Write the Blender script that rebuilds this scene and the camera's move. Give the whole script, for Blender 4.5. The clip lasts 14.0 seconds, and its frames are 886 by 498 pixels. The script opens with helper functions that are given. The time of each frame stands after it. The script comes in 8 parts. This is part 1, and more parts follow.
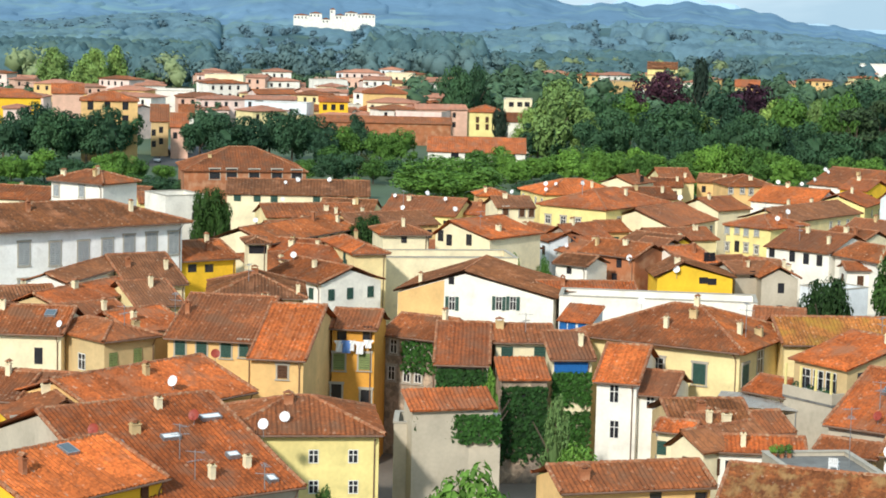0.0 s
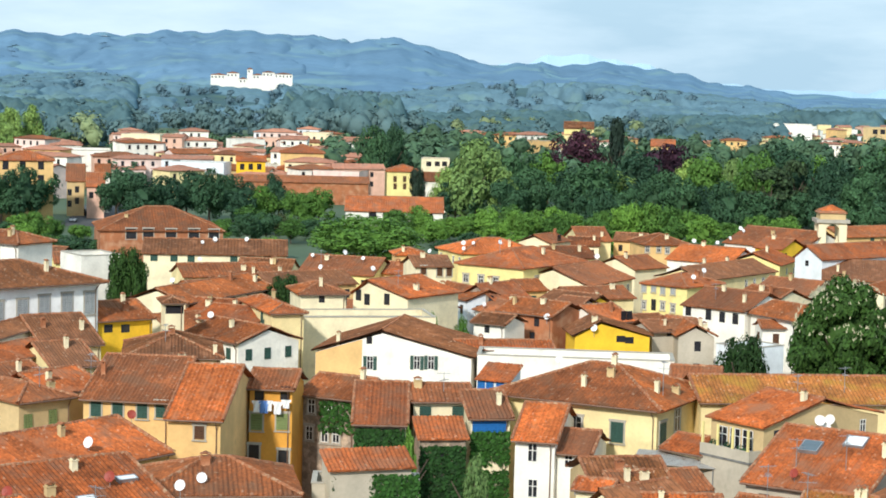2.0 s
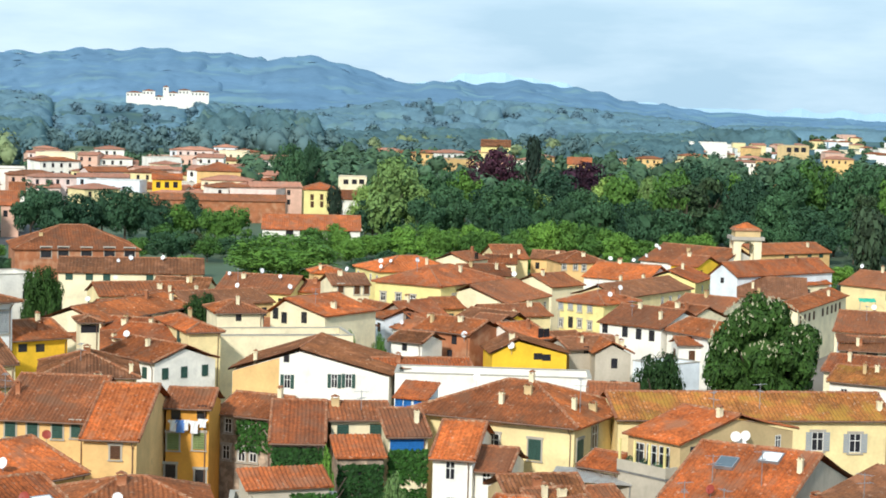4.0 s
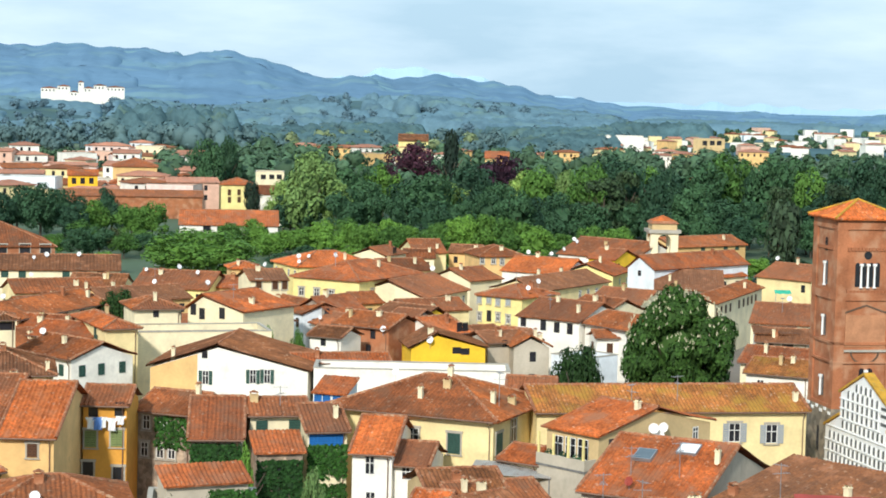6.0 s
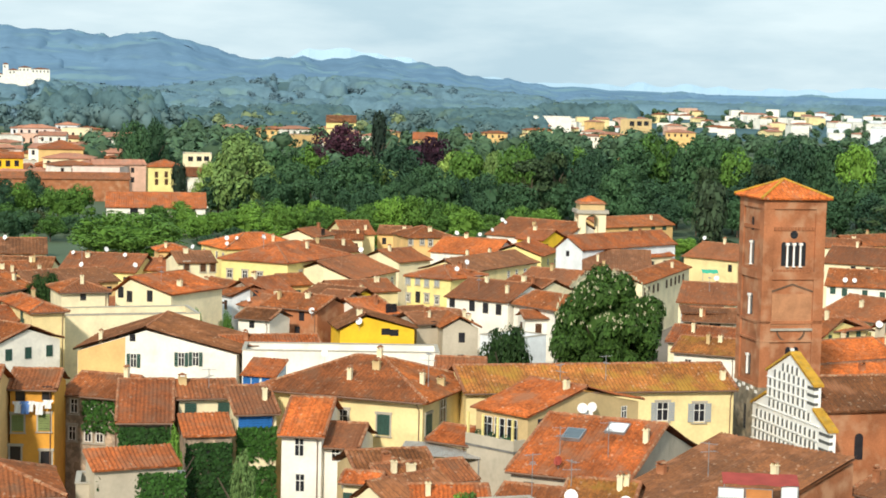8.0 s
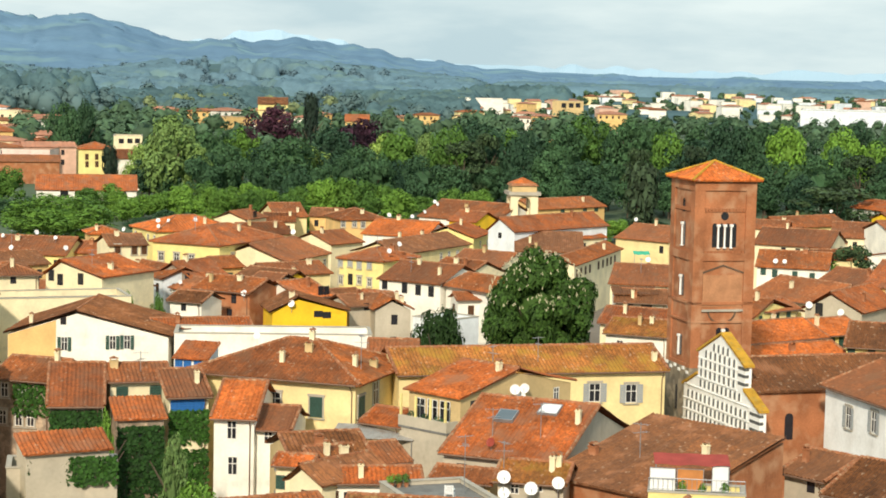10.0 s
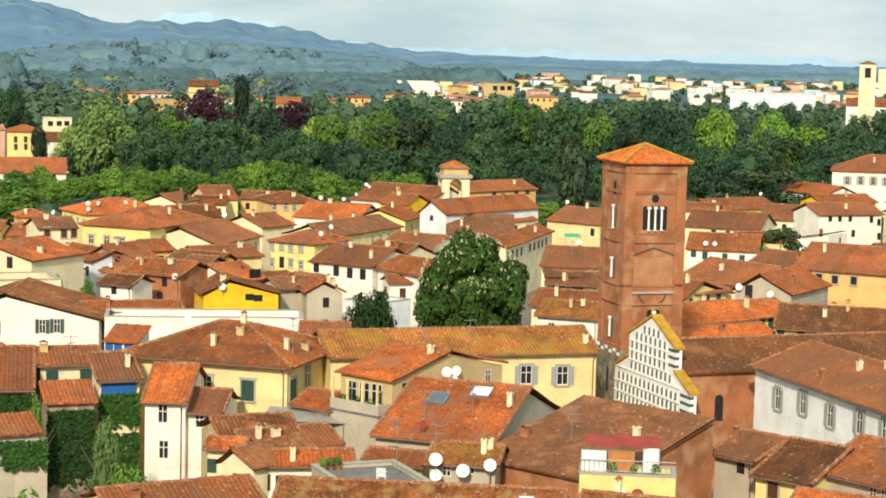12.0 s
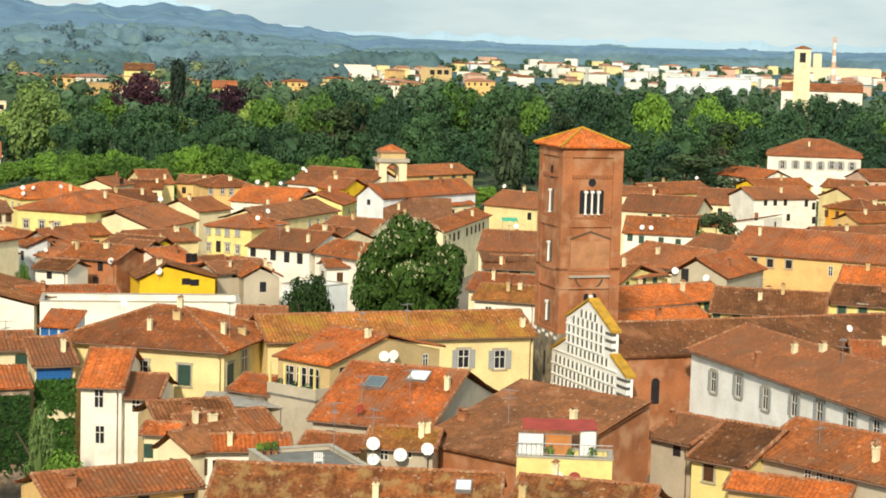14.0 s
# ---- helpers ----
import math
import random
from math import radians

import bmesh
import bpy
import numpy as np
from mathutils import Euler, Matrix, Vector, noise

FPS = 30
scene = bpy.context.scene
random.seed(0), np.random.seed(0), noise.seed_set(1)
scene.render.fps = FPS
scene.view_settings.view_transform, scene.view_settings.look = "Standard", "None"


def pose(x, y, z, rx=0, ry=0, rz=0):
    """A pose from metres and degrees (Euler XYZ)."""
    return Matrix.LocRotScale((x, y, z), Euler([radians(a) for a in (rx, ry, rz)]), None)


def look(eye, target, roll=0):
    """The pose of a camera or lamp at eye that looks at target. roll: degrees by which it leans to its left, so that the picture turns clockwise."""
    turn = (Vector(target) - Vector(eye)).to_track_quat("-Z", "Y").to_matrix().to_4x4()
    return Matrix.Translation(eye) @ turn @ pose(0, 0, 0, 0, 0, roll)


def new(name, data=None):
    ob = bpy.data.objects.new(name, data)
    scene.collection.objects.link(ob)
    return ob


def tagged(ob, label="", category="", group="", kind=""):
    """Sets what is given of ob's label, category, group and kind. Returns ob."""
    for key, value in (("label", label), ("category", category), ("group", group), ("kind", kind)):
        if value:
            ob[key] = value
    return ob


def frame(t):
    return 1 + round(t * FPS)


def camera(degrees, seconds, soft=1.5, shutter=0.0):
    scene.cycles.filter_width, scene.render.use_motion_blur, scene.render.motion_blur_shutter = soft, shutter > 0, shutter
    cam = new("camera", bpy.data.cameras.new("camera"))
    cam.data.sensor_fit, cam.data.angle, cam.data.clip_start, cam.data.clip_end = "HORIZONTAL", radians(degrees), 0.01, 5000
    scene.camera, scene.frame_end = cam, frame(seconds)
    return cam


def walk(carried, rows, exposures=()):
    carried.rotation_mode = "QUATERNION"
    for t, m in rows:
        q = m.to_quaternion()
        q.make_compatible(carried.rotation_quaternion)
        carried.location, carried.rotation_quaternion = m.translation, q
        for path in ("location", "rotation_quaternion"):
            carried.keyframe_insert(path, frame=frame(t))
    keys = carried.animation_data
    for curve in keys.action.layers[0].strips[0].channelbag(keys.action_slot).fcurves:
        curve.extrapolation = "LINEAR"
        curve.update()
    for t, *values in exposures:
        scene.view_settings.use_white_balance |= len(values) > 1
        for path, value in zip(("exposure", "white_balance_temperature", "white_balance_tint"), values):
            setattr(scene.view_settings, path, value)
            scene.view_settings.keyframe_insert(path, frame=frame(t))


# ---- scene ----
# ---- camera ----
cam = camera(24.575, 14.0, soft=1.8)
EYE = (0.0, 0.0, 44.0)
ROWS = [
    (0.0, -0.000, -6.749, 1.404),
    (0.5, -0.580, -6.278, 1.416),
    (1.0, -1.147, -5.807, 1.430),
    (1.5, -1.711, -5.377, 1.469),
    (2.0, -2.283, -5.022, 1.487),
    (2.5, -2.850, -4.740, 1.507),
    (3.0, -3.426, -4.537, 1.560),
    (5.5, -6.358, -4.448, 1.412),
    (6.0, -6.920, -4.552, 1.391),
    (6.5, -7.458, -4.672, 1.370),
    (7.0, -7.974, -4.797, 1.331),
    (7.5, -8.466, -4.917, 1.263),
    (8.0, -8.952, -5.035, 1.270),
    (10.5, -11.355, -5.611, 1.345),
    (11.0, -11.838, -5.721, 1.387),
    (11.5, -12.326, -5.830, 1.403),
    (12.0, -12.820, -5.939, 1.427),
    (12.5, -13.286, -6.046, 1.492),
    (13.0, -13.750, -6.153, 1.504),
    (13.5, -14.189, -6.244, 1.579),
    (14.0, -14.610, -6.340, 1.559),
]


def turned(yaw, pitch, roll):
    return Matrix.Translation(EYE) @ pose(0, 0, 0, 0, 0, yaw) @ pose(0, 0, 0, 90 + pitch) @ pose(0, 0, 0, 0, 0, roll)


EXPOSURES = [(0.0, 0.0, 6000, 10), (3.0, 0.05, 5850, 10), (6.5, 0.05, 5900, 10), (8.0, 0.05, 6450, 10), (11.0, 0.0, 6950, 10), (14.0, 0.0, 7150, 10)]
walk(cam, [(t, turned(a, p, r)) for t, a, p, r in ROWS], EXPOSURES)

# ---- light: a bright sky with high thin cloud, and a wide soft sun ----
SUN_EL, SUN_AZ = 31.0, 203.0
world = bpy.data.worlds.new("world")
scene.world = world
world.use_nodes = True
wt = world.node_tree
wt.nodes.clear()
sky = wt.nodes.new("ShaderNodeTexSky")
sky.sky_type, sky.sun_disc = "NISHITA", False
sky.sun_elevation, sky.sun_rotation = radians(SUN_EL), radians(SUN_AZ)
sky.air_density, sky.dust_density = 1.0, 2.0
wb = wt.nodes.new("ShaderNodeBackground")
wb.inputs[1].default_value = 0.101
wco = wt.nodes.new("ShaderNodeTexCoord")
wmap = wt.nodes.new("ShaderNodeMapping")
wmap.inputs["Scale"].default_value = (3.0, 3.0, 14.0)
wn = wt.nodes.new("ShaderNodeTexNoise")
wn.inputs["Scale"].default_value, wn.inputs["Detail"].default_value, wn.inputs["Roughness"].default_value = 2.2, 6.0, 0.55
wr = wt.nodes.new("ShaderNodeValToRGB")
wr.color_ramp.elements[0].position, wr.color_ramp.elements[0].color = 0.36, (0.34, 0.34, 0.34, 1)
wr.color_ramp.elements[1].position, wr.color_ramp.elements[1].color = 0.66, (0.97, 0.97, 0.97, 1)
wc = wt.nodes.new("ShaderNodeMix")
wc.data_type = "RGBA"
wc.inputs["B"].default_value = (7.9, 9.3, 9.6, 1)
wl = wt.nodes.new("ShaderNodeMix")
wl.data_type = "RGBA"
wl.inputs[0].default_value = 0.72
wl.inputs["B"].default_value = (4.4, 7.0, 8.6, 1)
wo = wt.nodes.new("ShaderNodeOutputWorld")
wt.links.new(wco.outputs["Generated"], wmap.inputs[0])
wt.links.new(wmap.outputs[0], wn.inputs["Vector"])
wt.links.new(wn.outputs["Fac"], wr.inputs[0])
wt.links.new(sky.outputs[0], wl.inputs["A"])
wt.links.new(wl.outputs["Result"], wc.inputs["A"])
wt.links.new(wr.outputs[0], wc.inputs[0])
wt.links.new(wc.outputs["Result"], wb.inputs[0])
wt.links.new(wb.outputs[0], wo.inputs[0])

sun = new("sun", bpy.data.lights.new("sun", "SUN"))
sun.data.energy, sun.data.angle, sun.data.color = 4.0, radians(4), (1.0, 0.91, 0.77)
el, az = radians(SUN_EL), radians(SUN_AZ)
sun_way = Vector((math.sin(az) * math.cos(el), math.cos(az) * math.cos(el), math.sin(el)))
sun.matrix_world = look(sun_way * 200, (0, 0, 0))

# ---- materials ----


def mat(name, col, rough=0.85, var=0.25, scale=0.6, fine=6.0, bump=0.3, bscale=None, stain=None, stain_at=0.6, spec=0.3, metal=0.0, cells=0.0, per_object=0.0, dust=0.0):
    """A plain surface: two sizes of noise on the colour, a stain colour, cell-to-cell variation and fine relief."""
    m = bpy.data.materials.new(name)
    m.use_nodes = True
    nt = m.node_tree
    b = nt.nodes["Principled BSDF"]
    b.inputs["Roughness"].default_value, b.inputs["Metallic"].default_value = rough, metal
    b.inputs["Specular IOR Level"].default_value = spec
    co = nt.nodes.new("ShaderNodeTexCoord")

    def noise_at(s, detail=5.0):
        n = nt.nodes.new("ShaderNodeTexNoise")
        n.inputs["Scale"].default_value, n.inputs["Detail"].default_value = s, detail
        nt.links.new(co.outputs["Object"], n.inputs["Vector"])
        return n.outputs["Fac"]

    def mix(kind, fac, a, bb):
        n = nt.nodes.new("ShaderNodeMix")
        n.data_type, n.blend_type = "RGBA", kind
        if isinstance(fac, (int, float)):
            n.inputs[0].default_value = fac
        else:
            nt.links.new(fac, n.inputs[0])
        for k, v in (("A", a), ("B", bb)):
            if isinstance(v, tuple):
                n.inputs[k].default_value = (*v, 1)
            else:
                nt.links.new(v, n.inputs[k])
        return n.outputs["Result"]

    def remap(v, lo, hi, frm=(0.3, 0.7)):
        n = nt.nodes.new("ShaderNodeMapRange")
        n.inputs[1].default_value, n.inputs[2].default_value = frm
        n.inputs[3].default_value, n.inputs[4].default_value = lo, hi
        nt.links.new(v, n.inputs[0])
        return n.outputs[0]

    dark = tuple(c * (1 - var) for c in col)
    light = tuple(min(1.0, c * (1 + var)) for c in col)
    c = mix("MIX", remap(noise_at(scale), 0, 1), dark, light)
    g = noise_at(fine)
    c = mix("MULTIPLY", 1.0, c, mix("MIX", remap(g, 0, 1), (1 - var * 0.7,) * 3, (1.0, 1.0, 1.0)))
    if cells:
        v = nt.nodes.new("ShaderNodeTexVoronoi")
        v.inputs["Scale"].default_value = cells
        nt.links.new(co.outputs["Object"], v.inputs["Vector"])
        s = nt.nodes.new("ShaderNodeSeparateColor")
        nt.links.new(v.outputs["Color"], s.inputs[0])
        c = mix("MULTIPLY", 1.0, c, mix("MIX", s.outputs[0], (0.66, 0.64, 0.62), (1.26, 1.22, 1.16)))
        w = nt.nodes.new("ShaderNodeTexVoronoi")  # strips of the roof relaid at other times
        w.inputs["Scale"].default_value = 0.32
        w.inputs["Randomness"].default_value = 0.9
        nt.links.new(co.outputs["Object"], w.inputs["Vector"])
        s2 = nt.nodes.new("ShaderNodeSeparateColor")
        nt.links.new(w.outputs["Color"], s2.inputs[0])
        c = mix("MULTIPLY", 1.0, c, mix("MIX", s2.outputs[0], (0.74, 0.74, 0.76), (1.20, 1.12, 1.04)))
        c = mix("MIX", remap(s.outputs[1], 0, 0.35, (0.965, 0.99)), c, (0.62, 0.46, 0.32))
    if stain:
        c = mix("MIX", remap(noise_at(scale * 1.7, 7.0), 0, 0.85, (stain_at - 0.06, stain_at + 0.1)), c, stain)
    if per_object:
        oi = nt.nodes.new("ShaderNodeObjectInfo")
        c = mix("MULTIPLY", 1.0, c, mix("MIX", oi.outputs["Random"], (1 - per_object,) * 3, (1 + per_object * 0.6, 1 + per_object * 0.55, 1 + per_object * 0.5)))
        if dust:
            wn = nt.nodes.new("ShaderNodeTexWhiteNoise")
            wn.noise_dimensions = "1D"
            nt.links.new(oi.outputs["Random"], wn.inputs["W"])
            c = mix("MIX", remap(wn.outputs["Value"], 0.0, dust, (0.2, 1.0)), c, (0.285, 0.135, 0.075))
    nt.links.new(c, b.inputs["Base Color"])
    if bump:
        bp = nt.nodes.new("ShaderNodeBump")
        bp.inputs["Strength"].default_value, bp.inputs["Distance"].default_value = bump, 0.05
        nt.links.new(noise_at(bscale) if bscale else g, bp.inputs["Height"])
        nt.links.new(bp.outputs[0], b.inputs["Normal"])
    return m


PLASTER = {
    "cream": (0.82, 0.67, 0.34), "pale": (0.84, 0.73, 0.48), "lemon": (0.82, 0.69, 0.28), "yellow": (0.85, 0.52, 0.03),
    "ochre": (0.70, 0.34, 0.055), "peach": (0.76, 0.49, 0.20), "white": (0.86, 0.82, 0.72), "tan": (0.60, 0.44, 0.22),
    "grey": (0.50, 0.44, 0.34), "pink": (0.72, 0.45, 0.33), "bright": (0.93, 0.91, 0.85), "rose": (0.80, 0.62, 0.54), "bluewhite": (0.74, 0.78, 0.80),
}
WALLS = {k: mat("plaster_" + k, c, 0.92, 0.14, 0.35, 3.0, 0.2, stain=tuple(x * 0.74 for x in c), stain_at=0.65) for k, c in PLASTER.items()}
WALLS["brick"] = mat("brick_wall", (0.41, 0.158, 0.070), 0.9, 0.30, 0.3, 5.0, 0.5, stain=(0.46, 0.25, 0.14), stain_at=0.55)
WALLS["stone"] = mat("rubble_stone_wall", (0.40, 0.33, 0.26), 0.95, 0.3, 0.5, 4.0, 0.5, cells=2.2, stain=(0.25, 0.21, 0.17))
ROOFS = {
    "m": mat("roof_tiles_weathered", (0.295, 0.094, 0.027), 0.9, 0.30, 0.28, 3.4, 0.8, stain=(0.17, 0.078, 0.038), stain_at=0.56, cells=4.2, per_object=0.32, dust=0.36),
    "b": mat("roof_tiles_brown", (0.190, 0.076, 0.027), 0.92, 0.28, 0.28, 3.4, 0.8, stain=(0.34, 0.145, 0.068), stain_at=0.6, cells=4.2, per_object=0.32, dust=0.36),
    "o": mat("roof_tiles_red", (0.42, 0.118, 0.030), 0.88, 0.28, 0.28, 3.4, 0.8, stain=(0.27, 0.115, 0.058), stain_at=0.55, cells=4.2, per_object=0.3, dust=0.22),
    "r": mat("roof_tiles_fresh", (0.56, 0.155, 0.036), 0.85, 0.16, 0.4, 2.6, 0.3, stain=(0.42, 0.15, 0.06), stain_at=0.62, cells=4.2, per_object=0.1),
    "k": mat("roof_tiles_mottled", (0.28, 0.100, 0.032), 0.92, 0.40, 0.5, 3.4, 0.8, stain=(0.34, 0.20, 0.075), stain_at=0.56, cells=4.2, per_object=0.15),
    # suburb tiles, made paler to paint the haze of distance into them
    "p": mat("roof_tiles_hazed", (0.46, 0.205, 0.125), 0.92, 0.2, 0.2, 1.4, 0.3, stain=(0.34, 0.19, 0.13), stain_at=0.55, per_object=0.25),
    "y": mat("roof_tiles_lichen", (0.37, 0.150, 0.040), 0.92, 0.25, 0.25, 2.6, 0.4, stain=(0.36, 0.20, 0.03), stain_at=0.56, cells=4.2, per_object=0.15),
}
CAP = mat("ridge_tiles", (0.34, 0.135, 0.062), 0.9, 0.3, 1.5, 6.0, 0.3, stain=(0.45, 0.30, 0.18), stain_at=0.58)
UNDER = mat("eave_boards", (0.13, 0.085, 0.055), 0.9, 0.2, 1.0, 6.0, 0.2)
STONE = mat("window_stone", (0.42, 0.38, 0.31), 0.9, 0.12, 1.0, 8.0, 0.2)
PANE = mat("window_dark", (0.025, 0.025, 0.03), 0.15, 0.2, 1.0, 3.0, 0.0, spec=0.5)
WHITEWOOD = mat("white_paint", (0.80, 0.78, 0.72), 0.6, 0.08, 1.5, 9.0, 0.1)
SHUTTER = {
    "green": mat("shutter_green", (0.035, 0.085, 0.065), 0.6, 0.15, 1.0, 9.0, 0.1),
    "grey": mat("shutter_grey", (0.36, 0.38, 0.38), 0.7, 0.12, 1.0, 9.0, 0.1),
    "brown": mat("shutter_brown", (0.10, 0.045, 0.02), 0.7, 0.15, 1.0, 9.0, 0.1),
    "olive": mat("shutter_olive", (0.20, 0.25, 0.09), 0.7, 0.15, 1.0, 9.0, 0.1),
    "blue": mat("shutter_blue", (0.02, 0.14, 0.42), 0.6, 0.12, 1.0, 9.0, 0.1),
}
PIPE = mat("copper_pipe", (0.20, 0.12, 0.08), 0.6, 0.2, 1.0, 6.0, 0.0, metal=0.2)
CONCRETE = mat("concrete", (0.20, 0.195, 0.18), 0.9, 0.2, 0.6, 5.0, 0.3, stain=(0.13, 0.12, 0.11))
DISH = mat("dish_white", (0.80, 0.80, 0.78), 0.5, 0.05, 1.0, 6.0, 0.0)
DISHRED = mat("dish_red", (0.30, 0.05, 0.03), 0.5, 0.1, 1.0, 6.0, 0.0)
METAL = mat("galvanised_metal", (0.35, 0.36, 0.37), 0.45, 0.15, 1.0, 6.0, 0.0, metal=0.6)
MARBLE = mat("marble_white", (0.88, 0.87, 0.83), 0.7, 0.05, 0.7, 5.0, 0.1, stain=(0.60, 0.57, 0.50), stain_at=0.63)
MARBLEDARK = mat("marble_grey", (0.11, 0.115, 0.11), 0.7, 0.2, 1.0, 5.0, 0.1)
GREYSTONE = mat("tower_stone", (0.27, 0.25, 0.20), 0.92, 0.2, 0.5, 4.0, 0.3, cells=1.6)
LICHEN = mat("lichen_cap", (0.52, 0.28, 0.03), 0.95, 0.25, 1.2, 6.0, 0.4, stain=(0.33, 0.24, 0.07))


# ---- mesh helpers ----
def mesh(name, verts, faces):
    me = bpy.data.meshes.new(name)
    me.from_pydata([tuple(v) for v in verts], [], faces)
    me.update()
    return me


def part(name, me, material, parent, label="", m=None):
    """Links a mesh as one object under a thing or a part."""
    if isinstance(me, bmesh.types.BMesh):
        bm, me = me, bpy.data.meshes.new(name)
        bm.to_mesh(me)
        bm.free()
    if not me.materials:
        me.materials.append(material)
    ob = new(name, me)
    ob.parent = parent
    if m is not None:
        ob.matrix_basis = m
    if label:
        tagged(ob, label)
    return ob


class Shape:
    """Collects boxes, tubes and prisms into one mesh."""

    def __init__(self):
        self.v, self.f = [], []

    def add(self, vs, fs):
        n = len(self.v)
        self.v += [tuple(v) for v in vs]
        self.f += [tuple(i + n for i in f) for f in fs]
        return self

    def box(self, x0, y0, z0, x1, y1, z1):
        return self.add([(x0, y0, z0), (x1, y0, z0), (x1, y1, z0), (x0, y1, z0), (x0, y0, z1), (x1, y0, z1), (x1, y1, z1), (x0, y1, z1)],
                        [(3, 2, 1, 0), (4, 5, 6, 7), (0, 1, 5, 4), (1, 2, 6, 5), (2, 3, 7, 6), (3, 0, 4, 7)])

    def tube(self, a, b, r0, r1=None, n=6):
        a, b, r1 = Vector(a), Vector(b), r0 if r1 is None else r1
        q = (b - a).to_track_quat("Z", "Y").to_matrix()
        ring = [(math.cos(k * math.tau / n), math.sin(k * math.tau / n)) for k in range(n)]
        vs = [a + q @ Vector((c * r0, s * r0, 0)) for c, s in ring] + [b + q @ Vector((c * r1, s * r1, 0)) for c, s in ring]
        fs = [(k, (k + 1) % n, n + (k + 1) % n, n + k) for k in range(n)] + [tuple(range(n - 1, -1, -1)), tuple(range(n, 2 * n))]
        return self.add(vs, fs)

    def prism(self, outline, y0, y1):
        """An outline in x and z, from y0 to y1."""
        n = len(outline)
        vs = [(x, y0, z) for x, z in outline] + [(x, y1, z) for x, z in outline]
        return self.add(vs, [tuple(range(n)), tuple(range(2 * n - 1, n - 1, -1))] + [((k + 1) % n, k, n + k, n + (k + 1) % n) for k in range(n)])

    def mesh(self, name):
        return mesh(name, self.v, self.f)


TILE = 0.19


def slope(rnd, o, u, s, length, rise_len, a, b, coarse=1.0):
    """One roof slope of tile rows: o the eave's start, u along the eave, s up the slope; the ridge runs from a to b along u."""
    o, u, s = Vector(o), Vector(u).normalized(), Vector(s).normalized()
    n = u.cross(s)
    step = TILE * coarse
    cols = max(4, int(length / step))
    rows = 4
    vs, fs = [], []
    for i in range(cols + 1):
        x = length * i / cols
        top = 1.0 if a - 1e-6 <= x <= b + 1e-6 else (x / a if x < a else (length - x) / max(1e-6, length - b))
        wob = rnd.uniform(-0.035, 0.035)
        for j in range(rows + 1):
            t = top * j / rows
            off = (0.105 if i % 2 else 0.0) + wob + rnd.uniform(-0.02, 0.02)
            sag = -0.10 * math.sin(math.pi * min(1, t)) + 0.06 * math.sin(x * 0.9 + t * 3.0 + o.x)
            lip = rnd.uniform(-0.05, 0.05) if j == 0 else 0.0
            vs.append(o + u * x + s * (t * rise_len + lip) + n * (off + (sag if 0 < j < rows else 0)))
    for i in range(cols):
        for j in range(rows):
            k = i * (rows + 1) + j
            fs.append((k, k + rows + 1, k + rows + 2, k + 1))
    m = len(vs)
    low = n * -0.16
    vs += [o + u * (length * i / cols) + low for i in range(cols + 1)] + [o + u * b + s * rise_len + low, o + u * a + s * rise_len + low]
    fs.append((m + cols + 2, m + cols + 1, *range(m + cols, m - 1, -1)))
    for i in range(cols):
        fs.append((m + i, m + i + 1, (i + 1) * (rows + 1), i * (rows + 1)))
    return vs, fs


WINDOWS = {}


def window_meshes(style, w, h):
    key = (style, round(w, 1), round(h, 1))
    if key in WINDOWS:
        return WINDOWS[key]
    w, h = key[1], key[2]
    surround, pane, bars, shut = Shape(), Shape(), Shape(), []
    pane.box(-w / 2, -0.02, -h / 2, w / 2, 0.05, h / 2)
    if style[0] != "p":
        t = 0.16
        surround.box(-w / 2 - t, -0.07, -h / 2 - 0.1, -w / 2, 0.05, h / 2)
        surround.box(w / 2, -0.07, -h / 2 - 0.1, w / 2 + t, 0.05, h / 2)
        surround.box(-w / 2 - t - 0.08, -0.13, h / 2, w / 2 + t + 0.08, 0.05, h / 2 + 0.24)
        surround.box(-w / 2 - t - 0.08, -0.16, -h / 2 - 0.2, w / 2 + t + 0.08, 0.05, -h / 2 - 0.1)
    b = 0.07
    for x in (-w / 2 + b / 2, 0, w / 2 - b / 2):
        bars.box(x - b / 2, -0.05, -h / 2, x + b / 2, -0.021, h / 2)
    for z in (-h / 2 + b / 2, h * 0.12, h / 2 - b / 2):
        bars.box(-w / 2, -0.046, z - b / 2, w / 2, -0.022, z + b / 2)
    for side in (-1, 1):
        s = Shape()
        if "c" in style:  # closed leaves over the opening
            x0, x1 = (-w / 2, -0.012) if side < 0 else (0.012, w / 2)
        else:
            x0, x1 = (-w - 0.02, -w / 2 - 0.03) if side < 0 else (w / 2 + 0.03, w + 0.02)
        y = -0.10 if "c" in style else -0.15
        for bx in ((x0, x0 + 0.07), (x1 - 0.07, x1)):
            s.box(bx[0], y, -h / 2, bx[1], y + 0.05, h / 2)
        k = max(4, int(h / 0.22))
        for i in range(k):
            z = -h / 2 + h * i / k
            s.box(x0 + 0.07, y + 0.008, z + 0.01, x1 - 0.07, y + 0.04, z + h / k - 0.03)
        shut.append(s.mesh("shutter"))
    WINDOWS[key] = (surround.mesh("surround") if surround.v else None, pane.mesh("pane"), bars.mesh("frame"), shut)
    return WINDOWS[key]


STYLE_COLOUR = {"g": "green", "y": "grey", "b": "brown", "o": "olive", "u": "blue"}


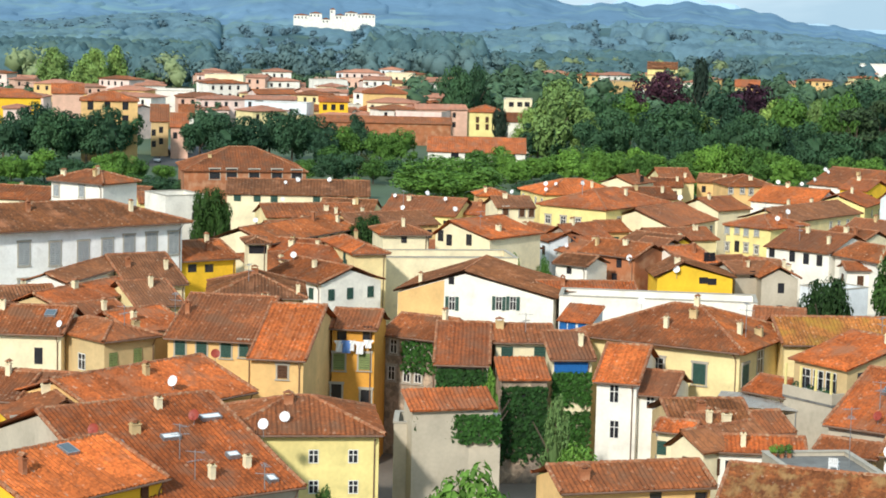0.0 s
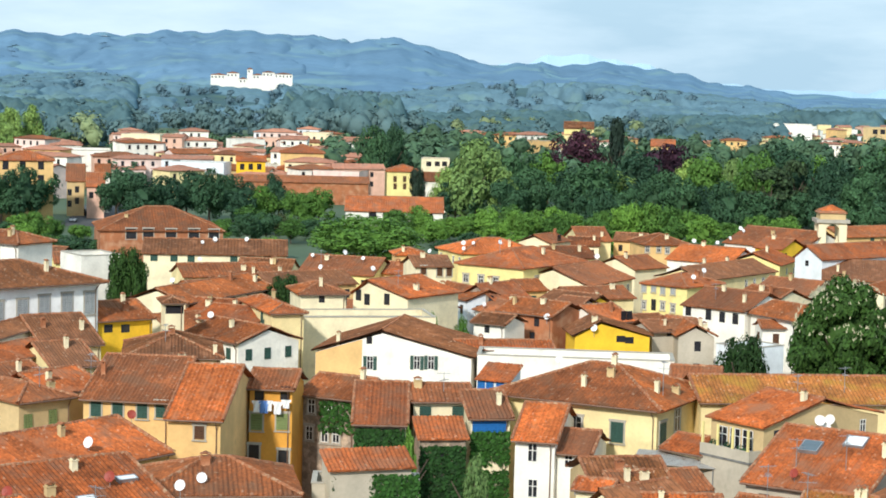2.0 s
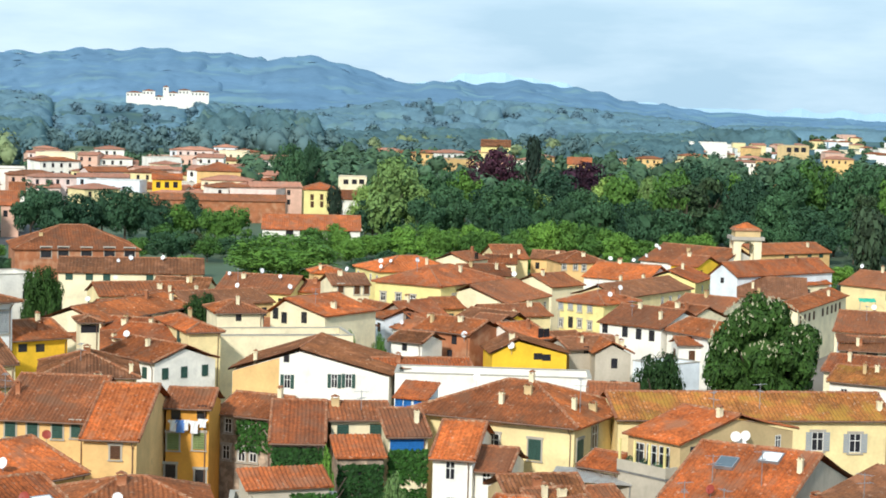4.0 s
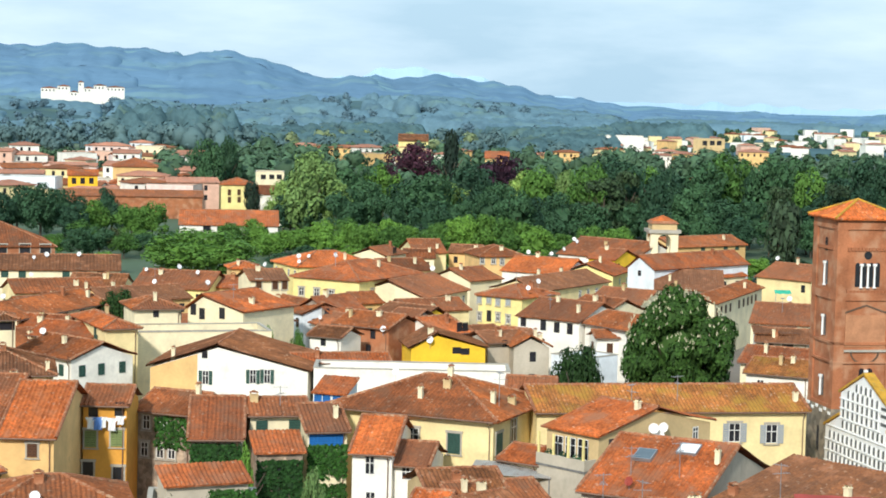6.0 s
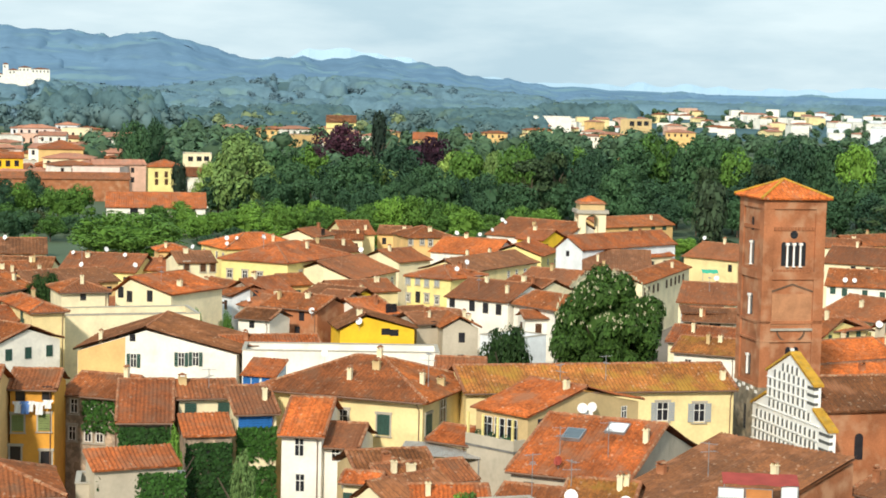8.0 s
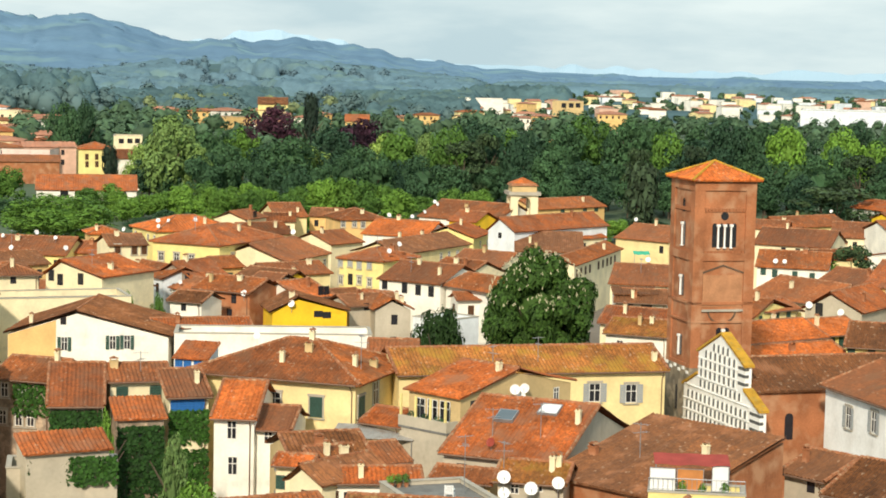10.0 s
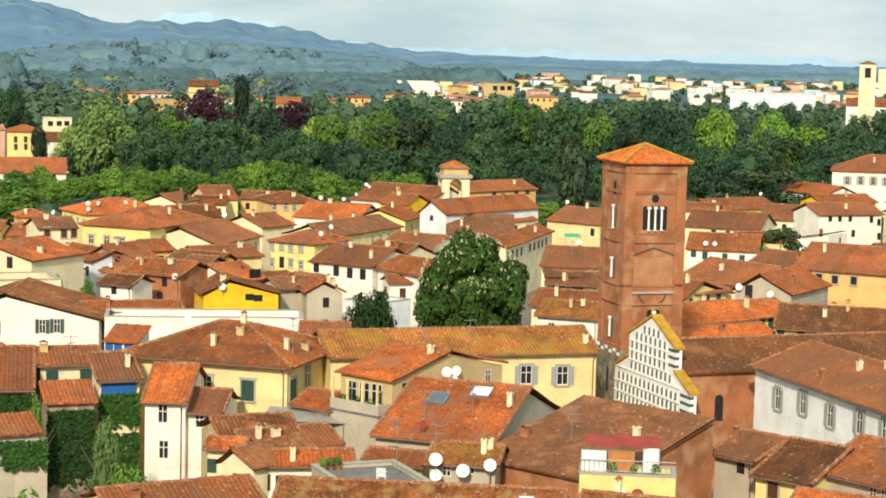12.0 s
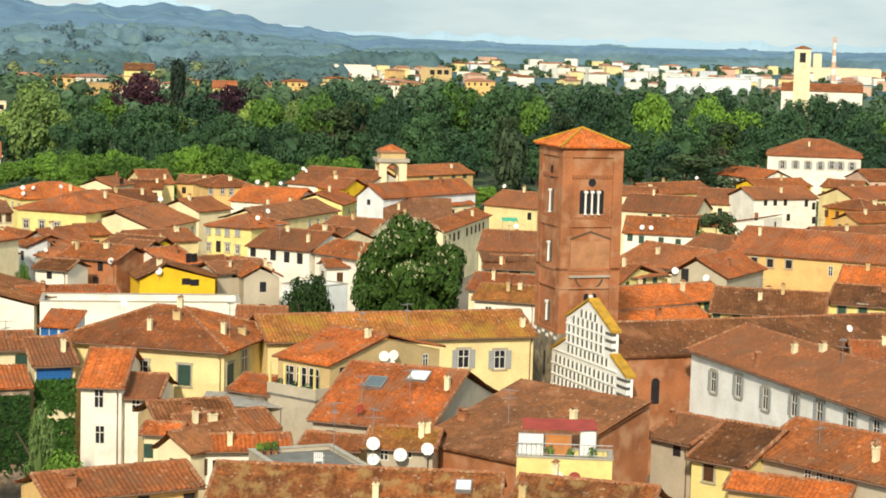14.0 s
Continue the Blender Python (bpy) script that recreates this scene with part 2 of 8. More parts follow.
def window(house, style, m, w, h):
    """A window under a house. style: p or s (plain, or with a stone surround), then d (dark), w (white bars), c (closed leaves) or v (open leaves) and the leaves' colour."""
    surround, pane, bars, shut = window_meshes(style[:2], w, h)
    top = part("window", pane, PANE, house, m=m)
    if surround:
        part("surround", surround, STONE, top)
    if style[1] in "wv":
        part("frame", bars, WHITEWOOD, top)
    if style[1] in "cv":
        colour = STYLE_COLOUR[style[2]]
        for me in shut:
            if not me.materials:
                me.materials.append(SHUTTER[colour])
            ob = part("shutter", me, SHUTTER[colour], top)
            if me.materials[0] != SHUTTER[colour]:
                ob.material_slots[0].link = "OBJECT"
                ob.material_slots[0].material = SHUTTER[colour]


def dish_mesh():
    s = Shape()
    rings, n = 3, 12
    vs, fs = [(0, 0, 0)], []
    for r in range(1, rings + 1):
        q = 0.62 * r / rings
        vs += [(q * math.cos(k * math.tau / n), -0.28 * q * q, q * math.sin(k * math.tau / n)) for k in range(n)]
    for k in range(n):
        fs.append((0, 1 + k, 1 + (k + 1) % n))
        for r in range(rings - 1):
            a, b = 1 + r * n, 1 + (r + 1) * n
            fs.append((a + k, b + k, b + (k + 1) % n, a + (k + 1) % n))
    vs2 = [(x, y + 0.03, z) for x, y, z in vs]
    s.add(vs, fs).add(vs2, [tuple(reversed(f)) for f in fs])
    s.tube((0, -0.1, -0.6), (0, -0.5, -0.1), 0.025).tube((0, -0.54, -0.14), (0, -0.46, -0.02), 0.06)
    return s.mesh("dish")


DISH_MESH = dish_mesh()
MAST_MESH = Shape().tube((0, 0.06, 0), (0, 0.06, -1.6), 0.035).mesh("mast")


def dish(x, y, z, turn=0.0, size=1.0, red=False):
    top = tagged(new("satellite_dish"), "dark red satellite dish on a mast above roof tiles" if red else "round white satellite dish on a mast above roof tiles", "satellite dish", "satellite dishes on the roofs")
    top.matrix_basis = pose(x, y, z + 0.75, 0, 0, turn) @ Matrix.Diagonal((size, size, size, 1))
    ob = part("reflector", DISH_MESH, DISH, top, m=pose(0, 0, 0, -22))
    if red:
        ob.material_slots[0].link = "OBJECT"
        ob.material_slots[0].material = DISHRED
    part("mast", MAST_MESH, METAL, top)


CHIMNEYS = []
for cw, ch in ((0.5, 0.7), (0.42, 0.9), (0.75, 0.6)):
    s = Shape().box(-cw / 2, -0.22, -1.2, cw / 2, 0.22, ch)
    s.box(-cw / 2 - 0.06, -0.28, ch, cw / 2 + 0.06, 0.28, ch + 0.08)
    s.box(-cw / 2 + 0.03, -0.18, ch + 0.08, -cw / 2 + 0.12, 0.18, ch + 0.28).box(cw / 2 - 0.12, -0.18, ch + 0.08, cw / 2 - 0.03, 0.18, ch + 0.28)
    hood = Shape().prism([(-cw / 2 - 0.08, ch + 0.28), (cw / 2 + 0.08, ch + 0.28), (0, ch + 0.48)], -0.3, 0.3)
    CHIMNEYS.append((s.mesh("stack"), hood.mesh("hood")))


def ridge_tiles(a, b, rnd):
    """One run of overlapping half-round ridge tiles."""
    n = max(1, int((b - a).length / 0.45))
    u = (b - a).normalized()
    side = u.cross(Vector((0, 0, 1))).normalized()
    up = side.cross(u)
    vs, fs = [], []
    for i in range(n):
        j = rnd.uniform(-0.02, 0.03)
        for t, r in ((i / n, 0.17), ((i + 0.98) / n, 0.13)):
            p = a.lerp(b, t) + up * (0.02 + j)
            vs += [p + side * (r * c) + up * (r * q) for c, q in ((-1.1, -0.4), (-0.7, 0.7), (0, 1), (0.7, 0.7), (1.1, -0.4))]
    for k in range(2 * n - 1):
        fs += [(5 * k + m, 5 * k + m + 1, 5 * k + m + 6, 5 * k + m + 5) for m in range(4)]
    return vs, fs


ROOF_WORD = {"m": "weathered red-brown", "b": "brown weathered", "o": "red clay", "r": "bright orange-red", "y": "lichen-yellowed", "p": "haze-paled red", "k": "mottled orange and yellow"}
WALL_WORD = {"cream": "cream plastered", "pale": "off-white plastered", "lemon": "pale yellow", "yellow": "bright yellow", "ochre": "orange ochre", "peach": "peach plastered",
             "white": "white plastered", "tan": "tan plastered", "grey": "grey rendered", "pink": "pink plastered", "rose": "pale pink plastered", "bright": "fresh white painted", "bluewhite": "bluish white", "brick": "red brick", "stone": "rubble stone"}


def house(x, y, turn, w, d, eave, kind, rise, wall, roof, mid=0.5, win=(), chim=(), over=0.55, coarse=1.0, what="house", extra="", parapet=0.9):
    """A house whose front wall starts at (x, y), runs w along turn and goes d back. kind: p ridge along the front, g gable to the front, h hip,
    s one slope up to the back, b one slope down to the back, f flat with a parapet. win: (side, style, x, z, w, h)."""
    rnd = random.Random(int(x * 97 + y * 31))
    top = new(what)
    top.matrix_basis = pose(x, y, 0, 0, 0, turn)
    roofed = {"p": "pitched", "g": "gabled", "h": "hipped", "s": "lean-to", "b": "lean-to", "f": "flat"}[kind]
    label = f"{WALL_WORD[wall]} {what.replace('_', ' ')} with {roofed} {'terrace roof' if kind == 'f' else ROOF_WORD[roof] + ' tile roof'}{extra}"
    tagged(top, label, "house" if what == "house" else what.split("_")[-1], "houses of the old town" if what == "house" else "")
    e, o = eave, over
    wm = WALLS[wall]
    q = e if kind == "f" else e - 0.4
    vs = [(0, 0, 0), (w, 0, 0), (w, d, 0), (0, d, 0), (0, 0, q), (w, 0, q), (w, d, q), (0, d, q)]
    fs = [(3, 2, 1, 0), (0, 1, 5, 4), (1, 2, 6, 5), (2, 3, 7, 6), (3, 0, 4, 7)]
    pieces, caps = [], []
    if kind in "p":
        r = rise
        L = math.hypot(d / 2, r)
        k = o / (d / 2)
        vs += [(0, d / 2, e + r - 0.5), (w, d / 2, e + r - 0.5)]
        fs = [(3, 2, 1, 0), (0, 1, 5, 4), (2, 3, 7, 6), (1, 2, 6, 9, 5), (3, 0, 4, 8, 7), (4, 5, 9, 8), (6, 7, 8, 9)]
        g = 0.35
        for sgn, y0 in ((1, 0.0), (-1, d)):
            org = (-g if sgn > 0 else w + g, y0 - sgn * o, e - r * k)
            pieces.append(slope(rnd, org, (sgn, 0, 0), (0, sgn * d / 2, r), w + 2 * g, L * (1 + k), 0, w + 2 * g, coarse))
        caps.append(((-g, d / 2, e + r), (w + g, d / 2, e + r)))
        if coarse == 1.0:
            caps += [((qx, -o, e - r * k + 0.04), (qx, d / 2, e + r)) for qx in (-g + 0.08, w + g - 0.08)]
        zmid = lambda px, py: e + r * (1 - abs(py - d / 2) / (d / 2))
    elif kind == "g":
        r = rise
        xm = w * mid
        vs += [(xm, 0, e + r - 0.5), (xm, d, e + r - 0.5)]
        fs = [(3, 2, 1, 0), (0, 1, 5, 8, 4), (2, 3, 7, 9, 6), (1, 2, 6, 5), (3, 0, 4, 7), (4, 8, 9, 7), (5, 6, 9, 8)]
        g = 0.4
        for sgn, x0, half in ((-1, 0.0, xm), (1, w, w - xm)):
            L = math.hypot(half, r)
            k = o / half
            org = (x0 + sgn * o, d + g if sgn < 0 else -g, e - r * k)
            pieces.append(slope(rnd, org, (0, sgn, 0), (-sgn * half, 0, r), d + 2 * g, L * (1 + k), 0, d + 2 * g, coarse))
        caps.append(((xm, -g, e + r), (xm, d + g, e + r)))
        zmid = lambda px, py: e + r * (px / xm if px < xm else (w - px) / (w - xm))
    elif kind == "h":
        r = rise
        run = min(w, d) / 2
        k = o / run
        W2, D2 = w + 2 * o, d + 2 * o
        R2 = run + o
        L = math.hypot(R2, r * (1 + k))
        z0 = e - r * k
        pieces.append(slope(rnd, (-o, -o, z0), (1, 0, 0), (0, run, r), W2, L, R2, W2 - R2, coarse))
        pieces.append(slope(rnd, (w + o, d + o, z0), (-1, 0, 0), (0, -run, r), W2, L, R2, W2 - R2, coarse))
        pieces.append(slope(rnd, (w + o, -o, z0), (0, 1, 0), (-run, 0, r), D2, L, R2, D2 - R2, coarse))
        pieces.append(slope(rnd, (-o, d + o, z0), (0, -1, 0), (run, 0, r), D2, L, R2, D2 - R2, coarse))
        fs.append((4, 5, 6, 7))
        a, b = ((run, d / 2), (w - run, d / 2)) if w >= d else ((w / 2, run), (w / 2, d - run))
        za = e + r
        caps.append(((*a, za), (*b, za)))
        near = ((-o, -o), (-o, d + o), (w + o, -o), (w + o, d + o))
        ends = (a, a, b, b) if w >= d else (a, b, a, b)
        caps += [((*q, z0 + 0.05), (*p, za)) for q, p in zip(near, ends)]
        zmid = lambda px, py: e + r * min(1, px / run, (w - px) / run, py / run, (d - py) / run)
    elif kind in "sb":
        r = rise
        L = math.hypot(d, r)
        k = o / d
        g = 0.3
        if kind == "s":
            vs += [(0, d, e + r - 0.5), (w, d, e + r - 0.5)]
            fs = [(3, 2, 1, 0), (0, 1, 5, 4), (1, 2, 9, 5), (2, 3, 8, 9), (3, 0, 4, 8), (4, 5, 9, 8)]
            pieces.append(slope(rnd, (-g, -o, e - r * k), (1, 0, 0), (0, d, r), w + 2 * g, L * (1 + k), 0, w + 2 * g, coarse))
            zmid = lambda px, py: e + r * py / d
        else:
            vs[6], vs[7] = (w, d, e - r - 0.4), (0, d, e - r - 0.4)
            fs.append((4, 5, 6, 7))
            pieces.append(slope(rnd, (w + g, d + o, e - r - r * k), (-1, 0, 0), (0, -d, r), w + 2 * g, L * (1 + k), 0, w + 2 * g, coarse))
            zmid = lambda px, py: e - r * py / d
    else:
        t, p = 0.3, parapet
        fs.append((4, 5, 6, 7))
        s = Shape().box(0, 0, e + 0.001, w, t, e + p).box(0, d - t, e + 0.001, w, d, e + p).box(0, t, e + 0.001, t, d - t, e + p).box(w - t, t, e + 0.001, w, d - t, e + p)
        part("parapet", s.mesh("parapet"), wm, top)
        c = Shape()
        for bx in ((-0.08, -0.08, w + 0.08, t + 0.08), (-0.08, d - t - 0.08, w + 0.08, d + 0.08), (-0.08, t + 0.08, t + 0.08, d - t - 0.08), (w - t - 0.08, t + 0.08, w + 0.08, d - t - 0.08)):
            c.box(bx[0], bx[1], e + p, bx[2], bx[3], e + p + 0.1)
        part("coping", c.mesh("coping"), STONE, top)
        part("terrace_floor", Shape().box(t, t, e + 0.01, w - t, d - t, e + 0.05).mesh("terrace_floor"), CONCRETE, top)
        zmid = lambda px, py: e
    part("wall", mesh("wall", vs, fs), wm, top)
    if pieces:
        for pv, pf in pieces:
            ob = part("roof_slope", mesh("roof_slope", pv, pf), ROOFS[roof], top)
        for a, b in caps if coarse < 4 else ():
            a, b = Vector(a), Vector(b)
            if (b - a).length > 0.3:
                part("ridge_cap", mesh("ridge_cap", *ridge_tiles(a, b, rnd)), CAP, ob)
        if kind in "ph" and what == "house" and coarse == 1.0:
            k = o / (d / 2 if kind == "p" else min(w, d) / 2)
            zg = e - rise * k - 0.1
            part("gutter", Shape().tube((-0.3, -o - 0.08, zg), (w + 0.3, -o - 0.08, zg), 0.09).mesh("gutter"), PIPE, top)
            px = w - 0.35
            part("drainpipe", Shape().tube((px, -o - 0.06, zg), (px, -0.1, zg - 0.8), 0.055).tube((px, -0.1, zg - 0.8), (px, -0.1, 0.2), 0.055).mesh("drainpipe"), PIPE, top)
    for side, style, wx, wz, ww, wh in win:
        if side == "F":
            m = pose(wx, -0.004, wz)
        elif side == "R":
            m = pose(w + 0.004, wx, wz, 0, 0, 90)
        else:
            m = pose(-0.004, wx, wz, 0, 0, -90)
        window(top, style, m, ww, wh)
    if not chim and what == "house" and kind != "f" and w > 5 and d > 5:
        chim = [(w * rnd.uniform(0.15, 0.85), d * rnd.uniform(0.15, 0.45)) for _ in range(rnd.choice((1, 1, 2)))]
    for i, (cx, cy) in enumerate(chim):
        stack, hood = CHIMNEYS[(int(x) + i) % 3]
        ob = part("chimney", stack, WALLS["pale"], top, m=pose(cx, cy, zmid(cx, cy)))
        if (i + int(y)) % 3 == 0:
            ob.material_slots[0].link = "OBJECT"
            ob.material_slots[0].material = WALLS["tan"] if int(x) % 2 else WALLS["brick"]
        part("chimney_hood", hood, CAP, ob)
    return top


# ---- the old town: houses, each by its front wall ----
house(-54.91, 231.78, 39.54, 29.21, 14.00, 17.3, "h", 2.10, "bright", "b", win=[("F", "scy", 7.52, 14.26, 1.4, 2.7), ("F", "scy", 11.6, 14.02, 1.4, 2.7), ("F", "scy", 15.38, 13.94, 1.4, 2.7), ("F", "scy", 18.69, 14.02, 1.4, 2.7), ("F", "scy", 21.67, 14.34, 1.4, 2.7), ("F", "scy", 24.85, 14.44, 1.4, 2.7), ("F", "scy", 28.01, 14.41, 1.4, 2.7), ("F", "scy", 7.52, 10.04, 1.4, 2.3), ("F", "scy", 11.23, 10.06, 1.4, 2.3)], chim=[(10.7, 5.0), (24.0, 3.5)], over=1.0)
house(-26.33, 129.69, 52.81, 11.76, 11.72, 11.18, "p", 2.11, "yellow", "r", win=[("F", "pcb", 10.05, 10.24, 0.7, 1)], over=0.5)
house(-34.08, 161.28, 23.92, 6.79, 11.00, 10.22, "g", 1.47, "yellow", "m", mid=0.59, win=[("F", "scb", 0.18, 9.54, 0.9, 1.6), ("F", "scb", 2.53, 9.72, 0.9, 1.6)], over=0.5)
house(-31.78, 189.76, 43.74, 5.89, 10.00, 12.18, "h", 1.06, "tan", "m", win=[("F", "pco", 1.0, 9.94, 0.9, 1.7), ("F", "pco", 3.79, 10.09, 0.9, 1.7), ("L", "pwo", 3.74, 9.51, 1.2, 1.6), ("L", "pcg", 3.43, 6.25, 1, 1.5)], chim=[(5.1, 2.2)], over=0.5)
house(-45.22, 193.45, -3.57, 8.77, 9.97, 12.18, "p", 1.80, "pale", "m", win=[("F", "pdw", 6.57, 9.85, 0.8, 1.6)], chim=[(1.9, 4.2)], over=0.5)
dish(-36.66, 193.12, 12.25, -36, 0.56)
house(-26.21, 192.92, -10.22, 8.48, 16.54, 12.18, "p", 2.98, "peach", "m", win=[("F", "scg", 1.25, 11.07, 1.0, 1.5), ("F", "scg", 3.39, 11.08, 1.0, 1.5), ("F", "scg", 5.8, 11.1, 1.0, 1.5), ("F", "scg", 7.64, 11.26, 1.0, 1.5)], chim=[(0.6, 4.4), (6.7, 10.6)], over=0.5)
house(-16.94, 179.97, -7.36, 4.75, 18.94, 12.68, "p", 3.41, "peach", "r", win=[("F", "scb", 2.86, 11.33, 0.9, 1.2)], over=0.5)
house(-10.37, 191.83, -7.51, 4.10, 6.69, 13.68, "p", 1.20, "ochre", "m", win=[("F", "pdw", 0.93, 12.99, 0.9, 1.3), ("F", "pdw", 3.39, 13.1, 0.9, 1.3), ("F", "sco", 0.71, 10.25, 1.1, 1.6), ("F", "sco", 3.17, 10.36, 1.1, 1.6), ("F", "sdw", 0.5, 6.95, 1.0, 2.2), ("F", "sdw", 3.36, 6.54, 1.0, 2.2)], over=0.5)
house(-5.58, 197.96, -28.54, 6.03, 7.91, 12.18, "p", 1.42, "stone", "m", win=[("F", "sww", 1.12, 10.9, 0.8, 1.4), ("F", "sww", 3.04, 10.87, 0.8, 1.4), ("F", "sww", 0.93, 8.23, 0.8, 1.4), ("F", "sww", 2.66, 8.19, 0.8, 1.4), ("F", "sww", 3.93, 8.22, 0.8, 1.4)], over=0.5)
house(-0.32, 187.67, -1.61, 4.68, 14.85, 11.18, "p", 2.67, "stone", "o", win=[("F", "pdw", 2.25, 6.38, 0.9, 1.4)], over=0.5)
house(5.26, 192.08, 5.52, 5.50, 5.86, 12.68, "p", 1.06, "pale", "m", win=[("F", "pcg", 1.11, 11.22, 1.1, 1.5), ("F", "pcg", 4.27, 11.25, 1.1, 1.5)], chim=[(0.6, 2.2)], over=0.5)
house(10.60, 188.88, 8.13, 3.74, 9.52, 11.68, "p", 1.71, "pale", "m", win=[("F", "pcu", 0.53, 10.66, 0.75, 1.1), ("F", "pcu", 1.34, 10.66, 0.75, 1.1), ("F", "pcu", 2.16, 10.66, 0.75, 1.1), ("F", "pcu", 2.97, 10.66, 0.75, 1.1)], chim=[(3.1, 2.3)], over=0.5)
house(5.76, 186.13, 7.70, 4.29, 3.50, 10.18, "s", 1.26, "stone", "o", win=[("F", "pdw", 2.05, 8.48, 0.9, 1.4), ("F", "pdw", 1.96, 5.38, 0.9, 1.4)], over=0.5)
house(14.39, 183.55, -14.84, 3.68, 12.72, 10.68, "p", 2.29, "white", "r", win=[("F", "pww", 1.64, 9.4, 0.9, 1.7), ("F", "pww", 1.75, 6.1, 0.9, 1.7)], over=0.5)
house(17.59, 183.81, -18.02, 3.78, 7.70, 9.58, "p", 1.39, "white", "m", win=[("F", "pww", 1.82, 8.62, 0.8, 1.2)], chim=[], over=0.5)
house(13.28, 197.69, -30.14, 17.23, 14.40, 12.86, "h", 2.60, "cream", "m", win=[("F", "sww", 8.92, 10.36, 1.2, 1.6), ("F", "scg", 13.22, 10.02, 1.3, 2.0), ("R", "sww", 5.26, 10.93, 1.4, 2.3), ("R", "scg", 12.67, 9.9, 1.5, 2.5), ("R", "scg", 1.47, 9.93, 1.5, 2.5)], chim=[(15.3, 4.6), (16.4, 6.8), (9.7, 7.1), (8.5, 2.5), (10.3, 4.9)], over=0.8)
dish(19.78, 199.46, 15.02, -26, 0.58)
house(14.18, 243.22, -6.12, 23.69, 7.00, 9.0, "f", 0.00, "white", "m", over=0.5)
gable_house = house(-5.43, 247.62, -11.10, 19.32, 15.00, 9.64, "g", 2.74, "white", "b", mid=0.43, win=[("F", "pvg", 6.82, 8.2, 0.8, 1.7), ("F", "pvg", 12.63, 8.5, 0.8, 1.7), ("F", "pvg", 14.37, 8.59, 0.8, 1.7), ("F", "pdw", 6.68, 10.98, 0.7, 0.9)], chim=[(2.7, 0.6)], over=0.5)
part("side_plaster", Shape().prism([(0.02, 0.1), (5.80, 0.1), (5.80, 11.03), (0.02, 9.19)], -0.03, 0.02).mesh("side_plaster"), WALLS["peach"], gable_house, "peach-coloured plaster")
house(-8.08, 268.21, 9.51, 18.45, 9.00, 10.0, "f", 0.00, "pale", "m", over=0.5)
house(-11.36, 258.82, 18.01, 4.27, 15.00, 12.68, "h", 0.77, "cream", "o", win=[("F", "pdw", 1.06, 8.98, 0.8, 1), ("L", "pcg", 4.61, 11.5, 0.9, 1.6), ("L", "pcg", 5.01, 9.21, 0.9, 1.6), ("L", "pcg", 3.97, 10.46, 0.9, 1.6)], chim=[(3.2, 10.9)], over=0.5)
house(-8.25, 277.19, 12.49, 6.35, 8.00, 13.18, "h", 1.14, "pale", "m", win=[("F", "pdw", 2.93, 12.32, 0.8, 1), ("R", "pdw", 0.03, 12.0, 0.8, 1.2)], over=0.5)
house(-1.13, 289.77, -38.78, 9.84, 12.00, 12.19, "g", 1.85, "pale", "o", mid=0.27, win=[("F", "pdw", 0.97, 11.72, 1.0, 1.6), ("F", "pdw", 2.54, 11.21, 1.0, 1.6), ("F", "pdw", 6.12, 11.54, 1.0, 1.6)], over=0.5)
house(-24.62, 284.61, 63.73, 25.36, 9.43, 10.68, "p", 1.70, "pale", "m", win=[("F", "sdw", 13.24, 9.37, 1.3, 1.9), ("F", "sdw", 18.12, 9.17, 1.3, 1.9), ("F", "sdw", 22.78, 9.17, 1.3, 1.9)], chim=[(23.9, 2.3), (18.8, 3.6)], over=0.5)
dish(-26.99, 290.45, 12.38, -15, 0.60)
house(-40.22, 374.90, 3.17, 26.23, 11.98, 9.18, "p", 2.16, "pale", "b", win=[("F", "pcg", 1.92, 8.26, 1.3, 1.3), ("F", "pcg", 5.57, 8.23, 1.3, 1.3), ("F", "pcg", 8.7, 8.18, 1.3, 1.3), ("F", "pcg", 16.55, 8.13, 1.3, 1.3), ("F", "pcg", 19.69, 8.08, 1.3, 1.3), ("F", "pcg", 22.83, 8.25, 1.3, 1.3)], chim=[(9.1, 8.6)], over=0.5, coarse=1.6)
dish(-27.51, 379.92, 10.73, 24, 0.74)
dish(-29.72, 378.51, 10.27, 26, 0.55)
dish(-21.61, 380.50, 10.83, -24, 0.69)
house(-55.93, 435.24, 10.94, 26.27, 21.00, 8.21, "h", 4.41, "brick", "m", win=[("F", "sdw", 10.19, 7.44, 2.2, 2.2), ("F", "sdw", 15.06, 7.36, 2.2, 2.2), ("F", "sdw", 19.95, 7.41, 2.2, 2.2), ("F", "sdw", 24.26, 7.32, 2.2, 2.2), ("F", "sdw", 6.54, 7.41, 2.2, 2.2)], over=0.5, coarse=1.6)
house(-55.81, 287.77, -32.58, 9.77, 7.00, 18.68, "h", 1.26, "white", "m", win=[("F", "scy", 0.98, 17.04, 0.9, 1.6), ("F", "scy", 5.81, 17.29, 0.9, 1.6)], chim=[(1.1, 1.3), (6.6, 1.8), (6.7, 2.2)], over=0.5)
house(-41.98, 305.11, 31.07, 6.59, 8.00, 14.0, "f", 0.00, "white", "m", win=[("F", "pdw", 4.85, 11.68, 1, 1.2)], over=0.5, coarse=1.6)
house(-26.25, 227.25, 5.44, 10.62, 13.00, 11.18, "h", 1.91, "cream", "b", win=[("F", "pdw", 1.74, 9.48, 0.9, 1.4), ("F", "pdw", 8.98, 9.48, 0.9, 1.4), ("F", "pdw", 8.76, 6.38, 0.9, 1.4)], chim=[(10.0, 0.7), (5.1, 5.1)], over=0.5)
